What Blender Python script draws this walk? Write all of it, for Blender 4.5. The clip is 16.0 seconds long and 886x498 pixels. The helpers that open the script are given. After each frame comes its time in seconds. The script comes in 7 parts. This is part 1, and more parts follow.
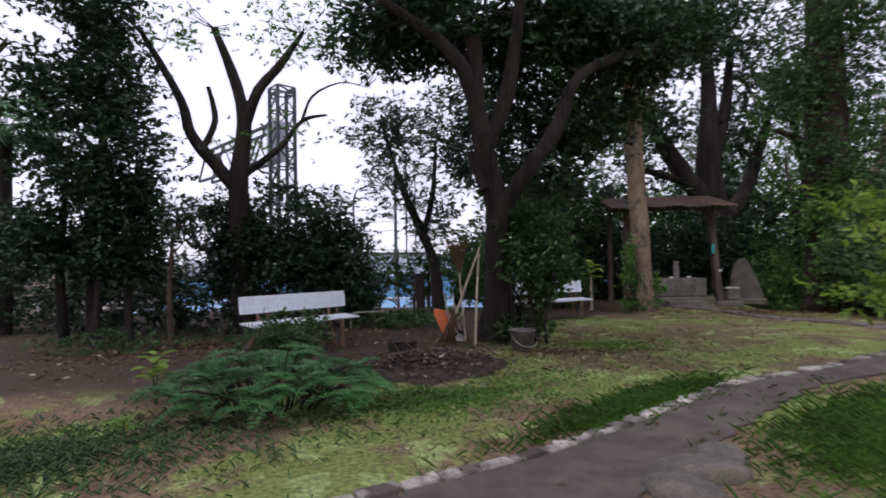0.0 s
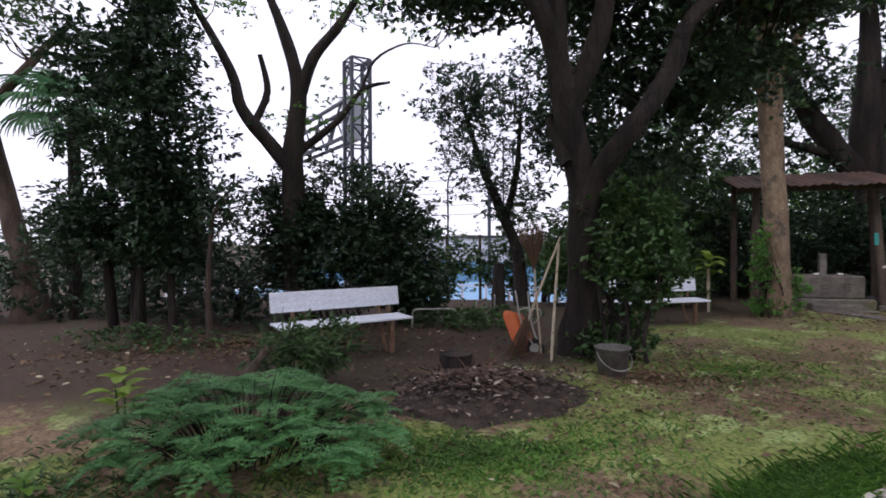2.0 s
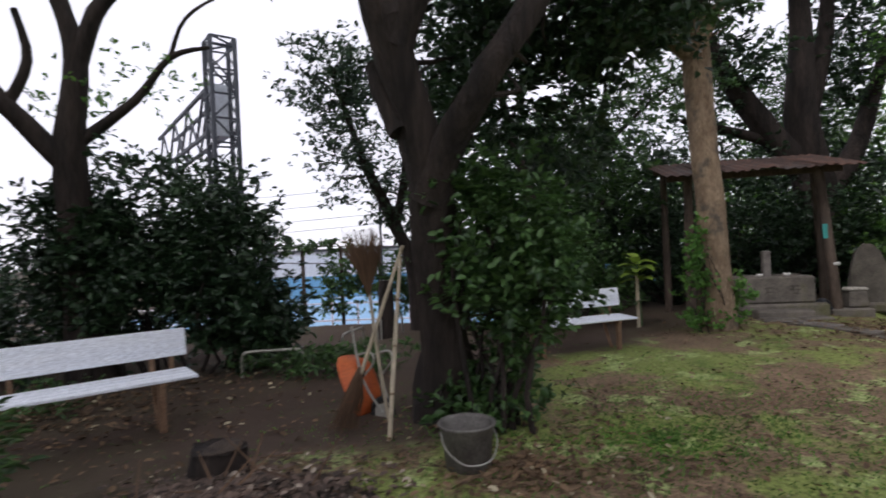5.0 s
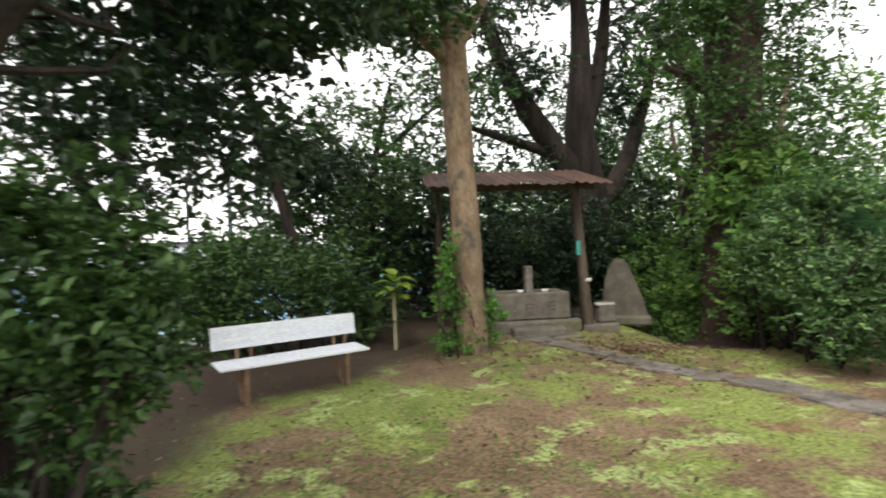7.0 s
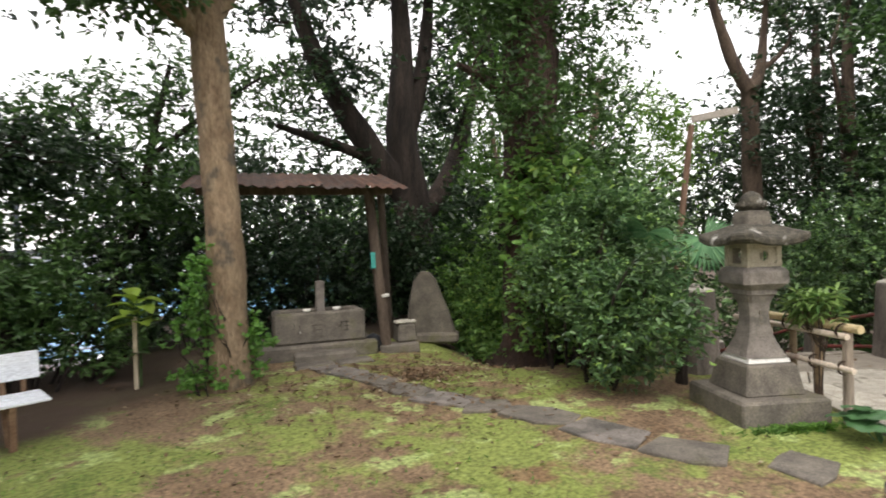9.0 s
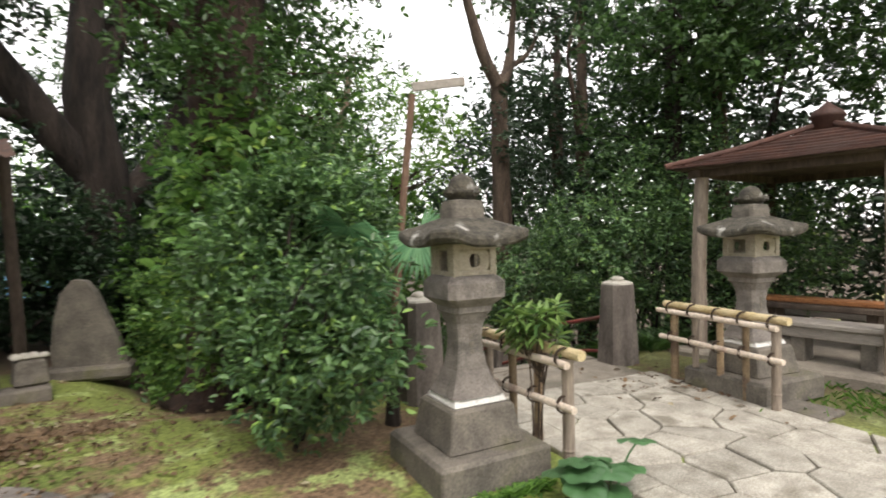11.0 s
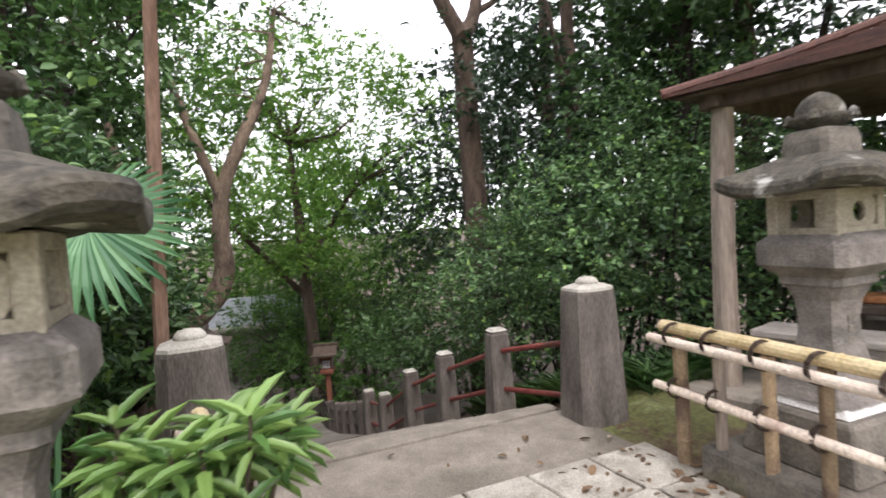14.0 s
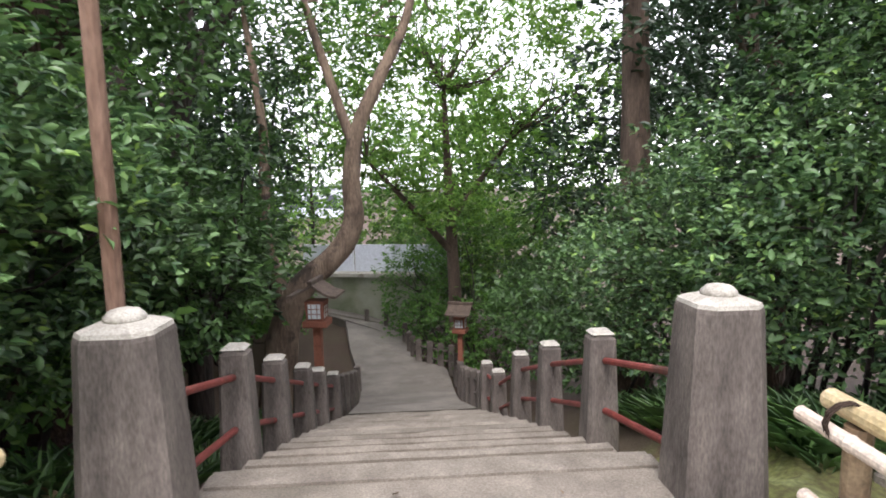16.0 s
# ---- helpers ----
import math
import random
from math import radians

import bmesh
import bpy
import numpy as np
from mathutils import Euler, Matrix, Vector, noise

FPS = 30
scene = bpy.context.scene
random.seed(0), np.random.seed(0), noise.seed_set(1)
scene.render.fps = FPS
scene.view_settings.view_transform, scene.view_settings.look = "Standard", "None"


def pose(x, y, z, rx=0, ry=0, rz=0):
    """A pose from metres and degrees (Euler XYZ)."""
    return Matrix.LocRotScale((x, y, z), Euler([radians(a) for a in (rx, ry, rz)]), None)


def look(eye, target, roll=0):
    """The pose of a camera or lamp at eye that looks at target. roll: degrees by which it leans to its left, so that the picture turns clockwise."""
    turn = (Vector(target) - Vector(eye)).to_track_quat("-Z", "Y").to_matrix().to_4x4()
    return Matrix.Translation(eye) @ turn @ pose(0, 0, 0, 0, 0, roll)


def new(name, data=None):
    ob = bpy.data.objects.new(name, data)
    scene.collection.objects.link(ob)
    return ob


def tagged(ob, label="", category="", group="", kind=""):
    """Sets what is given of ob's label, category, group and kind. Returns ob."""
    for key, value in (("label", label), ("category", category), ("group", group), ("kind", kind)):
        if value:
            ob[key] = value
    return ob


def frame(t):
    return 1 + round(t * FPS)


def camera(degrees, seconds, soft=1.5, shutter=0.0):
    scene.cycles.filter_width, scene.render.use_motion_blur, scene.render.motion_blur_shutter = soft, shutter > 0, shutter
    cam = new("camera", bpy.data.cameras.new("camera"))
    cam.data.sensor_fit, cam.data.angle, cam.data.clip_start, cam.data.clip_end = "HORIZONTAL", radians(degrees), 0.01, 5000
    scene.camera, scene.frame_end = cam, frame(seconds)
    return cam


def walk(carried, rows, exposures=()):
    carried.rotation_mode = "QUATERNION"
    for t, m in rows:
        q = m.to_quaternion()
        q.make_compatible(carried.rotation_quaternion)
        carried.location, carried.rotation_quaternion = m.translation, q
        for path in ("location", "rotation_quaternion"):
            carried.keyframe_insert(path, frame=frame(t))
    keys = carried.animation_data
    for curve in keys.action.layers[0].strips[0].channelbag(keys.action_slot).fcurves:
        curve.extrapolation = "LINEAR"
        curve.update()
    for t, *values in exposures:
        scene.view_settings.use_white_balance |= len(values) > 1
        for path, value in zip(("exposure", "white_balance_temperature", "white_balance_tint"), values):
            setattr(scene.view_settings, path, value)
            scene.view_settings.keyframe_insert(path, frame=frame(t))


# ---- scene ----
cam = camera(77.9, 16.0, soft=1.8, shutter=0.4)
PATH = [
    (0, (-0.001, 0.009, 1.309), (0.004, 2.009, 1.342), -1.0),
    (0.5, (0.057, 0.429, 1.354), (-0.102, 2.422, 1.369), -0.6),
    (1, (0.163, 0.846, 1.394), (-0.077, 2.831, 1.377), -0.1),
    (1.5, (0.266, 1.208, 1.39), (-0.028, 3.186, 1.367), -0.2),
    (2, (0.386, 1.593, 1.415), (0.023, 3.56, 1.388), -0.3),
    (2.5, (0.453, 1.983, 1.413), (0.026, 3.936, 1.355), -0.5),
    (3, (0.568, 2.362, 1.404), (0.074, 4.298, 1.325), -2.1),
    (5.5, (1.654, 4.296, 1.444), (1.683, 6.296, 1.449), -3.1),
    (6, (2.07, 4.499, 1.532), (2.284, 6.487, 1.512), -3.3),
    (6.5, (2.494, 4.656, 1.614), (2.694, 6.646, 1.594), -3.2),
    (7, (2.878, 5.027, 1.66), (3.238, 6.994, 1.619), -1.8),
    (7.5, (3.253, 5.257, 1.661), (3.836, 7.17, 1.616), -1.9),
    (8, (3.589, 5.403, 1.66), (4.243, 7.293, 1.632), -1.9),
    (10.5, (5.694, 6.351, 1.636), (6.974, 7.887, 1.586), -1.4),
    (11, (6.199, 6.616, 1.635), (7.637, 8.004, 1.577), -1.3),
    (11.5, (6.745, 6.779, 1.632), (8.284, 8.054, 1.568), -1.7),
    (12, (7.181, 7.008, 1.586), (8.817, 8.159, 1.546), -1.8),
    (12.5, (7.589, 7.111, 1.643), (9.128, 8.388, 1.612), -3.6),
    (13, (8.011, 7.303, 1.622), (9.571, 8.554, 1.579), -3.5),
    (13.5, (8.436, 7.367, 1.527), (9.936, 8.689, 1.475), -4.1),
    (14, (8.94, 7.516, 1.507), (10.316, 8.966, 1.424), -4.1),
    (14.5, (9.307, 7.671, 1.517), (10.522, 9.254, 1.388), -3.7),
    (15, (9.649, 7.761, 1.522), (10.725, 9.438, 1.36), -4.0),
    (15.5, (9.98, 7.808, 1.555), (10.868, 9.591, 1.368), -2.4),
    (16, (10.214, 7.939, 1.544), (11.043, 9.745, 1.318), -1.0),
]
EXPOSURES = [(0.0, -0.6, 6050, 25), (3.0, -0.42, 6150, 25), (5.5, -0.5, 6450, 17), (6.2, 0.0, 6850, 13), (7.0, 0.45, 6950, 11), (8.0, 0.32, 6950, 14), (10.5, 0.42, 6950, 14), (12.5, 0.55, 6850, 14), (14.0, 0.76, 6500, 19), (16.0, 1.05, 6400, 20)]
walk(cam, [(t, look(eye, target, roll)) for t, eye, target, roll in PATH], EXPOSURES)

# ---- world and sun: an overcast afternoon ----
SUN_EL, SUN_ROT = 55.0, 200.0
world = bpy.data.worlds.new("world")
scene.world = world
world.use_nodes = True
wn, wl = world.node_tree.nodes, world.node_tree.links
sky = wn.new("ShaderNodeTexSky")
sky.sky_type, sky.sun_disc = "NISHITA", False
sky.sun_elevation, sky.sun_rotation = radians(SUN_EL), radians(SUN_ROT)
cloud = wn.new("ShaderNodeMix")
cloud.data_type = "RGBA"
cloud.inputs["Factor"].default_value = 0.85
cloud.inputs["B"].default_value = (13.5, 13.8, 14.2, 1)
wl.new(sky.outputs["Color"], cloud.inputs["A"])
wl.new(cloud.outputs["Result"], wn["Background"].inputs["Color"])
wn["Background"].inputs["Strength"].default_value = 0.13
sun = new("sun", bpy.data.lights.new("sun", "SUN"))
sun.data.energy, sun.data.angle, sun.data.color = 1.5, radians(20), (1.0, 0.97, 0.92)
sun.matrix_world = look((0, 0, 30), (0 + 30 * math.sin(radians(20)), 30 * math.cos(radians(20)) * 0.7, 0))


# ---- materials ----
def mat(name, c1, c2, scale=6.0, rough=0.8, bump=0.3, fine=60.0, c3=None, stretch=(1, 1, 1), metal=0.0, rnd=0.0, spec=0.4, patch=0.55, dist=0.01):
    """Two tones mixed by a broad noise and a fine one, with fine relief; c3: a third tone in patches."""
    m = bpy.data.materials.new(name)
    m.use_nodes = True
    n, l = m.node_tree.nodes, m.node_tree.links
    p = n["Principled BSDF"]
    co = n.new("ShaderNodeTexCoord")
    mp = n.new("ShaderNodeMapping")
    mp.inputs["Scale"].default_value = stretch
    l.new(co.outputs["Object"], mp.inputs["Vector"])
    a = n.new("ShaderNodeTexNoise")
    a.inputs["Scale"].default_value, a.inputs["Detail"].default_value, a.inputs["Roughness"].default_value = scale, 6, 0.65
    b = n.new("ShaderNodeTexNoise")
    b.inputs["Scale"].default_value, b.inputs["Detail"].default_value = fine, 4
    for t in (a, b):
        l.new(mp.outputs["Vector"], t.inputs["Vector"])
    mr = n.new("ShaderNodeMapRange")
    mr.inputs["From Min"].default_value, mr.inputs["From Max"].default_value = 0.36, 0.64
    l.new(a.outputs["Fac"], mr.inputs["Value"])
    mix = n.new("ShaderNodeMix")
    mix.data_type = "RGBA"
    mix.inputs["A"].default_value, mix.inputs["B"].default_value = (*c1, 1), (*c2, 1)
    l.new(mr.outputs["Result"], mix.inputs["Factor"])
    out = mix.outputs["Result"]
    if c3:
        c = n.new("ShaderNodeTexNoise")
        c.inputs["Scale"].default_value, c.inputs["Detail"].default_value = scale * 0.45, 7
        l.new(co.outputs["Object"], c.inputs["Vector"])
        r = n.new("ShaderNodeMapRange")
        r.inputs["From Min"].default_value, r.inputs["From Max"].default_value = patch, patch + 0.1
        l.new(c.outputs["Fac"], r.inputs["Value"])
        m3 = n.new("ShaderNodeMix")
        m3.data_type = "RGBA"
        m3.inputs["B"].default_value = (*c3, 1)
        l.new(out, m3.inputs["A"])
        l.new(r.outputs["Result"], m3.inputs["Factor"])
        out = m3.outputs["Result"]
    hs = n.new("ShaderNodeHueSaturation")
    vr = n.new("ShaderNodeMapRange")
    vr.inputs["From Min"].default_value, vr.inputs["From Max"].default_value = 0.3, 0.7
    vr.inputs["To Min"].default_value, vr.inputs["To Max"].default_value = 0.72, 1.25
    l.new(b.outputs["Fac"], vr.inputs["Value"])
    val = vr.outputs["Result"]
    if rnd:
        oi = n.new("ShaderNodeObjectInfo")
        ra = n.new("ShaderNodeMapRange")
        ra.inputs["To Min"].default_value, ra.inputs["To Max"].default_value = 1 - rnd, 1 + rnd
        l.new(oi.outputs["Random"], ra.inputs["Value"])
        mu = n.new("ShaderNodeMath")
        mu.operation = "MULTIPLY"
        l.new(val, mu.inputs[0])
        l.new(ra.outputs["Result"], mu.inputs[1])
        val = mu.outputs["Value"]
    l.new(val, hs.inputs["Value"])
    l.new(out, hs.inputs["Color"])
    l.new(hs.outputs["Color"], p.inputs["Base Color"])
    p.inputs["Roughness"].default_value, p.inputs["Metallic"].default_value = rough, metal
    p.inputs["Specular IOR Level"].default_value = spec
    ad = n.new("ShaderNodeMath")
    l.new(a.outputs["Fac"], ad.inputs[0])
    l.new(b.outputs["Fac"], ad.inputs[1])
    bp = n.new("ShaderNodeBump")
    bp.inputs["Strength"].default_value, bp.inputs["Distance"].default_value = bump, dist
    l.new(ad.outputs["Value"], bp.inputs["Height"])
    l.new(bp.outputs["Normal"], p.inputs["Normal"])
    return m


def leaf_mat(name, dark, light, rough=0.45, through_light=0.3, odd=None):
    """Leaves: a tone for each leaf between two greens, some light let through."""
    m = bpy.data.materials.new(name)
    m.use_nodes = True
    n, l = m.node_tree.nodes, m.node_tree.links
    p = n["Principled BSDF"]
    g = n.new("ShaderNodeNewGeometry")
    r = n.new("ShaderNodeValToRGB")
    r.color_ramp.elements[0].color, r.color_ramp.elements[1].color = (*dark, 1), (*light, 1)
    r.color_ramp.elements[1].position = 0.93 if odd else 1.0
    if odd:
        e = r.color_ramp.elements.new(0.97)
        e.color = (*odd, 1)
    l.new(g.outputs["Random Per Island"], r.inputs["Fac"])
    co = n.new("ShaderNodeTexCoord")
    t = n.new("ShaderNodeTexNoise")
    t.inputs["Scale"].default_value, t.inputs["Detail"].default_value = 1.6, 3
    l.new(co.outputs["Object"], t.inputs["Vector"])
    hs = n.new("ShaderNodeHueSaturation")
    mr = n.new("ShaderNodeMapRange")
    mr.inputs["From Min"].default_value, mr.inputs["From Max"].default_value = 0.3, 0.7
    mr.inputs["To Min"].default_value, mr.inputs["To Max"].default_value = 0.65, 1.3
    l.new(t.outputs["Fac"], mr.inputs["Value"])
    l.new(mr.outputs["Result"], hs.inputs["Value"])
    l.new(r.outputs["Color"], hs.inputs["Color"])
    l.new(hs.outputs["Color"], p.inputs["Base Color"])
    p.inputs["Roughness"].default_value = rough
    tr = n.new("ShaderNodeBsdfTranslucent")
    l.new(hs.outputs["Color"], tr.inputs["Color"])
    ms = n.new("ShaderNodeMixShader")
    ms.inputs["Fac"].default_value = through_light
    l.new(p.outputs["BSDF"], ms.inputs[1])
    l.new(tr.outputs["BSDF"], ms.inputs[2])
    l.new(ms.outputs["Shader"], n["Material Output"].inputs["Surface"])
    return m


def plain(name, c, rough=0.5, metal=0.0):
    return mat(name, c, tuple(v * 0.8 for v in c), 9, rough, 0.08, 90, metal=metal)


BARK = mat("bark_grey_brown", (0.05, 0.035, 0.026), (0.125, 0.09, 0.065), 5, 0.95, 0.9, 38, stretch=(1, 1, 0.25), dist=0.03)
BARK_TAN = mat("bark_tan_brown", (0.11, 0.078, 0.055), (0.23, 0.17, 0.12), 5, 0.95, 0.9, 38, c3=(0.06, 0.045, 0.035), stretch=(1, 1, 0.3), dist=0.03)
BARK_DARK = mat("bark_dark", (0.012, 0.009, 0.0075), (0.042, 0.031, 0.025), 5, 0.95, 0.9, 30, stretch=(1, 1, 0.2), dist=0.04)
BARK_LIGHT = mat("bark_tan_flaking", (0.17, 0.115, 0.072), (0.29, 0.215, 0.14), 7, 0.95, 1.0, 40, c3=(0.1, 0.085, 0.065), stretch=(1, 1, 0.35), dist=0.03)
BARK_CEDAR = mat("bark_cedar_red", (0.032, 0.02, 0.016), (0.085, 0.05, 0.038), 9, 0.95, 1.0, 45, stretch=(1.6, 1.6, 0.12), dist=0.05)
L_DARK = leaf_mat("leaves_dark_evergreen", (0.012, 0.032, 0.015), (0.05, 0.098, 0.042), 0.36)
L_MID = leaf_mat("leaves_mid_green", (0.026, 0.066, 0.02), (0.1, 0.2, 0.055), 0.4)
L_BRIGHT = leaf_mat("leaves_bright_green", (0.07, 0.17, 0.025), (0.22, 0.4, 0.065), 0.5, 0.5)
L_CAMELLIA = leaf_mat("leaves_glossy_shrub", (0.035, 0.085, 0.036), (0.16, 0.29, 0.1), 0.32, 0.28, (0.26, 0.42, 0.1))
L_WHORL = leaf_mat("leaves_fresh_pointed", (0.08, 0.19, 0.05), (0.28, 0.43, 0.12), 0.35, 0.35)
L_FRESH = leaf_mat("leaves_broad_fresh", (0.045, 0.12, 0.03), (0.22, 0.4, 0.1), 0.38, 0.5, (0.32, 0.46, 0.1))
L_MAPLE = leaf_mat("leaves_fine_airy", (0.04, 0.115, 0.022), (0.14, 0.28, 0.055), 0.55, 0.5)
L_CYPRESS = leaf_mat("sprays_blue_green", (0.045, 0.15, 0.05), (0.16, 0.38, 0.12), 0.6, 0.3)
L_YELLOW = leaf_mat("leaves_yellow_green", (0.14, 0.27, 0.035), (0.3, 0.42, 0.06), 0.5, 0.4)
L_IVY = leaf_mat("leaves_ivy", (0.07, 0.2, 0.035), (0.17, 0.36, 0.07), 0.5, 0.35)
L_PALM = leaf_mat("palm_blades", (0.06, 0.18, 0.08), (0.18, 0.36, 0.17), 0.4, 0.3)
L_BROWN = leaf_mat("dry_leaves", (0.06, 0.035, 0.018), (0.22, 0.14, 0.075), 0.8, 0.15, (0.42, 0.37, 0.24))
L_DRY = leaf_mat("dead_twigs", (0.08, 0.045, 0.025), (0.17, 0.1, 0.055), 0.85, 0.1)
GRASS = leaf_mat("grass_blades", (0.045, 0.13, 0.018), (0.16, 0.33, 0.05), 0.6, 0.35)
STONE = mat("lantern_stone", (0.13, 0.115, 0.102), (0.235, 0.21, 0.185), 6, 0.92, 0.6, 70, c3=(0.085, 0.08, 0.068), patch=0.53)
STONE_PALE = mat("pale_cream_stone", (0.3, 0.265, 0.2), (0.42, 0.375, 0.29), 6, 0.92, 0.5, 70, c3=(0.2, 0.18, 0.145), patch=0.58)
STONE_MOSS = mat("roof_stone_mossy", (0.035, 0.032, 0.026), (0.1, 0.09, 0.068), 14, 0.95, 0.9, 70, c3=(0.42, 0.41, 0.37), patch=0.59)
STONE_DARK = mat("dark_weathered_stone", (0.1, 0.09, 0.076), (0.19, 0.168, 0.138), 4, 0.95, 0.6, 60, c3=(0.12, 0.115, 0.065), patch=0.58)
CONCRETE = mat("weathered_concrete", (0.075, 0.064, 0.055), (0.165, 0.142, 0.122), 5, 0.95, 0.6, 90, c3=(0.24, 0.225, 0.2), stretch=(1, 1, 0.3), rnd=0.22, patch=0.64)
CONCRETE_CAP = mat("worn_concrete_cap", (0.36, 0.34, 0.29), (0.47, 0.45, 0.39), 8, 0.95, 0.5, 120, c3=(0.24, 0.22, 0.18))
FLAG = mat("flagstone", (0.27, 0.248, 0.205), (0.42, 0.395, 0.335), 5, 0.92, 0.5, 80, c3=(0.19, 0.172, 0.135), rnd=0.12, patch=0.57)
STEP = mat("step_concrete", (0.15, 0.13, 0.105), (0.25, 0.222, 0.18), 2.5, 0.95, 0.6, 90, c3=(0.13, 0.115, 0.09), rnd=0.16, patch=0.54)
NOSING = mat("worn_step_edge", (0.16, 0.14, 0.112), (0.26, 0.232, 0.19), 3.5, 0.95, 0.5, 90, c3=(0.15, 0.13, 0.105), rnd=0.12, patch=0.55)
RAMP = mat("worn_concrete_path", (0.14, 0.125, 0.105), (0.22, 0.2, 0.17), 1.6, 0.95, 0.4, 80, c3=(0.16, 0.145, 0.12), patch=0.56)
GROUT = mat("joint_dirt", (0.06, 0.05, 0.035), (0.1, 0.085, 0.06), 9, 1.0, 0.5, 80)
ASPHALT = mat("old_path_asphalt", (0.085, 0.07, 0.058), (0.14, 0.12, 0.1), 3, 0.95, 0.6, 160, c3=(0.17, 0.145, 0.12))
KERB = mat("worn_white_kerb", (0.24, 0.215, 0.18), (0.5, 0.46, 0.4), 9, 0.95, 0.7, 90, c3=(0.12, 0.1, 0.085), rnd=0.4, patch=0.47)
WHITE_WOOD = mat("white_painted_board", (0.76, 0.8, 0.86), (0.84, 0.87, 0.91), 4, 0.6, 0.25, 60, c3=(0.42, 0.43, 0.44), stretch=(0.4, 3, 3), patch=0.8)
LEG_WOOD = mat("bare_bench_leg", (0.15, 0.085, 0.05), (0.24, 0.15, 0.09), 6, 0.85, 0.4, 60)
BAMBOO = mat("bamboo_cane", (0.5, 0.39, 0.2), (0.64, 0.53, 0.32), 7, 0.45, 0.15, 70, c3=(0.3, 0.26, 0.09), rnd=0.2, patch=0.58)
BAMBOO_PALE = mat("bamboo_cane_pale", (0.62, 0.51, 0.41), (0.74, 0.64, 0.53), 7, 0.5, 0.15, 70, c3=(0.42, 0.26, 0.2), rnd=0.12, patch=0.6)
BAMBOO_POST = mat("bamboo_post_aged", (0.2, 0.135, 0.08), (0.34, 0.25, 0.15), 7, 0.6, 0.2, 70, c3=(0.15, 0.1, 0.07), rnd=0.4)
ROPE = mat("dark_palm_rope", (0.03, 0.018, 0.012), (0.06, 0.04, 0.028), 40, 1.0, 0.6, 150)
RUST = mat("rusty_roof_sheet", (0.04, 0.026, 0.021), (0.12, 0.056, 0.034), 3, 0.75, 0.3, 40, c3=(0.09, 0.077, 0.068), rnd=0.3, patch=0.6)
COPPER = mat("red_brown_roof_metal", (0.05, 0.024, 0.018), (0.095, 0.042, 0.029), 3, 0.6, 0.25, 40, c3=(0.08, 0.045, 0.035), rnd=0.2)
OLD_WOOD = mat("dark_old_timber", (0.06, 0.043, 0.033), (0.12, 0.09, 0.068), 6, 0.9, 0.5, 60, stretch=(1, 1, 0.2))
LOG = mat("peeled_grey_log", (0.2, 0.16, 0.125), (0.33, 0.275, 0.22), 5, 0.85, 0.5, 50, c3=(0.13, 0.09, 0.065), stretch=(1, 1, 0.15))
BENCH_WOOD = mat("weathered_seat_plank", (0.26, 0.23, 0.2), (0.36, 0.33, 0.29), 5, 0.8, 0.4, 50, stretch=(0.3, 3, 3))
ORANGE_WOOD = mat("varnished_seat_board", (0.3, 0.125, 0.05), (0.4, 0.18, 0.075), 5, 0.45, 0.15, 50)
RED_PIPE = mat("red_brown_rail_paint", (0.16, 0.03, 0.025), (0.23, 0.055, 0.045), 8, 0.5, 0.2, 60, c3=(0.1, 0.04, 0.03))
LAMP_RED = mat("faded_red_timber", (0.17, 0.06, 0.035), (0.25, 0.1, 0.06), 6, 0.8, 0.3, 60)
ORANGE = mat("orange_barrow_tray", (0.5, 0.1, 0.025), (0.62, 0.15, 0.04), 5, 0.5, 0.1, 60, c3=(0.35, 0.1, 0.04), patch=0.62)
GALV = mat("galvanised_pail", (0.11, 0.1, 0.09), (0.19, 0.18, 0.16), 7, 0.6, 0.2, 60, metal=0.5)
STEEL = plain("dull_steel_tube", (0.42, 0.41, 0.36), 0.45, 0.6)
RUBBER = plain("black_rubber", (0.02, 0.02, 0.02), 0.8)
POLE_WOOD = mat("pale_broom_handle", (0.4, 0.33, 0.23), (0.52, 0.45, 0.33), 6, 0.7, 0.2, 60, stretch=(1, 1, 0.1))
TOWER = plain("grey_gantry_steel", (0.07, 0.078, 0.095), 0.6)
POOL = plain("pool_blue_paint", (0.16, 0.38, 0.6), 0.4)
FAR_WHITE = plain("far_pale_wall", (0.68, 0.72, 0.78), 0.8)
FAR_RED = plain("far_red_floor", (0.4, 0.12, 0.1), 0.8)
WALL_FAR = mat("green_grey_retaining_wall", (0.27, 0.28, 0.21), (0.36, 0.365, 0.29), 1.2, 0.95, 0.3, 40, c3=(0.2, 0.22, 0.14))
PAPER = plain("lamp_paper_pane", (0.6, 0.65, 0.65), 0.6)
CHALK = plain("white_paint", (0.72, 0.71, 0.67), 0.8)
TEAL = plain("teal_cloth", (0.05, 0.34, 0.3), 0.8)
SOIL = mat("burnt_soil", (0.035, 0.025, 0.019), (0.09, 0.066, 0.048), 6, 1.0, 0.8, 60, dist=0.03)
MUSHROOM = plain("pale_bracket", (0.6, 0.53, 0.42), 0.8)


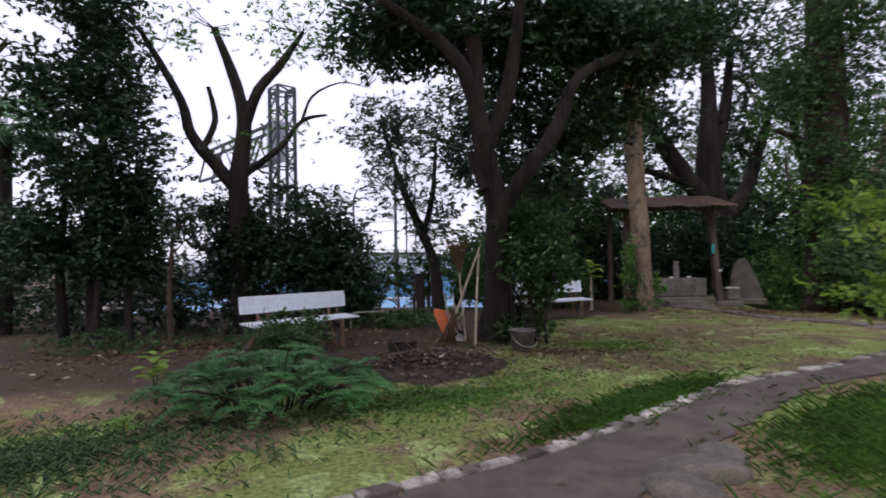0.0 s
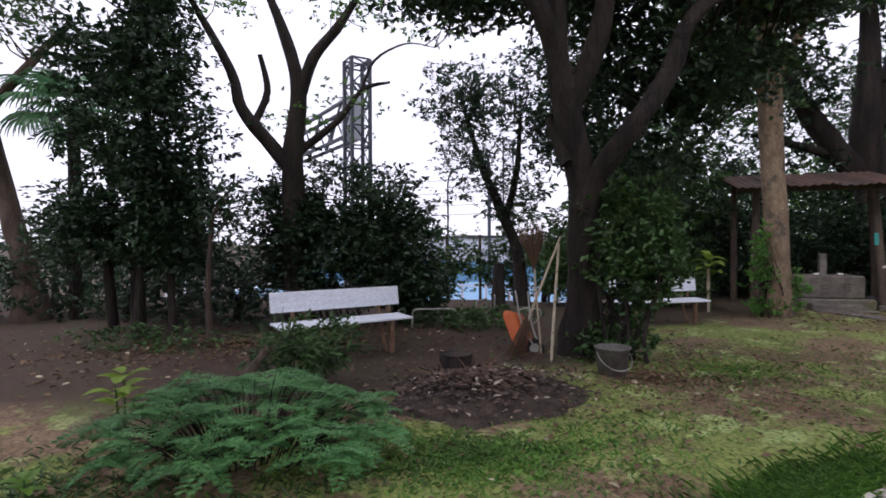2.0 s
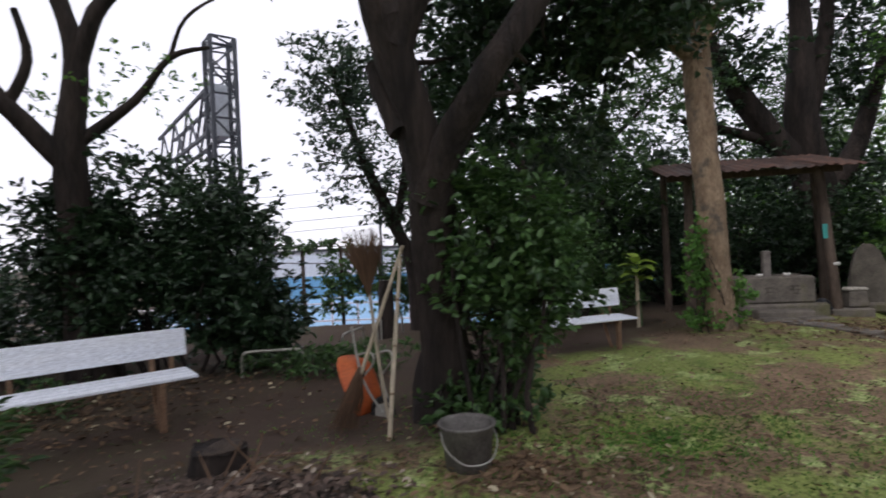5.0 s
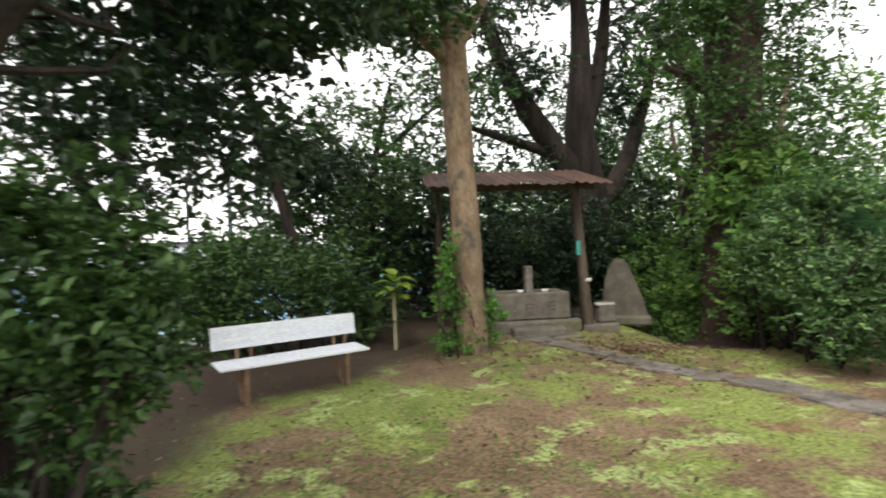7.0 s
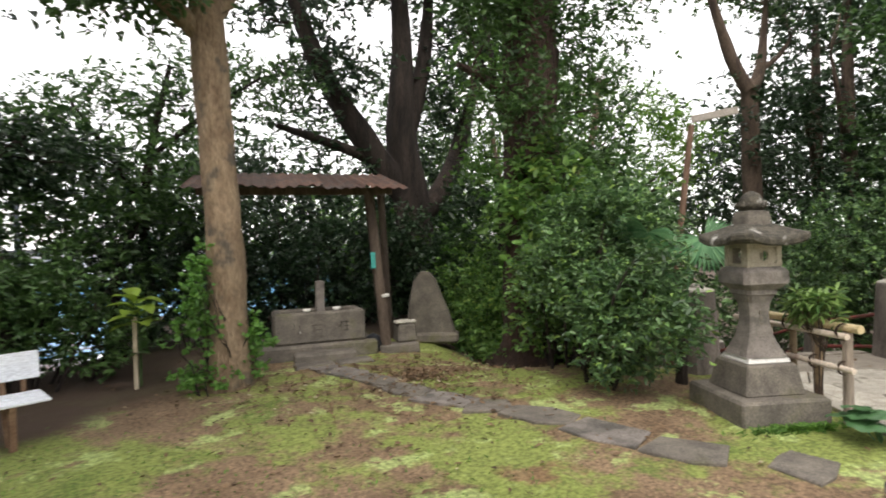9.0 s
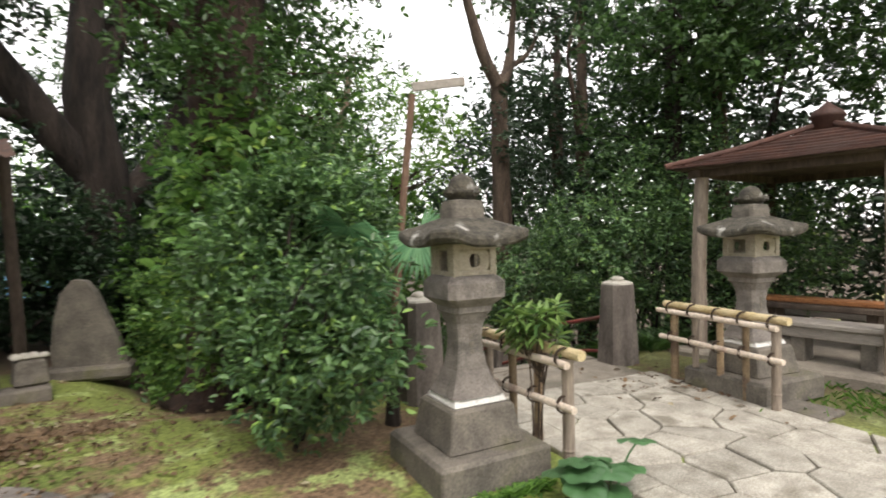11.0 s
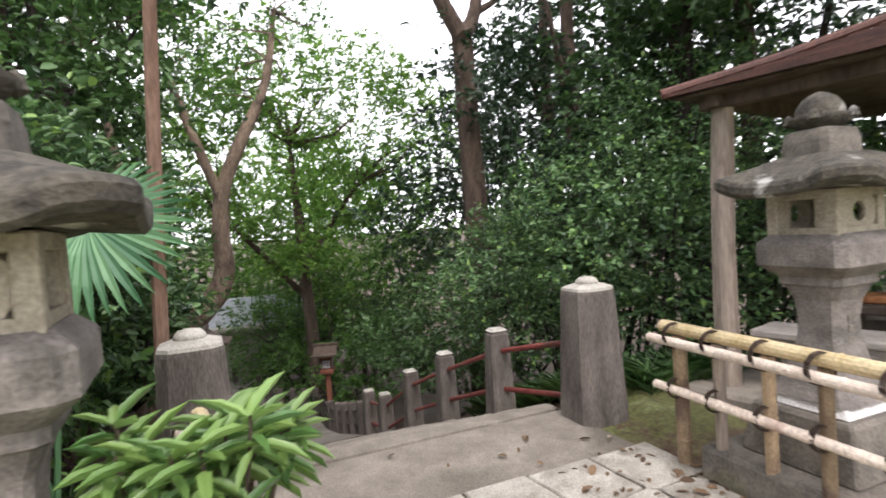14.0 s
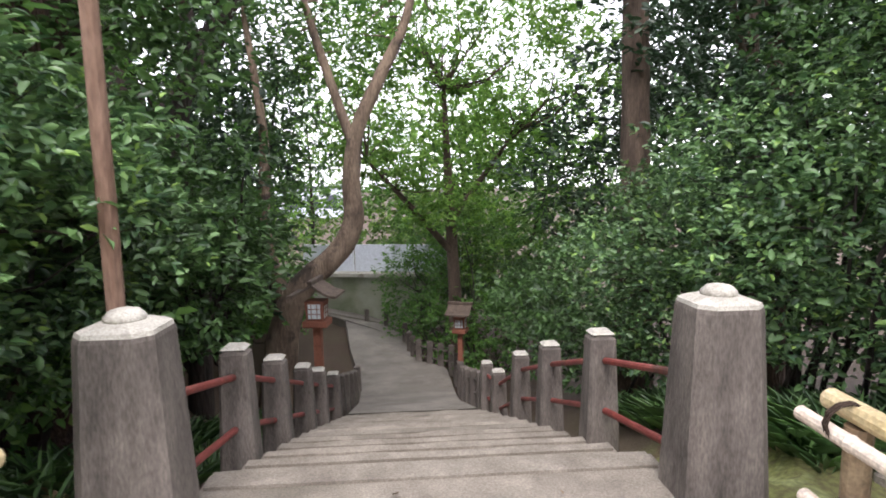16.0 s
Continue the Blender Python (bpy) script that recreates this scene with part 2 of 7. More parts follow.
def ground_mat():
    m = mat("ground_moss_and_soil", (0.15, 0.098, 0.056), (0.235, 0.16, 0.096), 1.3, 0.98, 0.7, 45, dist=0.02)
    n, l = m.node_tree.nodes, m.node_tree.links
    p = n["Principled BSDF"]
    base = p.inputs["Base Color"].links[0].from_socket
    co = n.new("ShaderNodeTexCoord")
    prev = base
    # moss, pale lichen turf and red earth in patches
    for scale, lo, hi, col, seed in ((0.6, 0.48, 0.54, (0.2, 0.26, 0.058), 3.0), (1.7, 0.55, 0.6, (0.34, 0.42, 0.15), 17.0), (0.8, 0.58, 0.64, (0.12, 0.17, 0.035), 31.0), (0.7, 0.64, 0.69, (0.19, 0.1, 0.06), 47.0)):
        mp = n.new("ShaderNodeMapping")
        mp.inputs["Location"].default_value = (seed, seed * 0.7, 0)
        l.new(co.outputs["Object"], mp.inputs["Vector"])
        t = n.new("ShaderNodeTexNoise")
        t.inputs["Scale"].default_value, t.inputs["Detail"].default_value, t.inputs["Roughness"].default_value = scale, 9, 0.68
        l.new(mp.outputs["Vector"], t.inputs["Vector"])
        r = n.new("ShaderNodeMapRange")
        r.inputs["From Min"].default_value, r.inputs["From Max"].default_value = lo, hi
        r.inputs["To Max"].default_value = 0.85
        l.new(t.outputs["Fac"], r.inputs["Value"])
        x = n.new("ShaderNodeMix")
        x.data_type = "RGBA"
        x.inputs["B"].default_value = (*col, 1)
        l.new(prev, x.inputs["A"])
        l.new(r.outputs["Result"], x.inputs["Factor"])
        prev = x.outputs["Result"]
    # fine mottling of the turf
    t = n.new("ShaderNodeTexNoise")
    t.inputs["Scale"].default_value, t.inputs["Detail"].default_value = 28, 5
    l.new(co.outputs["Object"], t.inputs["Vector"])
    r = n.new("ShaderNodeMapRange")
    r.inputs["From Min"].default_value, r.inputs["From Max"].default_value = 0.35, 0.65
    r.inputs["To Min"].default_value, r.inputs["To Max"].default_value = 0.6, 1.35
    l.new(t.outputs["Fac"], r.inputs["Value"])
    hs = n.new("ShaderNodeHueSaturation")
    l.new(r.outputs["Result"], hs.inputs["Value"])
    l.new(prev, hs.inputs["Color"])
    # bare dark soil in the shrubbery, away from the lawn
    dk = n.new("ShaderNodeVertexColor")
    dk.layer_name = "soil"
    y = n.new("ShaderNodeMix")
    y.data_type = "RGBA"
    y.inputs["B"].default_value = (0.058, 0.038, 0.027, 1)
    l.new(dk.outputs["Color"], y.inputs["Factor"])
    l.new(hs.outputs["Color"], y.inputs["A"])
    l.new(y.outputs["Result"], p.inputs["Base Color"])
    return m


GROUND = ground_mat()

# ---- mesh helpers ----
RNG = np.random.default_rng(7)


class Geo:
    """Collects vertices and faces of one mesh."""

    def __init__(self):
        self.v, self.f = [], []

    def add(self, v, f):
        k = len(self.v)
        self.v += [tuple(p) for p in v]
        self.f += [tuple(i + k for i in q) for q in f]
        return self

    def box(self, cx, cy, cz, sx, sy, sz, m=None, bev=0.008, taper=1.0):
        """A box with chamfered edges round its upright sides and top; (cx, cy, cz) is its middle."""
        b = min(bev, sx * 0.3, sy * 0.3, sz * 0.3)
        hx, hy, hz = sx / 2, sy / 2, sz / 2
        rings = []
        for z, ins, k in ((-hz, b, 1.0), (-hz + b, 0, 1.0), (hz - b, 0, taper), (hz, b, taper)):
            x, y, c = hx * k - ins, hy * k - ins, b * 0.7
            rings.append([(x, y - c, z), (x - c, y, z), (-x + c, y, z), (-x, y - c, z), (-x, -y + c, z), (-x + c, -y, z), (x - c, -y, z), (x, -y + c, z)])
        vs = [Vector(p) for r in rings for p in r]
        off = Vector((cx, cy, cz))
        vs = [(m @ (p + off)) if m else p + off for p in vs]
        fs = [tuple(range(7, -1, -1)), tuple(range(24, 32))]
        for r in range(3):
            fs += [(r * 8 + i, r * 8 + (i + 1) % 8, r * 8 + 8 + (i + 1) % 8, r * 8 + 8 + i) for i in range(8)]
        return self.add(vs, fs)

    def tube(self, pts, radii, sides=8, wob=0.0, cap=True, smooth=3):
        """A tube along points, smoothed; wob: unevenness of its section."""
        P = [Vector(p) for p in pts]
        R = list(radii) if hasattr(radii, "__len__") else [radii] * len(P)
        Q, W = [], []
        for i in range(len(P) - 1):
            a, b, c, d = P[max(i - 1, 0)], P[i], P[i + 1], P[min(i + 2, len(P) - 1)]
            for j in range(smooth):
                t = j / smooth
                Q.append(0.5 * (2 * b + (c - a) * t + (2 * a - 5 * b + 4 * c - d) * t * t + (3 * b - a - 3 * c + d) * t ** 3))
                W.append(R[i] * (1 - t) + R[i + 1] * t)
        Q.append(P[-1]), W.append(R[-1])
        up = Vector((0.31, 0.2, 0.93)) if abs((P[-1] - P[0]).normalized().z) < 0.8 else Vector((0.9, 0.35, 0.1))
        vs, fs, n = [], [], len(Q)
        for i in range(n):
            d = (Q[min(i + 1, n - 1)] - Q[max(i - 1, 0)]).normalized()
            x = d.cross(up).normalized()
            y = d.cross(x)
            for k in range(sides):
                a = 2 * math.pi * k / sides
                o = x * math.cos(a) + y * math.sin(a)
                r = W[i] * (1 + wob * noise.noise(Q[i] * 1.7 + o * 2.1) + 0.5 * wob * noise.noise(Q[i] * 6 + o * 4))
                vs.append(Q[i] + o * r)
        for i in range(n - 1):
            fs += [(i * sides + k, i * sides + (k + 1) % sides, (i + 1) * sides + (k + 1) % sides, (i + 1) * sides + k) for k in range(sides)]
        if cap:
            fs += [tuple(range(sides)), tuple(range(n * sides - 1, (n - 1) * sides - 1, -1))]
        return self.add(vs, fs)

    def lathe(self, prof, sides=24, m=None, square=0.0):
        """A turned shape from (radius, z); square above 0 gives a four-sided plan with that corner rounding."""
        vs, fs = [], []
        for r, z in prof:
            for k in range(sides):
                a = 2 * math.pi * (k + 0.5) / sides
                q = r
                if square:
                    c = max(abs(math.cos(a)), abs(math.sin(a)))
                    q = r / max(c, square)
                p = Vector((q * math.cos(a), q * math.sin(a), z))
                vs.append(m @ p if m else p)
        n = len(prof)
        for i in range(n - 1):
            fs += [(i * sides + k, i * sides + (k + 1) % sides, (i + 1) * sides + (k + 1) % sides, (i + 1) * sides + k) for k in range(sides)]
        fs += [tuple(range(sides - 1, -1, -1)), tuple(range((n - 1) * sides, n * sides))]
        return self.add(vs, fs)

    def mesh(self, name, smooth=False):
        me = bpy.data.meshes.new(name)
        me.from_pydata(self.v, [], self.f)
        if smooth:
            me.polygons.foreach_set("use_smooth", [True] * len(me.polygons))
        me.update()
        return me


def part(name, geo, material, parent=None, label="", smooth=False):
    me = geo if isinstance(geo, bpy.types.Mesh) else geo.mesh(name, smooth)
    if material and not me.materials:
        me.materials.append(material)
    ob = new(name, me)
    if parent:
        ob.parent = parent
    return tagged(ob, label)


def thing(name, m, label, category, group="", kind=""):
    ob = new(name)
    ob.empty_display_size = 0.1
    ob.matrix_basis = m
    return tagged(ob, label, category, group, kind)


def solo(name, geo, material, label, category, kind="", group="", smooth=False):
    return tagged(part(name, geo, material, None, "", smooth), label, category, group, kind)


def quads_mesh(name, V, per, faces, material):
    """A mesh of many alike small pieces: V is (n, per, 3), faces index one piece's corners (all with four corners)."""
    n = len(V)
    F = np.array(faces, dtype=np.int64)
    idx = (np.arange(n)[:, None, None] * per + F[None]).reshape(-1)
    me = bpy.data.meshes.new(name)
    me.vertices.add(n * per)
    me.vertices.foreach_set("co", np.ascontiguousarray(V, dtype=np.float32).reshape(-1))
    me.loops.add(len(idx))
    me.loops.foreach_set("vertex_index", idx.astype(np.int32))
    k = n * len(F)
    me.polygons.add(k)
    me.polygons.foreach_set("loop_start", (np.arange(k) * F.shape[1]).astype(np.int32))
    me.materials.append(material)
    me.update(calc_edges=True)
    return me


def unit(a):
    return a / np.maximum(np.linalg.norm(a, axis=-1, keepdims=True), 1e-9)


def leaf_verts(P, D, N, size, width=0.42, fold=0.12, droop=0.15):
    """Leaves at P along D with face normal N: six corners and a folded midrib (two quads each)."""
    D = unit(D)
    S = unit(np.cross(D, N))
    U = np.cross(S, D)
    s = size[:, None]
    w = s * width
    tip = P + D * s - U * s * droop
    a1 = P + D * s * 0.3
    a2 = P + D * s * 0.7 - U * s * droop * 0.4
    lift = U * s * fold
    return np.stack([P, a1 + S * w * 0.5 + lift, a2 + S * w * 0.42 + lift, tip, a2 - S * w * 0.42 + lift, a1 - S * w * 0.5 + lift], axis=1)


LEAF_FACES = ((0, 1, 2, 3), (0, 3, 4, 5))


def blob_points(blobs, n, rng, shell=0.55):
    """Points in a group of ellipsoids (x, y, z, rx, ry, rz), thicker towards their outsides."""
    B = np.array(blobs, float)
    vol = (B[:, 3] * B[:, 4] * B[:, 5]) ** (2 / 3)
    pick = rng.choice(len(B), n, p=vol / vol.sum())
    d = unit(rng.normal(size=(n, 3)))
    r = shell + (1 - shell) * rng.random(n) ** 0.6
    k = rng.random(3) * 6.28
    lump = np.sin(d[:, 0] * 4.1 + k[0] + pick) * np.sin(d[:, 1] * 3.7 + k[1] + 2 * pick) + 0.6 * np.sin(d[:, 2] * 6.3 + k[2]) * np.sin(d[:, 0] * 7.1 + pick)
    r = np.where(rng.random(n) < 0.2, rng.random(n), r) * (1 + 0.16 * lump + 0.08 * rng.normal(size=n))
    return B[pick, :3] + d * r[:, None] * B[pick, 3:], d


def crown_mesh(name, blobs, clumps, per, size, material, rng=None, spread=0.16, width=0.5, shell=0.55, droop=0.15, flat=0.5, floor=None):
    """A crown of leaves in many small sprays: twig tips set in ellipsoids, each with leaves fanned round it."""
    rng = rng or RNG
    C, out = blob_points(blobs, clumps, rng, shell)
    if floor is not None:
        C[:, 2] = np.maximum(C[:, 2], floor + 0.05 + 0.25 * rng.random(len(C)))
    # uneven gaps through the crown
    q = C * (1.9 / max(0.5, (spread / 0.12) ** 0.5))
    gap = np.sin(q[:, 0] * 1.7 + q[:, 1] * 1.1) + np.sin(q[:, 1] * 2.1 - q[:, 2] * 1.6 + 1.0) + np.sin(q[:, 2] * 2.6 + q[:, 0] * 1.3 + 2.0)
    keep = gap + 0.7 * rng.normal(size=len(C)) > -0.95
    C, out = C[keep], out[keep]
    clumps = len(C)
    T = unit(out + 0.5 * rng.normal(size=C.shape) + np.array([0, 0, 0.25]))
    n = clumps * per
    C2, T2 = np.repeat(C, per, 0), np.repeat(T, per, 0)
    # each spray: a few short shoots, leaves fanned about each
    shoots = max(1, per // 4)
    S = rng.normal(size=(clumps, shoots, 3)) * spread * np.array([1, 1, 0.5])
    pick = rng.integers(0, shoots, n)
    off = S[np.repeat(np.arange(clumps), per), pick]
    P = C2 + off + rng.normal(size=(n, 3)) * size * 0.22 + T2 * (rng.random(n)[:, None] - 0.5) * size * 0.8
    D = unit(T2 * 0.45 + off * (0.6 / spread) * 0.5 + rng.normal(size=(n, 3)) * np.array([1, 1, 0.5]) * 0.85)
    Nn = unit(np.array([0, 0, 1.0]) * flat * 2 + T2 * 0.5 + rng.normal(size=(n, 3)) * 0.55)
    sz = size * (0.6 + 0.7 * rng.random(n))
    return quads_mesh(name, leaf_verts(P, D, Nn, sz, width, droop=droop), 6, LEAF_FACES, material)


def wander(a, b, steps, amp, rng):
    """Points from a to b with an uneven course."""
    a, b = np.array(a, float), np.array(b, float)
    L = np.linalg.norm(b - a)
    out = [a + (b - a) * t + (rng.normal(size=3) * amp * L if 0 < t < 1 else 0) for t in np.linspace(0, 1, steps)]
    return [tuple(p) for p in out]


def twigs(geo, blobs, roots, n, rng, r=0.018):
    """Bent branches from points on the limbs out into the crown."""
    C, _ = blob_points(blobs, n, rng, 0.6)
    R = np.array(roots, float)
    for c in C:
        k = R[np.argmin(np.linalg.norm(R - c, axis=1) + rng.random(len(R)) * 0.6)]
        L = np.linalg.norm(c - k)
        pts = wander(k, c, 4, 0.07, rng)
        geo.tube(pts, [r * (0.6 + L * 0.5), r * (0.5 + 0.3 * L), r * 0.5, r * 0.2], 5, 0, False, 2)


def tree(name, label, limbs, blobs, clumps, per, size, bark, leaves, category="tree", twig=40, seed=1, sides=12, spread=0.16, width=0.5, shell=0.55, wob=0.16, flat=0.5, twig_r=0.018, group=""):
    """limbs: a list of (points, radii); the first is the trunk. Each limb is a part, the leaves are the crown."""
    rng = np.random.default_rng(seed)
    base = limbs[0][0][0]
    t = thing(name, pose(*base), label, category, group)
    inv = Vector(base)
    roots = []
    for i, (pts, radii) in enumerate(limbs):
        loc = [tuple(Vector(p) - inv) for p in pts]
        g = Geo()
        rr = list(radii)
        if i == 0:
            # root flare
            loc = [(loc[0][0], loc[0][1], loc[0][2] - 0.25), (loc[0][0], loc[0][1], loc[0][2] + 0.12)] + loc[1:]
            rr = [rr[0] * 1.5, rr[0] * 1.12] + rr[1:]
        g.tube(loc, rr, sides if i == 0 else 9, wob, True, 4)
        part("trunk" if i == 0 else "limb", g, bark, t, smooth=True)
        for a, b in zip(loc[1 if i == 0 else 0:], loc[2 if i == 0 else 1:]):
            roots += [tuple(np.array(a) * (1 - k) + np.array(b) * k) for k in (0.3, 0.65, 1.0)]
    bl = [(b[0] - base[0], b[1] - base[1], b[2] - base[2], *b[3:]) for b in blobs]
    if blobs:
        hi = [r for r in roots if r[2] > min(b[2] - b[5] for b in bl) - 1.0] or roots[-3:]
        if twig:
            g = Geo()
            twigs(g, bl, hi, twig, rng, twig_r)
            tagged(part("twig_work", g, bark, t), kind="stuff")
        tagged(part("crown", crown_mesh("crown", bl, clumps, per, size, leaves, rng, spread, width, shell, flat=flat), None, t), kind="stuff")
    return t


def shrub(name, label, base, blobs, clumps, per, size, leaves, stems=7, seed=1, bark=None, spread=0.12, width=0.5, shell=0.6, category="shrub", flat=0.5, r=0.022):
    rng = np.random.default_rng(seed)
    t = thing(name, pose(*base), label, category)
    bl = [(b[0] - base[0], b[1] - base[1], b[2] - base[2], *b[3:]) for b in blobs]
    C, _ = blob_points(bl, stems, rng, 0.3)
    g = Geo()
    for c in C:
        a = (c[0] * 0.45 + rng.normal() * 0.06, c[1] * 0.45 + rng.normal() * 0.06, -0.12)
        g.tube(wander(a, c, 5, 0.05, rng), [r * 1.3, r, r * 0.9, r * 0.7, r * 0.4], 6, 0.1, False, 2)
    roots = [tuple(np.array([c[0] * 0.6, c[1] * 0.6, c[2] * k])) for c in C for k in (0.5, 0.8)]
    tagged(part("stem_work", g, bark or BARK_DARK, t), kind="stuff")
    g = Geo()
    twigs(g, bl, roots, stems * 4, rng, 0.009)
    tagged(part("twig_work", g, bark or BARK_DARK, t), kind="stuff")
    part("foliage", crown_mesh("foliage", bl, clumps, per, size, leaves, rng, spread, width, shell, flat=flat, floor=-0.02), None, t)
    return t


# ---- plan: the stairs' axis ----
OX, OY = 11.15, 10.1
AX, RT = (0.358, 0.934), (0.934, -0.358)
STAIR_YAW = -20.98


def on_axis(s, l, z=0.0):
    return (OX + AX[0] * s + RT[0] * l, OY + AX[1] * s + RT[1] * l, z)


def stair_z(s):
    return np.interp(s, [0.55, 5.95, 9.0, 13.0, 20.0], [0.0, -2.0, -2.85, -3.13, -3.2])


def sm(x, a, b):
    t = np.clip((x - a) / (b - a), 0, 1)
    return t * t * (3 - 2 * t)


def ground_z(x, y):
    x, y = np.asarray(x, float), np.asarray(y, float)
    dx, dy = x - OX, y - OY
    s, l = dx * AX[0] + dy * AX[1], dx * RT[0] + dy * RT[1]
    w = sm(l, -5.0, -2.3)
    z = w * stair_z(s)
    z = z - 0.22 * sm(s, 0.25, 0.5) * sm(-np.abs(l), -2.1, -1.75)
    e = 1 - sm(x, 0.5, 3.5)
    z = z + (1 - w) * (-2.2) * np.maximum(sm(y, 21, 26), e * sm(y, 14.6, 18.5))
    z = z - 0.25 * sm(x, -9, -14)
    lawn = 1 - sm(s, -7.5, -6.5) * sm(l, -1.3, -1.1) * sm(-l, -1.7, -1.5)
    z = z + 0.035 * np.sin(x * 1.3 + 0.4) * np.sin(y * 1.1) * lawn * sm(np.hypot(x - 3, y - 3), 1.0, 4.0)
    return z


def gz(x, y):
    return float(ground_z(x, y))


# ---- ground ----
def build_ground():
    far = np.array([-900, -500, -250, -130, -80, -55, -40, -32])
    X = np.concatenate([far, np.arange(-26, 32, 0.2), -far[::-1] + 2])
    Y = np.concatenate([far, np.arange(-26, -4, 1.5), np.arange(-4, 30, 0.2), -far[::-1] + 2])
    xx, yy = np.meshgrid(X, Y)
    zz = ground_z(xx, yy)
    rng = np.random.default_rng(3)
    zz += rng.normal(size=zz.shape) * 0.006 * (np.hypot(xx - 5, yy - 8) < 30)
    V = np.stack([xx, yy, zz], -1).reshape(-1, 3)
    nx, ny = len(X), len(Y)
    i = (np.arange(ny - 1)[:, None] * nx + np.arange(nx - 1)[None]).reshape(-1)
    F = np.stack([i, i + 1, i + nx + 1, i + nx], -1)
    me = bpy.data.meshes.new("ground")
    me.from_pydata(V.tolist(), [], F.tolist())
    me.polygons.foreach_set("use_smooth", [True] * len(me.polygons))
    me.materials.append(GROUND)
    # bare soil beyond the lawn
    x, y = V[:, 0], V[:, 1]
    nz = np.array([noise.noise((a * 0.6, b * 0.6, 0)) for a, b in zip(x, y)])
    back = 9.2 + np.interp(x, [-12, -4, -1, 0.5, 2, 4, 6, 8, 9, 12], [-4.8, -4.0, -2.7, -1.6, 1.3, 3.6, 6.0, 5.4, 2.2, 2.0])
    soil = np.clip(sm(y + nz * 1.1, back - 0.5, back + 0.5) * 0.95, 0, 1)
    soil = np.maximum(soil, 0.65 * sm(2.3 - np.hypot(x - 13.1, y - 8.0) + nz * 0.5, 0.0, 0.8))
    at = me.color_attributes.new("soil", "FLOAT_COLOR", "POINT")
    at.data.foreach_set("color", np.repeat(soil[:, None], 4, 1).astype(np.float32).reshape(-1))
    return solo("ground", me, None, "mossy lawn and bare brown earth of a hilltop garden", "ground", "structure")


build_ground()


def ribbon(name, left, right, z, thick, material, label, category):
    g = Geo()
    n = len(left)
    vs = []
    for (a, b), (c, d) in zip(left, right):
        vs += [(a, b, z + gz(a, b) - thick), (a, b, z + gz(a, b)), (c, d, z + gz(c, d)), (c, d, z + gz(c, d) - thick)]
    fs = []
    for i in range(n - 1):
        for k in range(3):
            fs.append((i * 4 + k, i * 4 + k + 1, i * 4 + 5 + k, i * 4 + 4 + k))
    g.add(vs, fs)
    return solo(name, g, material, label, category, "structure")


KERB_LINE = [(-3.6, 1.0), (-1.9, 2.1), (-0.48, 2.98), (0.64, 3.67), (1.24, 4.12), (2.0, 4.75), (2.79, 5.39), (3.9, 5.98), (5.12, 6.59), (7.0, 7.4)]
NEAR_LINE = [(-2.4, -0.2), (-0.8, 1.2), (1.25, 3.14), (1.45, 3.4), (1.69, 3.65), (2.4, 4.3), (3.0, 4.85), (3.81, 5.43), (5.3, 6.1), (7.2, 6.8)]


def dense(line, n):
    a = np.array(line)
    t = np.linspace(0, len(a) - 1, n)
    return [(float(np.interp(k, range(len(a)), a[:, 0])), float(np.interp(k, range(len(a)), a[:, 1]))) for k in t]


wob = np.random.default_rng(5)
near_edge = [(x + wob.normal() * 0.04, y + wob.normal() * 0.04) for x, y in dense(NEAR_LINE, 60)]
asphalt_path = ribbon("path", dense(KERB_LINE, 60), near_edge, 0.02, 0.1, ASPHALT, "worn brown-grey asphalt garden path", "path")

# ---- stairs and the ramp below ----
stairs = thing("stairs", pose(*on_axis(0, 0), 0, 0, STAIR_YAW), "broad worn concrete stairs going down the hillside", "stairs", kind="structure")


def edge_l(s):
    """The stairs' left and right sides."""
    return float(np.interp(s, [0.5, 3, 5.95], [-1.15, -1.2, -1.15])), float(np.interp(s, [0.5, 3, 5.95], [1.2, 1.15, 1.0]))


def slab(geo, s0, s1, z0, z1, l0, l1, seed=0, bev=0.02, cuts=10):
    """A worn tread: uneven front edge and top."""
    rng = np.random.default_rng(seed)
    L = np.linspace(l0, l1, cuts)
    wav = rng.normal(size=cuts) * 0.012
    rings = []
    for l, w in zip(L, wav):
        rings.append([(l, s0, z0), (l, s0, z1), (l, s1 - bev + w, z1 - rng.random() * 0.006), (l, s1 + w, z1 - bev), (l, s1 + w * 0.5, z0)])
    fs = []
    for i in range(cuts - 1):
        fs += [(i * 5 + k, i * 5 + (k + 1) % 5, i * 5 + 5 + (k + 1) % 5, i * 5 + 5 + k) for k in range(5)]
    fs += [(4, 3, 2, 1, 0), tuple(cuts * 5 - 5 + k for k in range(5))]
    geo.add([p for r in rings for p in r], fs)
    return geo


landing = part("landing", slab(Geo(), -0.45, 0.55, -0.4, 0.015, -1.2, 1.25, 1), STEP, stairs)
part("nosing", slab(Geo(), 0.38, 0.565, -0.06, 0.03, -1.18, 1.22, 9, 0.014), NOSING, landing)
for i in range(12):
    s0 = 0.55 + i * 0.45
    zt = -(i + 1) * 0.1665
    a, b = edge_l(s0)
    st = part("step", slab(Geo(), s0 - 0.06, s0 + 0.45, zt - 0.35, zt + 0.015, a, b, i + 10), STEP, stairs)
    part("nosing", slab(Geo(), s0 + 0.36, s0 + 0.462, zt - 0.06, zt + 0.03, a + 0.02, b - 0.02, i + 40, 0.012), NOSING, st)

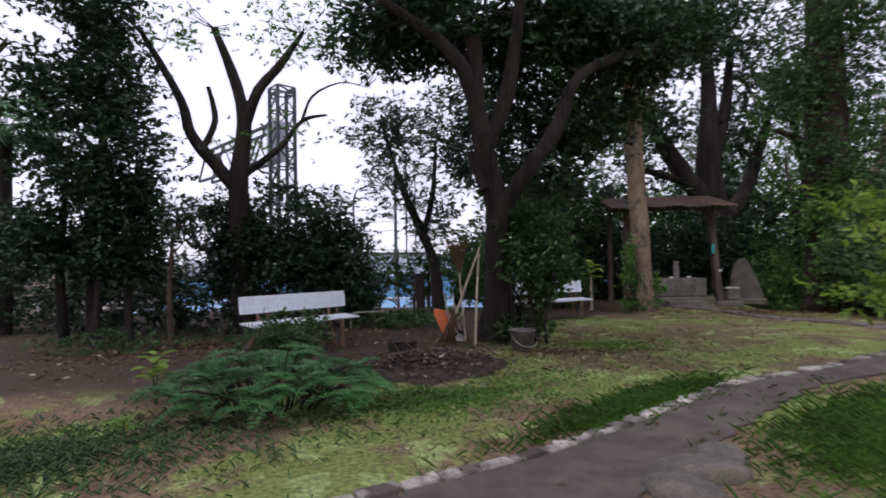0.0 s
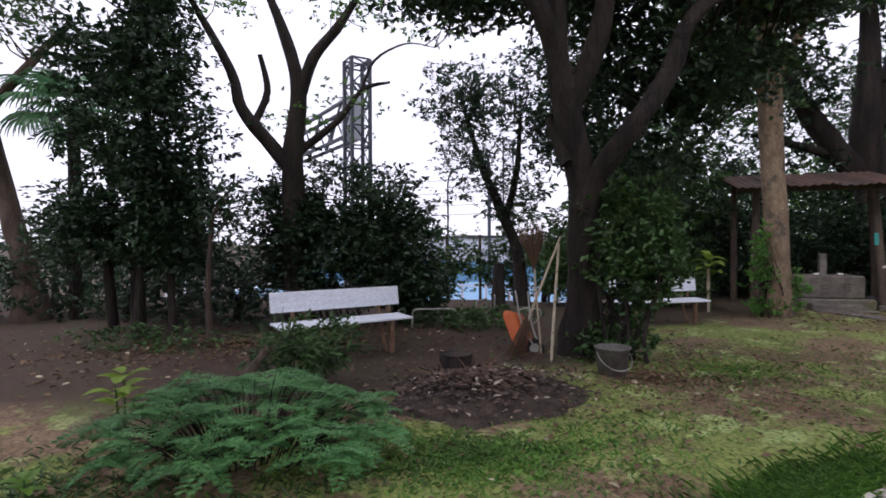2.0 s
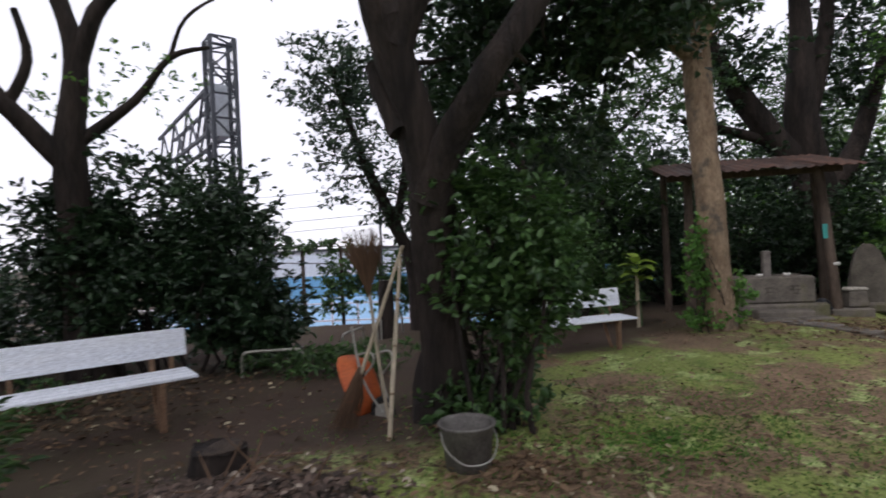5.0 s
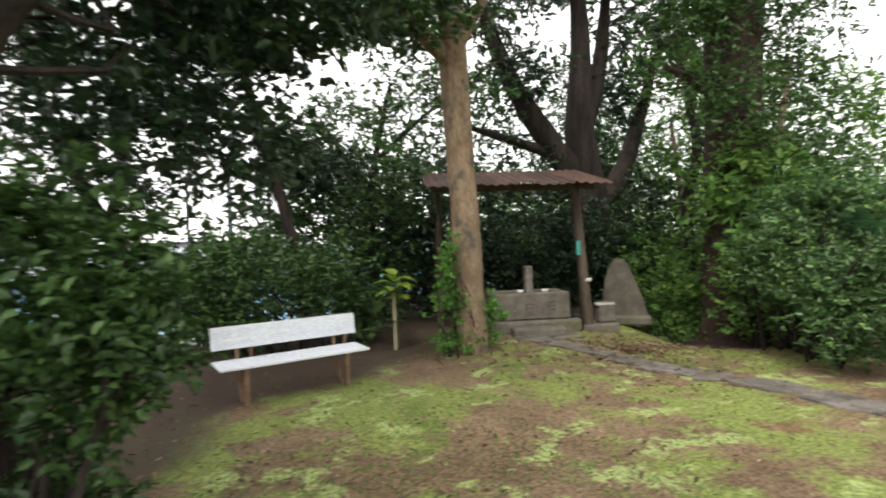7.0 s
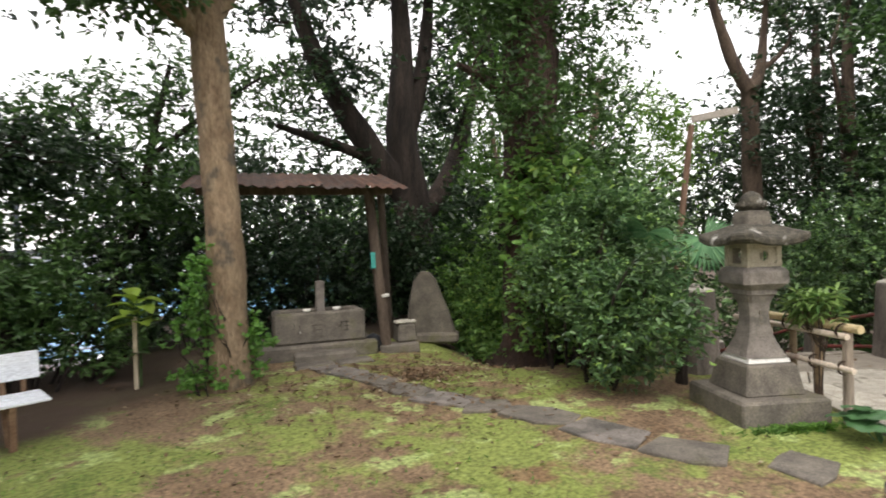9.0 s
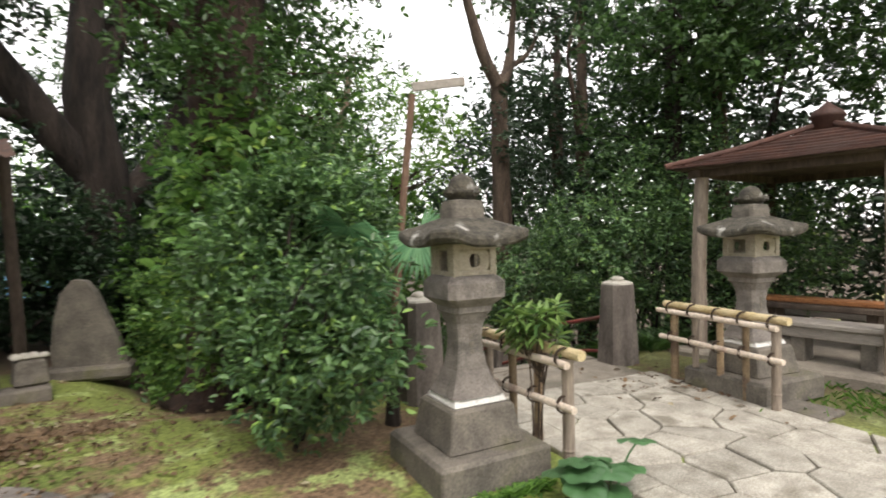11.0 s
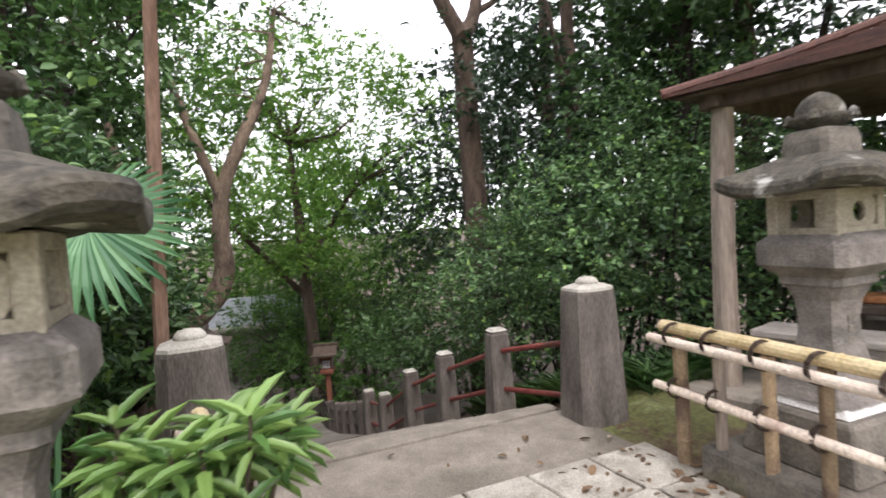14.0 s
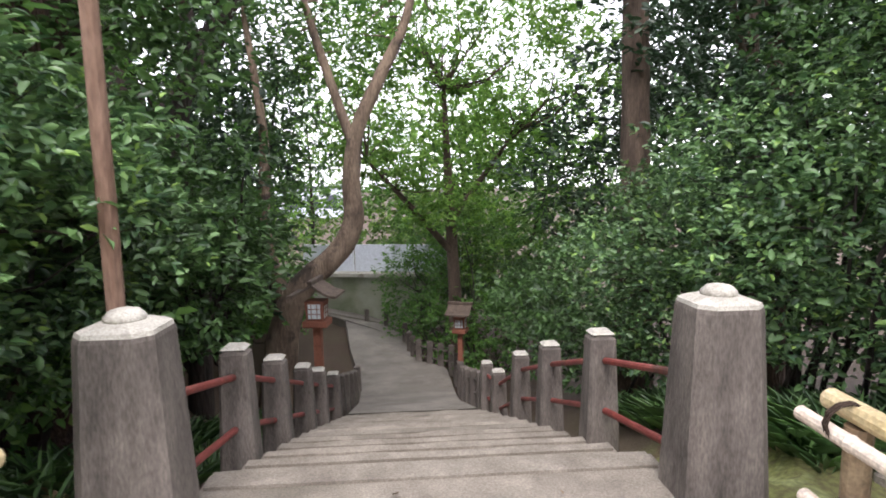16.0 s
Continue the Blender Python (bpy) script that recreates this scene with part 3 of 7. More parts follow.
ramp_l = [on_axis(s, l)[:2] for s, l in ((5.97, -1.1), (7.35, -1.06), (9.3, -1.2), (11.3, -1.5), (13.6, -1.9), (16.2, -2.3), (16.6, -3.6))]
ramp_r = [on_axis(s, l)[:2] for s, l in ((5.97, 0.95), (7.15, 0.76), (9.0, 0.82), (10.9, 0.8), (11.7, 0.1), (13.8, -0.25), (16.6, -0.6))]
ramp = ribbon("path", dense(ramp_l, 24), dense(ramp_r, 24), 0.26, 0.3, RAMP, "smooth concrete path at the foot of the stairs", "path")

wall = thing("wall_far", pose(*on_axis(16.6, -1.4), 0, 0, STAIR_YAW - 12), "greenish concrete retaining wall with a pale fence on it", "wall", kind="structure")
part("wall_face", Geo().box(0.3, 0.2, -2.35, 5.6, 0.4, 1.7), WALL_FAR, wall)
part("coping", Geo().box(0.3, 0.12, -1.45, 5.6, 0.6, 0.14), CONCRETE_CAP, wall)
for i in range(3):
    part("fence_panel", Geo().box(-1.6 + 1.9 * i, 0.25, -0.9, 1.86, 0.06, 0.95), FAR_WHITE, wall)


# ---- the lawn: benches, tools, stump ----
def bench(m, label):
    b = thing("park_bench", m, label, "bench", "white garden benches")
    part("backrest", Geo().box(0, 0, 0, 1.66, 0.03, 0.245, pose(0, -0.012, 0.655, -9), 0.006), WHITE_WOOD, b)
    for i in range(4):
        part("slat", Geo().box(0, -0.06 - i * 0.105, 0.405 - 0.004 * i, 1.66, 0.092, 0.028, None, 0.006), WHITE_WOOD, b)
    for x in (-0.56, 0.56):
        part("front_leg", Geo().box(x, -0.36, 0.17, 0.055, 0.055, 0.44, None, 0.008), LEG_WOOD, b)
        part("rear_leg", Geo().tube([(x, -0.24, -0.1), (x, -0.01, 0.38), (x, 0.05, 0.72)], 0.024, 6, 0, True, 2), LEG_WOOD, b)
        part("seat_bearer", Geo().box(x, -0.2, 0.365, 0.05, 0.42, 0.05, None, 0.006), LEG_WOOD, b)
        part("brace", Geo().box(x + 0.16, 0.045, 0.48, 0.04, 0.03, 0.42, pose(0, 0, 0, 0, 0, 0), 0.006), LEG_WOOD, b)
    return b


bench(pose(-2.2, 8.2, 0.04, 0, 0, 44) @ Matrix.Diagonal((1.04, 1, 1, 1)), "white painted plank bench with grey wear, partly behind weeds")
bench(pose(2.22, 11.5, 0.0, 0, 0, 24), "white painted plank bench with bare wooden legs under the tree")


def pail():
    p = thing("pail", pose(1.08, 7.48, 0.0, 0, 0, 20), "old dull galvanised pail standing on the moss", "bucket")
    part("body", Geo().lathe([(0.001, 0.012), (0.125, 0.012), (0.13, 0), (0.14, 0.01), (0.17, 0.29), (0.185, 0.3), (0.185, 0.315), (0.172, 0.315), (0.165, 0.3), (0.135, 0.03), (0.001, 0.025)], 28), GALV, p, smooth=True)
    part("rim", Geo().tube([(0.182 * math.cos(a), 0.182 * math.sin(a), 0.312) for a in np.linspace(0, 2 * math.pi, 25)], 0.009, 6, 0, False, 1), GALV, p)
    part("handle", Geo().tube([(-0.17, 0, 0.27), (-0.17, -0.09, 0.2), (-0.1, -0.18, 0.13), (0.0, -0.2, 0.11), (0.1, -0.18, 0.13), (0.17, -0.09, 0.2), (0.17, 0, 0.27)], 0.005, 6), STEEL, p)


pail()


def wheelbarrow():
    """Stood up on its nose against the tree, tray outwards."""
    w = thing("wheelbarrow", pose(0.15, 8.76, gz(0.15, 8.76), 0, 0, 66) @ Matrix.Diagonal((0.8, 0.8, 0.8, 1)), "orange wheelbarrow tipped up against the tree trunk", "wheelbarrow")
    m = pose(0, 0, 0.07, 62, 0, 0) @ pose(0, 0, 0, 0, 0, -8)
    g = Geo()
    n, vs, fs = 20, [], []
    for r, z in ((0.16, 0.0), (0.2, 0.02), (0.27, 0.16), (0.29, 0.17), (0.265, 0.165), (0.19, 0.035), (0.15, 0.02)):
        for k in range(n):
            a = 2 * math.pi * k / n
            c, s = math.cos(a), math.sin(a)
            f = (abs(c) ** 4 + abs(s) ** 4) ** -0.25
            vs.append(m @ Vector((r * f * c * 0.85, 0.3 + r * f * s * 1.25, -z + 0.1)))
    for i in range(6):
        fs += [(i * n + k, i * n + (k + 1) % n, (i + 1) * n + (k + 1) % n, (i + 1) * n + k) for k in range(n)]
    fs += [tuple(range(n - 1, -1, -1)), tuple(range(6 * n, 7 * n))]
    part("tray", g.add(vs, fs), ORANGE, w, "orange dented steel tray", True)
    for x in (-0.16, 0.16):
        part("handle", Geo().tube([m @ Vector((x * 0.5, -0.12, 0.2)), m @ Vector((x, 0.3, 0.16)), m @ Vector((x * 1.3, 0.85, 0.3))], 0.014, 8), STEEL, w)
        part("leg", Geo().tube([m @ Vector((x, 0.3, 0.16)), m @ Vector((x, 0.38, 0.38)), m @ Vector((x, 0.5, 0.38)), m @ Vector((x, 0.55, 0.18))], 0.012, 8), STEEL, w)
    wheel = part("wheel", Geo().tube([m @ Vector((0, -0.1 + 0.13 * math.cos(a), 0.14 + 0.13 * math.sin(a))) for a in np.linspace(0, 2 * math.pi, 21)], 0.035, 10, 0, False, 1), RUBBER, w, "black rubber tyre")
    part("rim", Geo().tube([m @ Vector((-0.03, -0.1, 0.14)), m @ Vector((0.03, -0.1, 0.14))], 0.085, 14, 0, True, 1), STEEL, wheel)


wheelbarrow()


def bamboo_broom():
    b = thing("bamboo_broom", pose(0.2, 8.3, 0), "bamboo broom with a pale handle leaning on the tree", "broom")
    part("handle", Geo().tube([(-0.02, 0.02, 0.42), (0.16, 0.02, 0.9), (0.38, 0.02, 1.47)], [0.017, 0.016, 0.014], 8), POLE_WOOD, b)
    g = Geo()
    rng = np.random.default_rng(4)
    for _ in range(130):
        a, r = rng.random() * 6.28, rng.random() ** 0.5
        bot = Vector((-0.15 + 0.13 * r * math.cos(a), -0.06 + 0.06 * r * math.sin(a), 0.02 + 0.03 * rng.random()))
        top = Vector((-0.015 + 0.02 * math.cos(a), 0.03 + 0.02 * math.sin(a), 0.5))
        mid = (bot + top) / 2 + Vector((rng.normal() * 0.012, rng.normal() * 0.012, 0))
        g.tube([top, mid, bot], [0.004, 0.003, 0.0015], 3, 0, False, 1)
    part("bristles", g, L_DRY, b, "grey-brown twig bristles")
    part("binding", Geo().tube([(-0.03, 0.01, 0.39), (-0.005, 0.045, 0.48)], 0.03, 10, 0.1), ROPE, b)


bamboo_broom()
def upturned_broom():
    b = thing("upturned_broom", pose(0.3, 8.55, 0), "worn twig broom stood bristles up against the trunk", "broom")
    part("handle", Geo().tube([(0.05, 0, -0.02), (0.0, -0.08, 0.6), (-0.04, -0.12, 1.15)], [0.014, 0.014, 0.013], 8), POLE_WOOD, b)
    g = Geo()
    rng = np.random.default_rng(14)
    for _ in range(240):
        a, q = rng.random() * 6.28, rng.random() ** 0.5
        g.tube([(-0.04, -0.12, 1.05), (-0.05 + 0.09 * q * math.cos(a), -0.13 + 0.07 * q * math.sin(a), 1.3), (-0.07 + 0.2 * q * math.cos(a), -0.14 + 0.13 * q * math.sin(a), 1.42 + 0.22 * rng.random())], [0.004, 0.003, 0.0015], 3, 0, False, 1)
    tagged(part("bristles", g, L_DRY, b, "brown twig bristles"), kind="stuff")


upturned_broom()
rake = thing("bamboo_pole", pose(0.36, 8.3, 0), "thin bamboo garden pole leaning on the tree", "pole")
part("cane", Geo().tube([(0.1, -0.3, -0.03), (0.14, -0.15, 0.6), (0.2, 0.0, 1.38)], [0.018, 0.017, 0.014], 8), POLE_WOOD, rake)
for z in (0.35, 0.7, 1.05):
    part("node", Geo().lathe([(0.012, -0.008), (0.021, 0), (0.012, 0.008)], 10, pose(0.1 + z * 0.072, -0.3 + z * 0.215, z)), BAMBOO_POST, rake)

stump = thing("tree_stump", pose(-0.55, 7.4, 0.02), "low sawn tree stump, dark with rot", "stump")
part("bark", Geo().tube([(0, 0, -0.1), (0, 0, 0.05), (0.01, 0, 0.19)], [0.23, 0.19, 0.17], 18, 0.25), BARK_DARK, stump, smooth=True)
part("cut_face", Geo().lathe([(0.16, 0.16), (0.165, 0.192), (0.01, 0.197)], 18), SOIL, stump)


def litter(name, label, n, spot, size, material, kind="stuff", lift=0.012, curl=0.5):
    """Loose leaves lying on the ground; spot(rng, n) gives their places."""
    rng = np.random.default_rng(len(name) + n)
    xy = spot(rng, n)
    P = np.column_stack([xy, ground_z(xy[:, 0], xy[:, 1]) + lift + 0.01 * rng.random(n)]) if xy.shape[1] == 2 else xy
    a = rng.random(n) * 6.28
    D = np.column_stack([np.cos(a), np.sin(a), rng.normal(size=n) * 0.15])
    N = unit(np.array([0, 0, 1.0]) + rng.normal(size=(n, 3)) * 0.25)
    me = quads_mesh(name, leaf_verts(P, D, N, size * (0.5 + rng.random(n)), 0.5, curl * 0.3, -curl * 0.3), 6, LEAF_FACES, material)
    return solo(name, me, None, label, "leaves", kind)


def mound():
    g = Geo()
    rng = np.random.default_rng(12)
    n, rings = 40, 9
    vs = [(0, 0, 0.16)]
    for r in range(1, rings + 1):
        for k in range(n):
            a = 2 * math.pi * k / n
            q = r / rings
            h = 0.15 * (1 - q) ** 1.2 + rng.normal() * 0.008 * (1 - q)
            R = q * (1 + 0.08 * math.sin(3 * a + 1) + 0.05 * math.sin(7 * a))
            vs.append((1.0 * R * math.cos(a), 0.95 * R * math.sin(a), h if r < rings else -0.03))
    fs = [(0, 1 + k, 1 + (k + 1) % n) for k in range(n)]
    for r in range(rings - 1):
        fs += [(1 + r * n + k, 1 + (r + 1) * n + k, 1 + (r + 1) * n + (k + 1) % n, 1 + r * n + (k + 1) % n) for k in range(n)]
    g.add(vs, fs)
    ob = solo("ash_mound", g, SOIL, "round heap of dark burnt soil and raked leaves", "soil heap", smooth=True)
    ob.matrix_basis = pose(-0.12, 6.65, 0.015)


mound()


def mound_spot(rng, n):
    r, a = np.minimum(np.abs(rng.normal(size=n)) * 0.45, 0.95), rng.random(n) * 6.28
    x, y = -0.2 + r * np.cos(a) * 1.15, 6.75 + r * np.sin(a) * 1.0
    q = np.clip(np.hypot((x + 0.12), (y - 6.65) / 0.95), 0, 1)
    return np.column_stack([x, y, 0.035 + 0.15 * (1 - q) ** 1.2 + 0.02 * rng.random(n)])


litter("leaf_pile", "raked dead leaves heaped on the burnt soil", 3200, mound_spot, 0.055, leaf_mat("charred_leaves", (0.03, 0.02, 0.015), (0.17, 0.115, 0.085), 0.8, 0.1, (0.42, 0.35, 0.27)))
sticks = Geo()
srng = np.random.default_rng(8)
for _ in range(16):
    a, c = srng.random() * 6.28, srng.normal(size=2) * 0.25
    L = 0.15 + srng.random() * 0.3
    p0 = (-0.15 + c[0], 6.8 + c[1], 0.15)
    sticks.tube([p0, (p0[0] + L * math.cos(a), p0[1] + L * math.sin(a), 0.17 + srng.random() * 0.22)], [0.007, 0.003], 5, 0, False, 1)
solo("dry_sticks", sticks, L_DRY, "thin dry sticks stuck in the leaf heap", "sticks", "stuff")


def hoop(m, label):
    h = thing("barrier_hoop", m, label, "barrier", "low tube hoops")
    part("tube", Geo().tube([(-0.35, 0, -0.1), (-0.35, 0, 0.25), (-0.32, 0, 0.31), (-0.26, 0, 0.33), (0.26, 0, 0.33), (0.32, 0, 0.31), (0.35, 0, 0.25), (0.35, 0, -0.1)], 0.018, 8), STEEL, h, smooth=True)


hoop(pose(-1.35, 10.2, 0, 0, 0, 10), "low bent steel tube barrier beside the bench")
hoop(pose(-0.75, 11.6, 0, 0, 0, 80), "low bent steel tube barrier beside the shrubs")
hoop(pose(-0.5, 13.2, 0, 0, 0, 70), "low bent steel tube barrier by the garden path")


# ---- low plants of the lawn ----
def cypress_spray(name, label, m, spots, seed, material, up=0.35, length=0.62):
    """Flat ferny sprays on low arching boughs."""
    rng = np.random.default_rng(seed)
    t = thing(name, m, label, "shrub")
    g = Geo()
    allP, allD, allN, allS = [], [], [], []
    for (x, y, z, a, L) in spots:
        a = a + rng.normal() * 1.3
        d = np.array([math.cos(a), math.sin(a), up + rng.normal() * 0.28])
        root = np.array([x * 0.55, y * 0.55, 0.02])
        tipp = np.array([x, y, z])
        g.tube([tuple(root), tuple((root + tipp) / 2 + np.array([0, 0, 0.08])), tuple(tipp)], [0.006, 0.004, 0.002], 5, 0, False, 3)
        # a frond: a midrib with side sprigs, each clothed in scale leaves
        side = np.array([-math.sin(a), math.cos(a), 0])
        for u in np.linspace(0.05, 1, 11):
            p = tipp + d * L * (u - 0.35) - np.array([0, 0, 0.4 * L * u * u]) + side * 0.06 * L * math.sin(3 * u + x * 9)
            w = L * 0.34 * (1 - u) ** 0.8 * (0.8 + 0.4 * rng.random()) + 0.02
            for s in (-1, 1):
                dirn = unit(d * 0.9 + side * s * 0.9 + np.array([0, 0, -0.12]))
                for v in np.linspace(0.15, 1, 5):
                    q = p + dirn * w * v
                    for s2 in (-1, 1):
                        allP.append(q)
                        allD.append(unit(dirn + unit(np.cross(dirn, [0, 0, 1.0])) * s2 * 0.8) + rng.normal(size=3) * 0.12)
                        allN.append(np.array([0, 0, 1.0]) + rng.normal(size=3) * 0.15)
                        allS.append(0.036 * (1.15 - 0.5 * v))
    tagged(part("bough_work", g, BARK_DARK, t), kind="stuff")
    V = leaf_verts(np.array(allP), np.array(allD), np.array(allN), np.array(allS), 0.34, 0.03, 0.1)
    part("sprays", quads_mesh("sprays", V, 6, LEAF_FACES, material), None, t)
    return t


crng = np.random.default_rng(2)
spots = []
for _ in range(150):
    a, r = crng.random() * 6.28, 0.15 + 0.75 * crng.random() ** 0.6
    x, y = r * math.cos(a) * 1.05, r * math.sin(a) * 0.85
    spots.append((x, y, 0.12 + 0.5 * (1 - r * 0.8) * crng.random() ** 0.5, a, 0.2 + 0.24 * crng.random()))
cypress_spray("dwarf_cypress", "low spreading blue-green cypress with flat ferny sprays", pose(-1.55, 4.95, 0.02), spots, 3, L_CYPRESS)


def big_leaf_plant(name, label, m, n, size, material, height, seed, width=0.75, category="plant", droop=0.25):
    """Upright stems with broad leaves set round them."""
    rng = np.random.default_rng(seed)
    t = thing(name, m, label, category)
    for k in range(max(1, n // 7)):
        a = rng.random() * 6.28
        r = 0.12 * k ** 0.5
        top = (r * math.cos(a), r * math.sin(a), height * (1 - 0.12 * k))
        part("stem", Geo().tube([(top[0] * 0.4, top[1] * 0.4, -0.05), (top[0] * 0.8, top[1] * 0.8, top[2] * 0.5), top], [0.009, 0.008, 0.005], 6, 0, False), L_MID, t)
        for i in range(7):
            b = i * 2.4 + rng.random()
            lev = top[2] * (0.45 + 0.55 * (i + 1) / 7)
            me = leaf_mesh(size * (1.15 - 0.5 * abs(i / 7 - 0.4)), width, droop, material)
            ob = part("leaf", me, None, t)
            ob.matrix_basis = pose(top[0], top[1], lev, 0, 0, math.degrees(b)) @ pose(0, 0, 0, 0, -25 + 20 * rng.random(), 0)
    return t


LEAF_CACHE = {}


def leaf_mesh(size, width, droop, material, round_end=False):
    """One broad leaf along x, folded and curved, with a short stalk."""
    key = (round(size, 2), width, droop, material.name, round_end)
    if key in LEAF_CACHE:
        return LEAF_CACHE[key]
    vs, fs, n = [], [], 7
    for i in range(n):
        u = i / (n - 1)
        w = size * width * 0.5 * (math.sin(math.pi * min(1, u * 0.92 + 0.06)) ** (0.5 if round_end else 0.8)) * (1.0 if round_end else 1.15 - 0.45 * u)
        x, z = size * (0.12 + u), size * (0.25 * u - droop * 1.6 * u * u)
        vs += [(x, -w, z + w * 0.25), (x, 0, z), (x, w, z + w * 0.25)]
    for i in range(n - 1):
        fs += [(i * 3, i * 3 + 1, i * 3 + 4, i * 3 + 3), (i * 3 + 1, i * 3 + 2, i * 3 + 5, i * 3 + 4)]
    me = Geo().add(vs, fs).mesh("leaf", True)
    me.materials.append(material)
    LEAF_CACHE[key] = me
    return me


big_leaf_plant("hydrangea", "young plant with broad light green leaves", pose(-2.68, 5.15, 0), 14, 0.17, L_YELLOW, 0.45, 6, 0.7)
big_leaf_plant("seedling", "small broad-leaved seedling in the turf", pose(-2.35, 4.05, 0), 7, 0.11, L_BRIGHT, 0.16, 9, 0.6)
shrub("weed_clump", "clump of tall leafy weeds in front of the bench", (-2.05, 6.55, 0), [(-2.05, 6.55, 0.4, 0.5, 0.35, 0.32), (-1.75, 6.75, 0.35, 0.3, 0.3, 0.3)], 120, 12, 0.1, L_MID, 26, 21, L_MID, 0.07, 0.24, 0.3, "weeds", 0.3, 0.006)
shrub("weed_clump", "low leafy weeds round the steel hoops", (-1.0, 10.2, 0), [(-1.0, 10.2, 0.15, 0.7, 0.45, 0.2), (-0.3, 10.6, 0.14, 0.6, 0.5, 0.2)], 160, 10, 0.08, L_MID, 18, 22, L_MID, 0.08, 0.35, 0.3, "weeds", 0.4, 0.005)
shrub("weed_clump", "low dark weeds under the shrubs", (-4.6, 7.9, 0), [(-4.8, 8.0, 0.08, 1.2, 0.5, 0.14), (-3.4, 8.9, 0.08, 0.8, 0.5, 0.14)], 130, 9, 0.07, L_MID, 12, 23, L_MID, 0.1, 0.4, 0.3, "weeds", 0.5, 0.005)

log_end = thing("rotten_log", pose(-2.35, 6.2, 0.0, 0, 0, 40), "short rotting branch with pale bracket fungus", "log")
part("log_body", Geo().tube([(-0.3, 0, 0.02), (0, 0, 0.16), (0.25, 0.05, 0.42)], [0.05, 0.045, 0.035], 10, 0.25), BARK, log_end, smooth=True)
part("bracket", Geo().lathe([(0.01, 0.0), (0.09, 0.012), (0.1, 0.025), (0.01, 0.035)], 14, pose(-0.45, 0.1, 0.02)), MUSHROOM, log_end, "pale flat bracket fungus")


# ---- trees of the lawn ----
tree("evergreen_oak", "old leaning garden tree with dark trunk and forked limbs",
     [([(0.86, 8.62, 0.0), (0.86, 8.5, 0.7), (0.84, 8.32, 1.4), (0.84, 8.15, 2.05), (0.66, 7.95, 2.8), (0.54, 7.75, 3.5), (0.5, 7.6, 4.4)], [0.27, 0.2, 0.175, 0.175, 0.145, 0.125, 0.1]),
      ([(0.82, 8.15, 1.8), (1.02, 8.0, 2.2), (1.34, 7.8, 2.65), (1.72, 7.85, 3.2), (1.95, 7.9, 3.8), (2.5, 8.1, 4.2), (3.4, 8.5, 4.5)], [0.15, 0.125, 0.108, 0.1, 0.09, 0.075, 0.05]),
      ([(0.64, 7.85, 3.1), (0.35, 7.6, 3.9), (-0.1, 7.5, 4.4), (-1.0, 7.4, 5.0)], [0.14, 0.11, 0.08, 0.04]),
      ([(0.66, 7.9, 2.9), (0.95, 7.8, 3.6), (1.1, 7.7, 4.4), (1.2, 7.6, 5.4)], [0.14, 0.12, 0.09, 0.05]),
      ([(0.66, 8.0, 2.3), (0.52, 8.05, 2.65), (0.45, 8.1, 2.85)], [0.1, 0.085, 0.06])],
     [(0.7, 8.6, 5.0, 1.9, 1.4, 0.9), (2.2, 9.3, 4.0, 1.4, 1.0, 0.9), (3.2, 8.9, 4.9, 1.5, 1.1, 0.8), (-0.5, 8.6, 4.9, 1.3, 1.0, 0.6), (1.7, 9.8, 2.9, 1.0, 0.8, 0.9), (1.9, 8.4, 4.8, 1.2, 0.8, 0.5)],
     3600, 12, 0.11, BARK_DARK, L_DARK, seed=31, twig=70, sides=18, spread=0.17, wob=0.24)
shrub("trunk_sprouts", "leafy shoots growing thickly beside the old trunk", (1.3, 8.3, 0), [(1.4, 8.3, 1.5, 0.52, 0.42, 0.55), (1.2, 8.3, 0.8, 0.42, 0.36, 0.55), (1.65, 8.35, 1.1, 0.3, 0.3, 0.42), (1.2, 8.25, 0.3, 0.42, 0.28, 0.3), (1.05, 8.2, 1.9, 0.3, 0.25, 0.3)], 850, 12, 0.08, L_MID, 12, 33, None, 0.09)

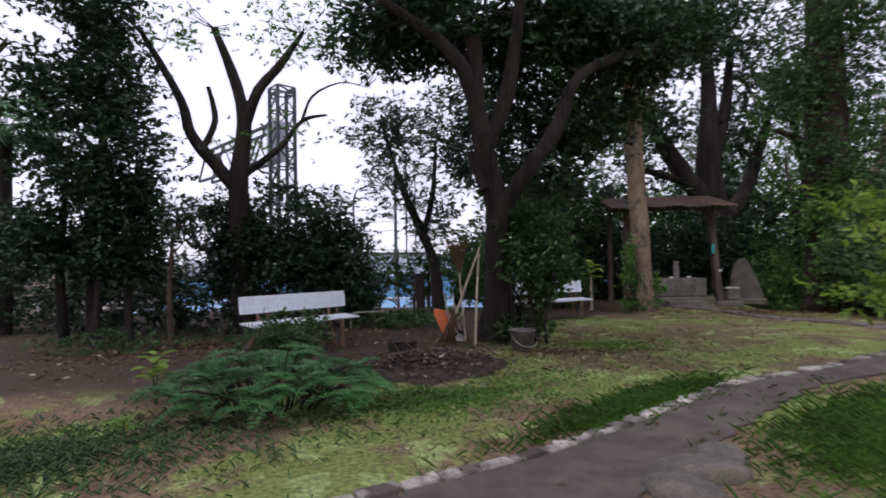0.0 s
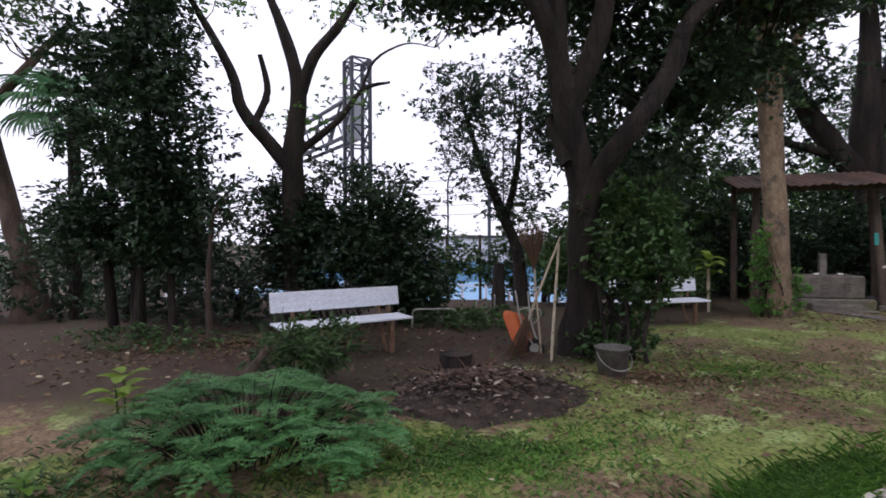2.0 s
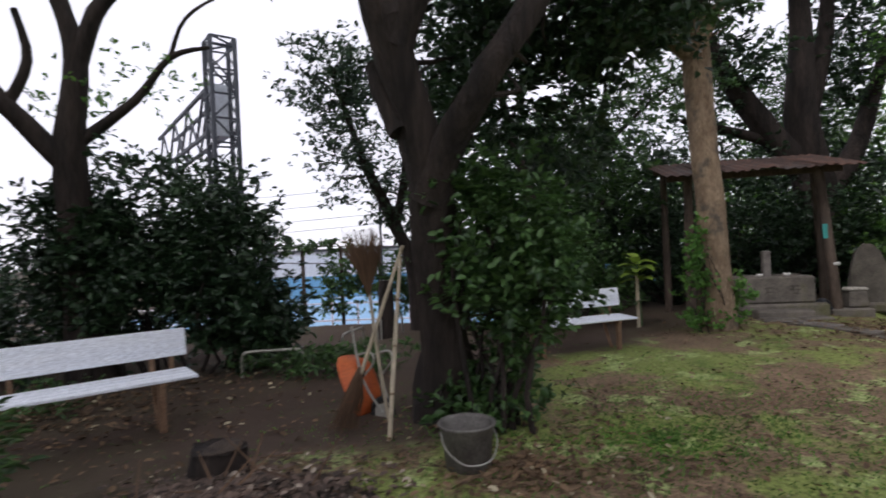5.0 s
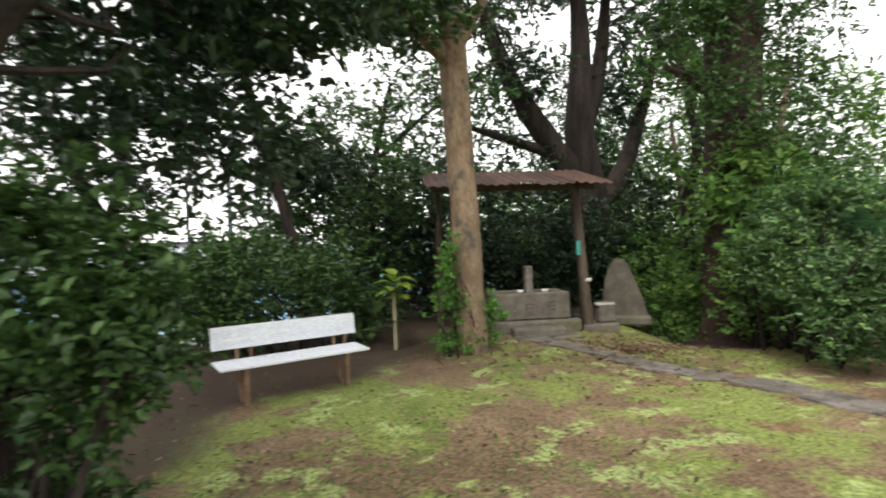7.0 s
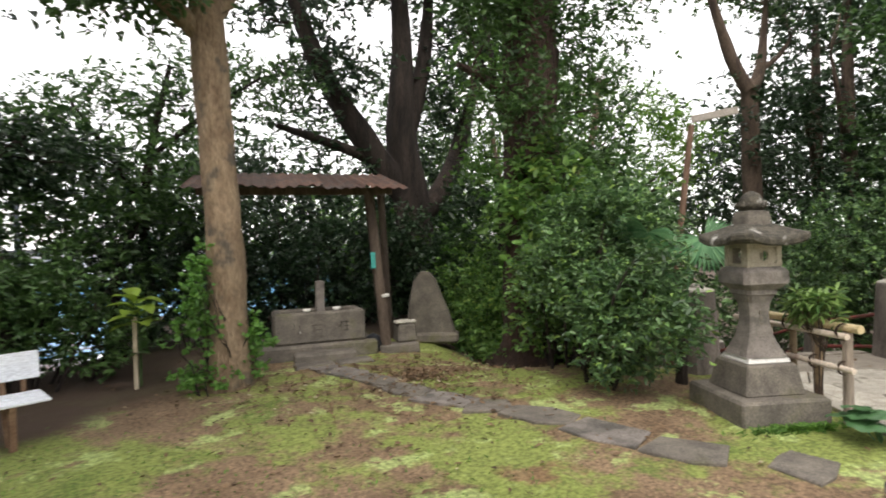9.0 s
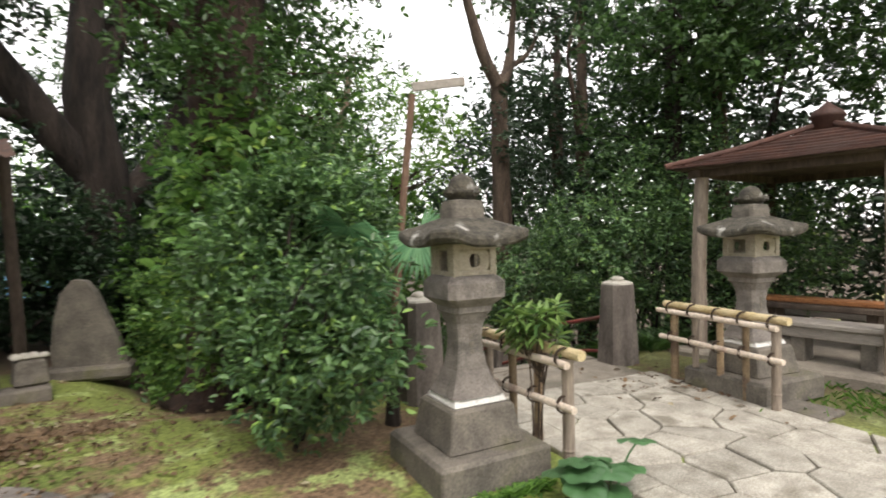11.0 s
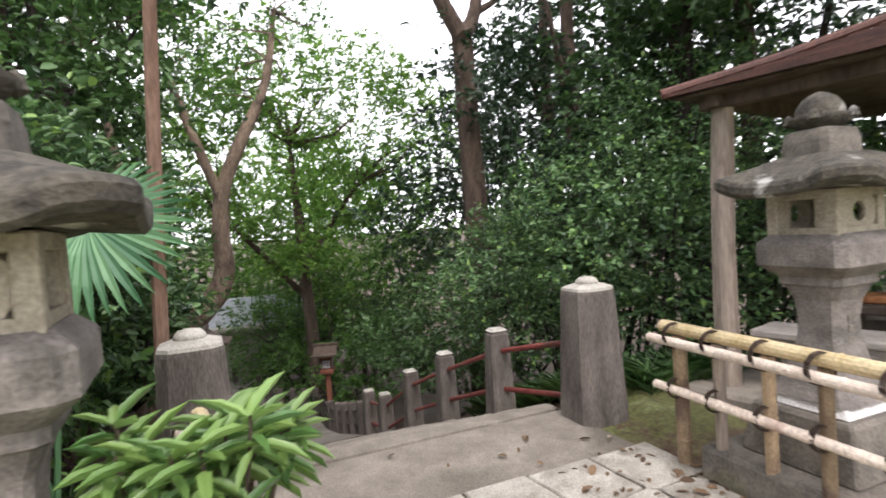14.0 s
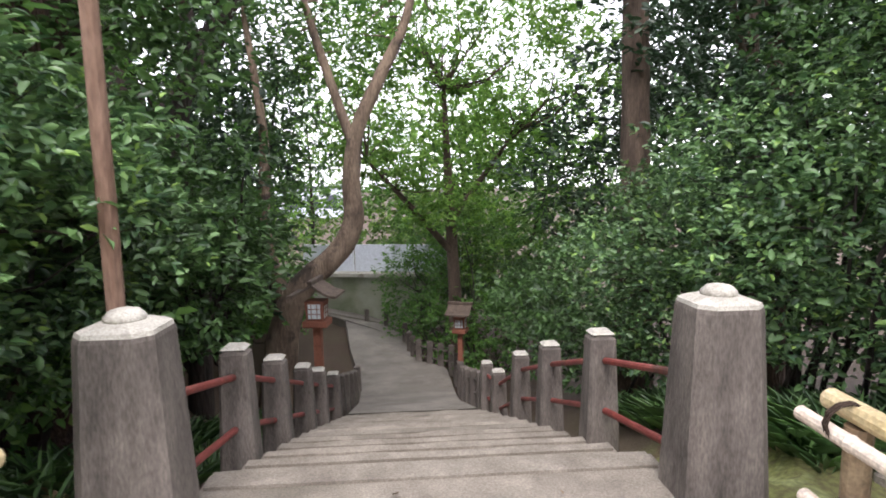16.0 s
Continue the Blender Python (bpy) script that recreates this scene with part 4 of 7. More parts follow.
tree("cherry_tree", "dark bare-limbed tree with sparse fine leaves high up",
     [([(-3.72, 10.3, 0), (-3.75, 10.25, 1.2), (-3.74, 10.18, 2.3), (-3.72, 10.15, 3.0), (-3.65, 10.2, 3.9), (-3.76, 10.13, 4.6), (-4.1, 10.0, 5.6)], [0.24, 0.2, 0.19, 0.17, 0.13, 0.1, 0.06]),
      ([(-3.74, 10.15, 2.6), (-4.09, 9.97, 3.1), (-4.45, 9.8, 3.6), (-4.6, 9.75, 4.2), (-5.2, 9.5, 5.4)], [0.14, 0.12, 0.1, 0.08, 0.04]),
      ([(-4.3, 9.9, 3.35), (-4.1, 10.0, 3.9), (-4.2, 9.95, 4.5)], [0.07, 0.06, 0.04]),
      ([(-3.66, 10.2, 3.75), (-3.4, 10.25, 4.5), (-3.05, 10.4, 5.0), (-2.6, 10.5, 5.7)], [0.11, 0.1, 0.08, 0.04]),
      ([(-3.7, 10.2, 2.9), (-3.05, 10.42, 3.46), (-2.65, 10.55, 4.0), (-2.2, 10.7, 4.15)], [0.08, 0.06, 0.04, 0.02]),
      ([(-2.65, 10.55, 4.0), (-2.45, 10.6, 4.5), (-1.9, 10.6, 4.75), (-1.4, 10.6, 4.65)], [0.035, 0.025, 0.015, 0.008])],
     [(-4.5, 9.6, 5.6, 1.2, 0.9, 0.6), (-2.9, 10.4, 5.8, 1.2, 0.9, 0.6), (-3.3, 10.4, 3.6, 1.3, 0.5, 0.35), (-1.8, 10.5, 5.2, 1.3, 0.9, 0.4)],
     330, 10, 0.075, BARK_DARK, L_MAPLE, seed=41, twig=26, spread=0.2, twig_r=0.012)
tree("leaning_tree", "leaning brown trunk at the garden's edge",
     [([(-9.2, 10.4, 0), (-9.35, 10.4, 1.1), (-9.65, 10.3, 2.4), (-9.8, 10.1, 3.8), (-9.8, 10.1, 5.4)], [0.3, 0.19, 0.17, 0.155, 0.12]),
      ([(-9.78, 10.12, 3.9), (-9.0, 10.3, 4.8), (-8.3, 10.5, 5.6)], [0.1, 0.08, 0.05])],
     [(-9.8, 10, 5.9, 1.5, 1.2, 0.8)], 300, 10, 0.1, BARK, L_MID, seed=43, twig=15)

tree("camellia_tree", "tall dense dark evergreen tree with several thin stems",
     [([(-5.65, 8.9, 0), (-5.70, 8.95, 1.5), (-5.55, 9.0, 3.2), (-5.60, 9.0, 5.4)], [0.1, 0.08, 0.06, 0.03]),
      ([(-6.25, 9.1, -0.1), (-6.25, 9.0, 1.2), (-6.15, 9.0, 2.6)], [0.09, 0.07, 0.04]),
      ([(-5.05, 8.9, -0.1), (-5.10, 8.9, 1.1), (-5.05, 9.0, 2.4)], [0.07, 0.05, 0.03]),
      ([(-5.45, 8.6, -0.1), (-5.45, 8.7, 1.0), (-5.35, 8.8, 2.0)], [0.06, 0.05, 0.03])],
     [(-5.65, 8.95, 1.9, 1.2, 1.0, 0.9), (-5.55, 8.9, 3.0, 1.15, 1.0, 0.9), (-5.75, 8.9, 4.2, 1.05, 0.9, 0.9), (-5.75, 8.9, 5.4, 0.8, 0.7, 0.8), (-4.95, 9.1, 1.5, 0.7, 0.7, 0.6), (-6.45, 8.9, 1.5, 0.7, 0.7, 0.6)],
     3600, 12, 0.095, BARK_DARK, L_DARK, seed=45, twig=60, spread=0.14, shell=0.5)
shrub("round_shrub", "big rounded dark shrub behind the white bench", (-2.7, 10.7, 0), [(-2.85, 10.7, 1.7, 1.2, 0.9, 1.15), (-2.1, 10.7, 1.1, 0.85, 0.8, 0.9), (-3.4, 10.5, 1.2, 0.85, 0.7, 0.95), (-4.1, 10.7, 1.7, 0.7, 0.6, 1.0), (-1.7, 10.9, 0.8, 0.5, 0.6, 0.7)], 3300, 12, 0.095, L_DARK, 14, 47, None, 0.12)
young = tree("sapling", "thin brown sapling stem before the dark shrubs", [([(-4.2, 8.5, 0), (-4.22, 8.5, 0.8), (-4.18, 8.55, 1.8)], [0.045, 0.04, 0.02])], [(-4.1, 8.6, 2.0, 0.4, 0.4, 0.4)], 60, 10, 0.09, BARK, L_DARK, seed=48, twig=6)


def fan_leaf(L, blades, arc, material, droop=0.25):
    """A palm's fan: folded blades spreading from one point."""
    vs, fs = [], []
    for i in range(blades):
        a = -arc / 2 + arc * i / (blades - 1)
        w = arc / (blades - 1) * 0.5
        l = L * (0.78 + 0.22 * math.cos(a * 0.7)) * (0.95 + 0.1 * ((i * 7) % 5) / 5)
        k = len(vs)
        prof = ((0.05, 0.0, 1.0), (0.35, 0.03, 1.0), (0.65, 0.0, 0.95), (0.88, -droop * 0.5, 0.5), (1.0, -droop, 0.06))
        for u, z, ww in prof:
            r = l * u
            for da, dz in ((-w * ww, 0), (0, -0.035 * u * L), (w * ww, 0)):
                ang = a + da * (1 if u < 0.66 else 0.65 / u)
                vs.append((r * math.cos(ang), r * math.sin(ang), z * l + dz))
        for j in range(4):
            for c in range(2):
                fs.append((k + j * 3 + c, k + j * 3 + c + 1, k + j * 3 + c + 4, k + j * 3 + c + 3))
    me = Geo().add(vs, fs).mesh("fan")
    me.materials.append(material)
    return me


def fan_palm(label, base, height, crown, seed, L=0.62, lean=(0, 0)):
    rng = np.random.default_rng(seed)
    t = thing("fan_palm", pose(*base), label, "palm")
    part("trunk", Geo().tube([(0, 0, -0.2), (lean[0] * 0.5, lean[1] * 0.5, height * 0.5), (lean[0], lean[1], height)], [0.11, 0.1, 0.11], 12, 0.3), BARK_DARK, t)
    fan = fan_leaf(L, 26, 4.2, L_PALM, 0.35)
    for i in range(crown):
        a = i * 137.5 + rng.random() * 20
        el = -20 + 85 * (i / crown)
        q = pose(lean[0], lean[1], height, 0, 0, a) @ pose(0, 0, 0, 0, -el, 0)
        st = 0.55 + 0.25 * rng.random()
        part("stalk", Geo().tube([q @ Vector((0, 0, 0)), q @ Vector((st * 0.5, 0, 0.05)), q @ Vector((st, 0, 0))], [0.012, 0.009, 0.007], 5, 0, False), L_PALM, t)
        ob = part("fan", fan, None, t)
        ob.matrix_basis = q @ pose(st, 0, 0, 0, 18, 0)
    return t


fan_palm("tall fan palm with drooping fronds behind the evergreen", (-8.4, 10.6, gz(-8.4, 10.6)), 3.9, 18, 5, 0.6)


def big_fan():
    t = thing("young_fan_palm", pose(9.25, 10.2, 0.0), "young palm with one large ribbed fan beside the stone lantern", "palm")
    part("trunk", Geo().tube([(0, 0, -0.1), (0, 0, 0.5)], [0.08, 0.06], 10, 0.3), BARK_DARK, t)
    fan = fan_leaf(0.42, 34, 4.6, L_PALM, 0.12)
    for x, y, z, rx, rz in ((0.16, -0.2, 1.62, 62, -38), (-0.35, 0.1, 1.7, 50, 100), (-0.45, -0.3, 1.25, 55, 190)):
        q = pose(x, y, z, 0, 0, rz) @ pose(0, 0, 0, rx, 0, 0) @ pose(0, 0, 0, 0, 0, -60)
        part("stalk", Geo().tube([(0, 0, 0.45), (x * 0.4, y * 0.4, z * 0.75), (x, y, z)], [0.013, 0.01, 0.007], 6, 0, False), L_PALM, t)
        ob = part("fan", fan, None, t)
        ob.matrix_basis = q


big_fan()


# added tree, never in view: its high crown dims the sky light on the lawn
tree("unseen_shade_tree", "unseen evergreen added to shade the lawn from overhead",
     [([(-3.0, -2.6, 0), (-2.9, -2.5, 2.0), (-2.7, -2.2, 4.5), (-2.4, -1.6, 7.0)], [0.4, 0.3, 0.26, 0.16]), ([(-2.7, -2.2, 4.6), (-2.0, 0.5, 6.4), (-1.2, 3.4, 7.6)], [0.16, 0.12, 0.06]), ([(-2.7, -2.2, 4.6), (-4.0, 0.5, 6.4), (-5.0, 3.4, 7.4)], [0.14, 0.1, 0.05]), ([(-2.6, -2.0, 5.0), (0.4, 0.4, 6.9), (2.0, 2.6, 7.8)], [0.14, 0.1, 0.05])],
     [(-1.2, 3.4, 7.9, 2.6, 2.2, 0.8), (-4.6, 3.4, 7.6, 2.4, 2.2, 0.8), (-3.0, 0.5, 8.2, 3, 2.2, 0.9), (1.6, 2.0, 8.1, 2.2, 2, 0.8), (-6.6, 5.4, 7.8, 2.0, 1.6, 0.8)], 1300, 9, 0.26, BARK, L_DARK, seed=171, twig=30, spread=0.3)
shrub("young_maple", "young maple with yellow-green leaves beside the path", (2.35, 2.5, 0), [(2.12, 2.5, 1.5, 0.26, 0.3, 0.09), (2.25, 2.5, 1.1, 0.28, 0.3, 0.1)], 110, 14, 0.05, L_YELLOW, 8, 173, BARK, 0.09, 0.4)


# ---- the tall trunk, shelter, trough and stele ----
tree("tall_tree", "tall straight tree with tan flaking bark and ivy round its foot",
     [([(4.66, 12.75, 0), (4.66, 12.8, 1.3), (4.62, 12.85, 2.6), (4.55, 12.85, 4.2), (4.5, 12.9, 6.0), (4.5, 12.9, 7.6)], [0.25, 0.215, 0.205, 0.2, 0.16, 0.08]),
      ([(4.56, 12.85, 4.1), (4.15, 12.75, 4.5), (3.6, 12.6, 4.9), (3.0, 12.3, 5.4)], [0.13, 0.12, 0.1, 0.05]),
      ([(4.54, 12.85, 4.3), (4.9, 12.9, 4.9), (5.4, 13, 5.8)], [0.1, 0.08, 0.05])],
     [(4.0, 12.6, 6.2, 1.7, 1.4, 0.9), (5.2, 12.9, 6.5, 1.5, 1.3, 0.9), (4.3, 12.3, 4.9, 0.8, 0.6, 0.5), (3.7, 12.9, 4.6, 0.8, 0.7, 0.5), (3.3, 12.8, 5.1, 1.0, 0.8, 0.6)],
     1500, 12, 0.1, BARK_LIGHT, L_MID, seed=51, twig=40, sides=18)
shrub("ivy", "bright green ivy climbing the foot of the tall trunk", (4.35, 12.6, 0), [(4.3, 12.6, 0.5, 0.24, 0.2, 0.55), (4.38, 12.62, 1.2, 0.16, 0.16, 0.5), (4.95, 12.68, 0.5, 0.14, 0.16, 0.5), (4.4, 12.5, 0.15, 0.35, 0.2, 0.2)], 330, 10, 0.055, L_IVY, 8, 53, None, 0.06, 0.8, 0.5, "ivy", 0.1, 0.01)
sap = thing("young_plant", pose(3.62, 13.35, 0), "young yellow-green big-leaved plant tied to a pale stake", "plant")
part("stake", Geo().box(0, 0, 0.38, 0.05, 0.05, 0.95), POLE_WOOD, sap)
part("stem", Geo().tube([(0.05, 0, 0), (0.05, 0.02, 0.5), (0.03, 0, 1.05)], [0.015, 0.012, 0.008], 6), L_MID, sap)
prng = np.random.default_rng(14)
for i in range(15):
    q = pose(0.03, 0, 0.72 + 0.026 * i, 0, 0, i * 137 + prng.random() * 30) @ pose(0, 0, 0, 0, -30 + 35 * prng.random(), 0)
    ob = part("leaf", leaf_mesh(0.3, 0.8, 0.3, L_YELLOW), None, sap)
    ob.matrix_basis = q
for i in range(8):
    ob = part("leaf", leaf_mesh(0.24, 0.7, 0.3, L_MID), None, sap)
    ob.matrix_basis = pose(-0.25 + 0.06 * i, 0.0, 0.25 + 0.04 * i, 0, 0, 180 + i * 50) @ pose(0, 0, 0, 0, -20, 0)

SH = pose(5.85, 14.1, 0, 0, 0, -6)
shelter = thing("well_shelter", SH, "small open shelter with a rusty corrugated roof over a stone basin", "shelter")


def post(p0, p1, r, parent, material, name="post"):
    return part(name, Geo().tube([p0, ((p0[0] + p1[0]) / 2, (p0[1] + p1[1]) / 2, (p0[2] + p1[2]) / 2), p1], [r, r * 0.95, r * 0.9], 10, 0.12), material, parent)


post((1.15, -0.25, -0.1), (0.92, -0.3, 2.46), 0.085, shelter, OLD_WOOD)
post((-1.15, -0.25, -0.1), (-1.12, -0.3, 2.46), 0.085, shelter, OLD_WOOD)
post((1.45, 0.9, -0.1), (1.35, 0.9, 2.7), 0.07, shelter, OLD_WOOD)
post((-1.3, 0.9, -0.1), (-1.3, 0.9, 2.7), 0.07, shelter, OLD_WOOD)
part("tie", Geo().lathe([(0.088, 0), (0.096, 0.01), (0.096, 0.04), (0.088, 0.05)], 12, pose(1.1, -0.265, 0.85)), CHALK, shelter, "white cloth tie")
part("cloth", Geo().box(0.94, -0.4, 1.42, 0.07, 0.015, 0.24), TEAL, shelter, "teal cloth hung from the post")
part("beam", Geo().box(-0.1, -0.3, 2.46, 2.75, 0.09, 0.11), OLD_WOOD, shelter)
part("beam", Geo().box(-0.1, 0.9, 2.72, 2.75, 0.09, 0.11), OLD_WOOD, shelter)


def corrugated(x0, x1, seed, material):
    rng = np.random.default_rng(seed)
    nx, ny = 26, 7
    vs = []
    for side in (0, 1):
        for j in range(ny):
            v = j / (ny - 1)
            for i in range(nx):
                u = i / (nx - 1)
                x = x0 + (x1 - x0) * u
                y = -0.85 + 2.0 * v
                z = 2.5 + 0.4 * v + 0.014 * math.sin(x * 2 * math.pi / 0.076 * 0.5) - 0.05 * abs(math.sin(x * 2.1 + seed)) * (1 - v) - 0.008 * side
                if j == 0:
                    y += rng.normal() * 0.02
                vs.append((x, y, z))
    fs = []
    for side in (0, 1):
        o = side * nx * ny
        for j in range(ny - 1):
            for i in range(nx - 1):
                q = (o + j * nx + i, o + j * nx + i + 1, o + (j + 1) * nx + i + 1, o + (j + 1) * nx + i)
                fs.append(q if side == 0 else q[::-1])
    n = nx * ny
    for i in range(nx - 1):
        fs += [(i + 1, i, n + i, n + i + 1)]
    return part("roof_sheet", Geo().add(vs, fs), material, shelter, "rusted corrugated iron sheet")


for k in range(5):
    corrugated(-1.6 + 0.59 * k, -1.6 + 0.59 * k + 0.64, k + 1, RUST)

trough = thing("stone_basin", pose(5.98, 13.95, 0, 0, 0, -4), "long grey stone water basin with two carved characters", "basin")
part("plinth", Geo().box(-0.05, 0.2, 0.1, 1.75, 0.95, 0.26, None, 0.03), STONE_DARK, trough)
part("trough_wall", Geo().box(0, -0.12, 0.46, 1.32, 0.12, 0.46, None, 0.03), STONE_DARK, trough)
part("trough_wall", Geo().box(0, 0.42, 0.46, 1.32, 0.12, 0.46, None, 0.03), STONE_DARK, trough)
for x in (-0.6, 0.6):
    part("trough_end", Geo().box(x, 0.15, 0.455, 0.12, 0.42, 0.45, None, 0.02), STONE_DARK, trough)
part("trough_floor", Geo().box(0, 0.15, 0.3, 1.1, 0.44, 0.1), STONE_DARK, trough)
for a, b, w, h in ((0.34, 0.52, 0.16, 0.012), (0.34, 0.46, 0.18, 0.012), (0.34, 0.4, 0.14, 0.012), (0.3, 0.47, 0.012, 0.14), (0.38, 0.47, 0.012, 0.14), (-0.06, 0.5, 0.14, 0.012), (-0.03, 0.43, 0.1, 0.012), (-0.1, 0.45, 0.012, 0.1), (-0.38, 0.5, 0.012, 0.1), (-0.3, 0.45, 0.012, 0.12)):
    part("carving", Geo().box(a, -0.182, b, w, 0.008, h, None, 0.002), STONE_MOSS, trough)
part("spout_pillar", Geo().box(0.05, 0.22, 0.75, 0.13, 0.13, 0.75, None, 0.02), STONE, trough)
for x in (-0.2, 0.24):
    cup = thing("cup", pose(5.98 + x, 13.83, 0.69), "small white cup set on the basin's rim", "cup", "offering cups")
    part("bowl", Geo().lathe([(0.03, 0), (0.05, 0.01), (0.06, 0.05), (0.052, 0.05), (0.04, 0.02), (0.001, 0.015)], 14), CHALK, cup, smooth=True)
for i, (x, y, w, d, h) in enumerate(((5.95, 13.45, 0.85, 0.3, 0.2), (5.75, 13.18, 0.55, 0.34, 0.1), (6.3, 13.2, 0.5, 0.3, 0.1))):
    st = solo("stepping_stone", Geo().box(0, 0, h / 2 - 0.03, w, d, h, None, 0.03), STONE_DARK, "worn rectangular stone step before the basin", "stone", "", "basin steps")
    st.matrix_basis = pose(x, y, 0, 0, 0, -6 + 4 * i)
footing = solo("post_footing", Geo().box(0, 0, 0.04, 0.62, 0.3, 0.16, None, 0.02), STONE_DARK, "low stone block under the shelter post", "stone")
footing.matrix_basis = pose(7.15, 13.75, 0, 0, 0, -8)
tiles = thing("stone_offering_box", pose(7.3, 13.85, 0.12), "little stone hokora block heaped with pebbles", "stone")
part("block", Geo().box(0, 0, 0.14, 0.32, 0.28, 0.28, None, 0.03, 0.85), STONE_DARK, tiles)
for i in range(7):
    part("pebble", Geo().lathe([(0.001, 0), (0.05, 0.01), (0.055, 0.03), (0.03, 0.055), (0.001, 0.06)], 10, pose(-0.12 + 0.08 * (i % 4), -0.06 + 0.1 * (i // 4), 0.28, 0, 0, i * 40)), CONCRETE_CAP, tiles, smooth=True)
bag = solo("plastic_bag", Geo().lathe([(0.02, 0), (0.16, 0.03), (0.18, 0.14), (0.1, 0.26), (0.03, 0.3)], 12), plain("dark_plastic", (0.02, 0.022, 0.025), 0.3), "dark plastic bag lying beside the basin", "bag", smooth=True)
bag.matrix_basis = pose(6.78, 13.85, -0.01)


def stele():
    t = thing("stone_stele", pose(7.98, 14.45, 0.0, 0, 0, -28), "upright pointed natural stone slab on a low footing", "monument")
    rng = np.random.default_rng(6)
    out = [(-0.36, 0.1), (-0.37, 0.35), (-0.33, 0.7), (-0.26, 1.0), (-0.12, 1.17), (0.02, 1.15), (0.12, 1.02), (0.24, 0.7), (0.36, 0.4), (0.44, 0.12)]
    n = len(out)
    vs = []
    for y, k in ((-0.11, 0.93), (-0.08, 1.0), (0.08, 1.0), (0.11, 0.9)):
        vs += [(x * k, y + rng.normal() * 0.01, 0.1 + (z - 0.1) * (0.97 + 0.03 * k)) for x, z in out]
    fs = [tuple(range(n - 1, -1, -1)), tuple(range(3 * n, 4 * n))]
    for r in range(3):
        fs += [(r * n + k, r * n + (k + 1) % n, (r + 1) * n + (k + 1) % n, (r + 1) * n + k) for k in range(n)]
    part("slab", Geo().add(vs, fs), STONE_DARK, t)
    part("footing", Geo().box(0.02, 0, 0.03, 0.95, 0.4, 0.18, None, 0.04), STONE_DARK, t)


stele()

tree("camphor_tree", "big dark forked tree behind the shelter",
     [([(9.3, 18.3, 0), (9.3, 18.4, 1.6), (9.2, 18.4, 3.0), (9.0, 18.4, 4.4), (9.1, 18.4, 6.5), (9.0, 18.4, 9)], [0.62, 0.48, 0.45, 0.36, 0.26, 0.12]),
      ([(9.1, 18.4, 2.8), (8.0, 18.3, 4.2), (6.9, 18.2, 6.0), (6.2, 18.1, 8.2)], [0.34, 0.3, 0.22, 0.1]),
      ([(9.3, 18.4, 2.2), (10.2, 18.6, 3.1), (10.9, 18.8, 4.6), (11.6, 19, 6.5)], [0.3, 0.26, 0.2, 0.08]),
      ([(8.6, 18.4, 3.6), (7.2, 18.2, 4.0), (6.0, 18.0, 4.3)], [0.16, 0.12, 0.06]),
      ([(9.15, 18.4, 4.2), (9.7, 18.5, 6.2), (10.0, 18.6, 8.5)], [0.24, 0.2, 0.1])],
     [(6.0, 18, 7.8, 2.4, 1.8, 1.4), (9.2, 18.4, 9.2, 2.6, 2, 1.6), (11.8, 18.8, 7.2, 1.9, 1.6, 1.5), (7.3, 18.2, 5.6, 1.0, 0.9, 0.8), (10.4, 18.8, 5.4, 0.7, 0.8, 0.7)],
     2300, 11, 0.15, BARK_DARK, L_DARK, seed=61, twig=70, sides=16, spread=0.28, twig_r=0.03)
tree("japanese_cedar", "massive old cedar with fibrous red-brown bark",
     [([(9.2, 12.9, 0), (9.15, 12.9, 1.5), (9.15, 12.9, 3.0), (9.15, 12.9, 5.0), (9.2, 12.9, 8.0), (9.2, 12.9, 10)], [0.55, 0.46, 0.42, 0.4, 0.34, 0.2]),
      ([(9.15, 12.9, 3.4), (8.4, 12.7, 3.9), (7.7, 12.5, 4.1)], [0.1, 0.08, 0.04])],
     [(9.9, 12.7, 5.6, 1.1, 1.0, 1.2), (8.5, 12.6, 5.8, 0.9, 0.9, 0.9), (10.1, 12.6, 3.5, 0.8, 0.8, 1.0), (8.6, 12.4, 3.6, 0.7, 0.7, 0.6), (9.4, 12.2, 7.4, 1.6, 1.2, 0.9), (9.5, 12.1, 2.5, 0.9, 0.6, 0.7), (8.3, 12.5, 4.9, 0.7, 0.7, 0.7), (9.0, 12.1, 6.2, 1.0, 0.6, 0.7)],
     2600, 12, 0.085, BARK_CEDAR, L_MID, seed=63, twig=50, sides=20, spread=0.2, wob=0.22)
shrub("camellia_shrub", "large glossy evergreen shrub behind the stone lantern", (8.55, 11.0, 0),
      [(8.65, 10.9, 1.3, 0.85, 0.75, 0.95), (9.0, 10.9, 1.85, 0.7, 0.65, 0.55), (9.0, 11.8, 1.05, 0.5, 0.7, 0.9), (8.4, 10.2, 0.75, 0.5, 0.5, 0.6), (9.2, 12.1, 1.5, 0.7, 0.7, 0.8), (9.4, 11.6, 1.5, 0.8, 0.8, 0.9), (8.42, 9.6, 0.82, 0.34, 0.33, 0.34), (8.6, 9.9, 1.3, 0.4, 0.35, 0.35)],
      4300, 12, 0.072, L_CAMELLIA, 22, 65, None, 0.1, 0.45)

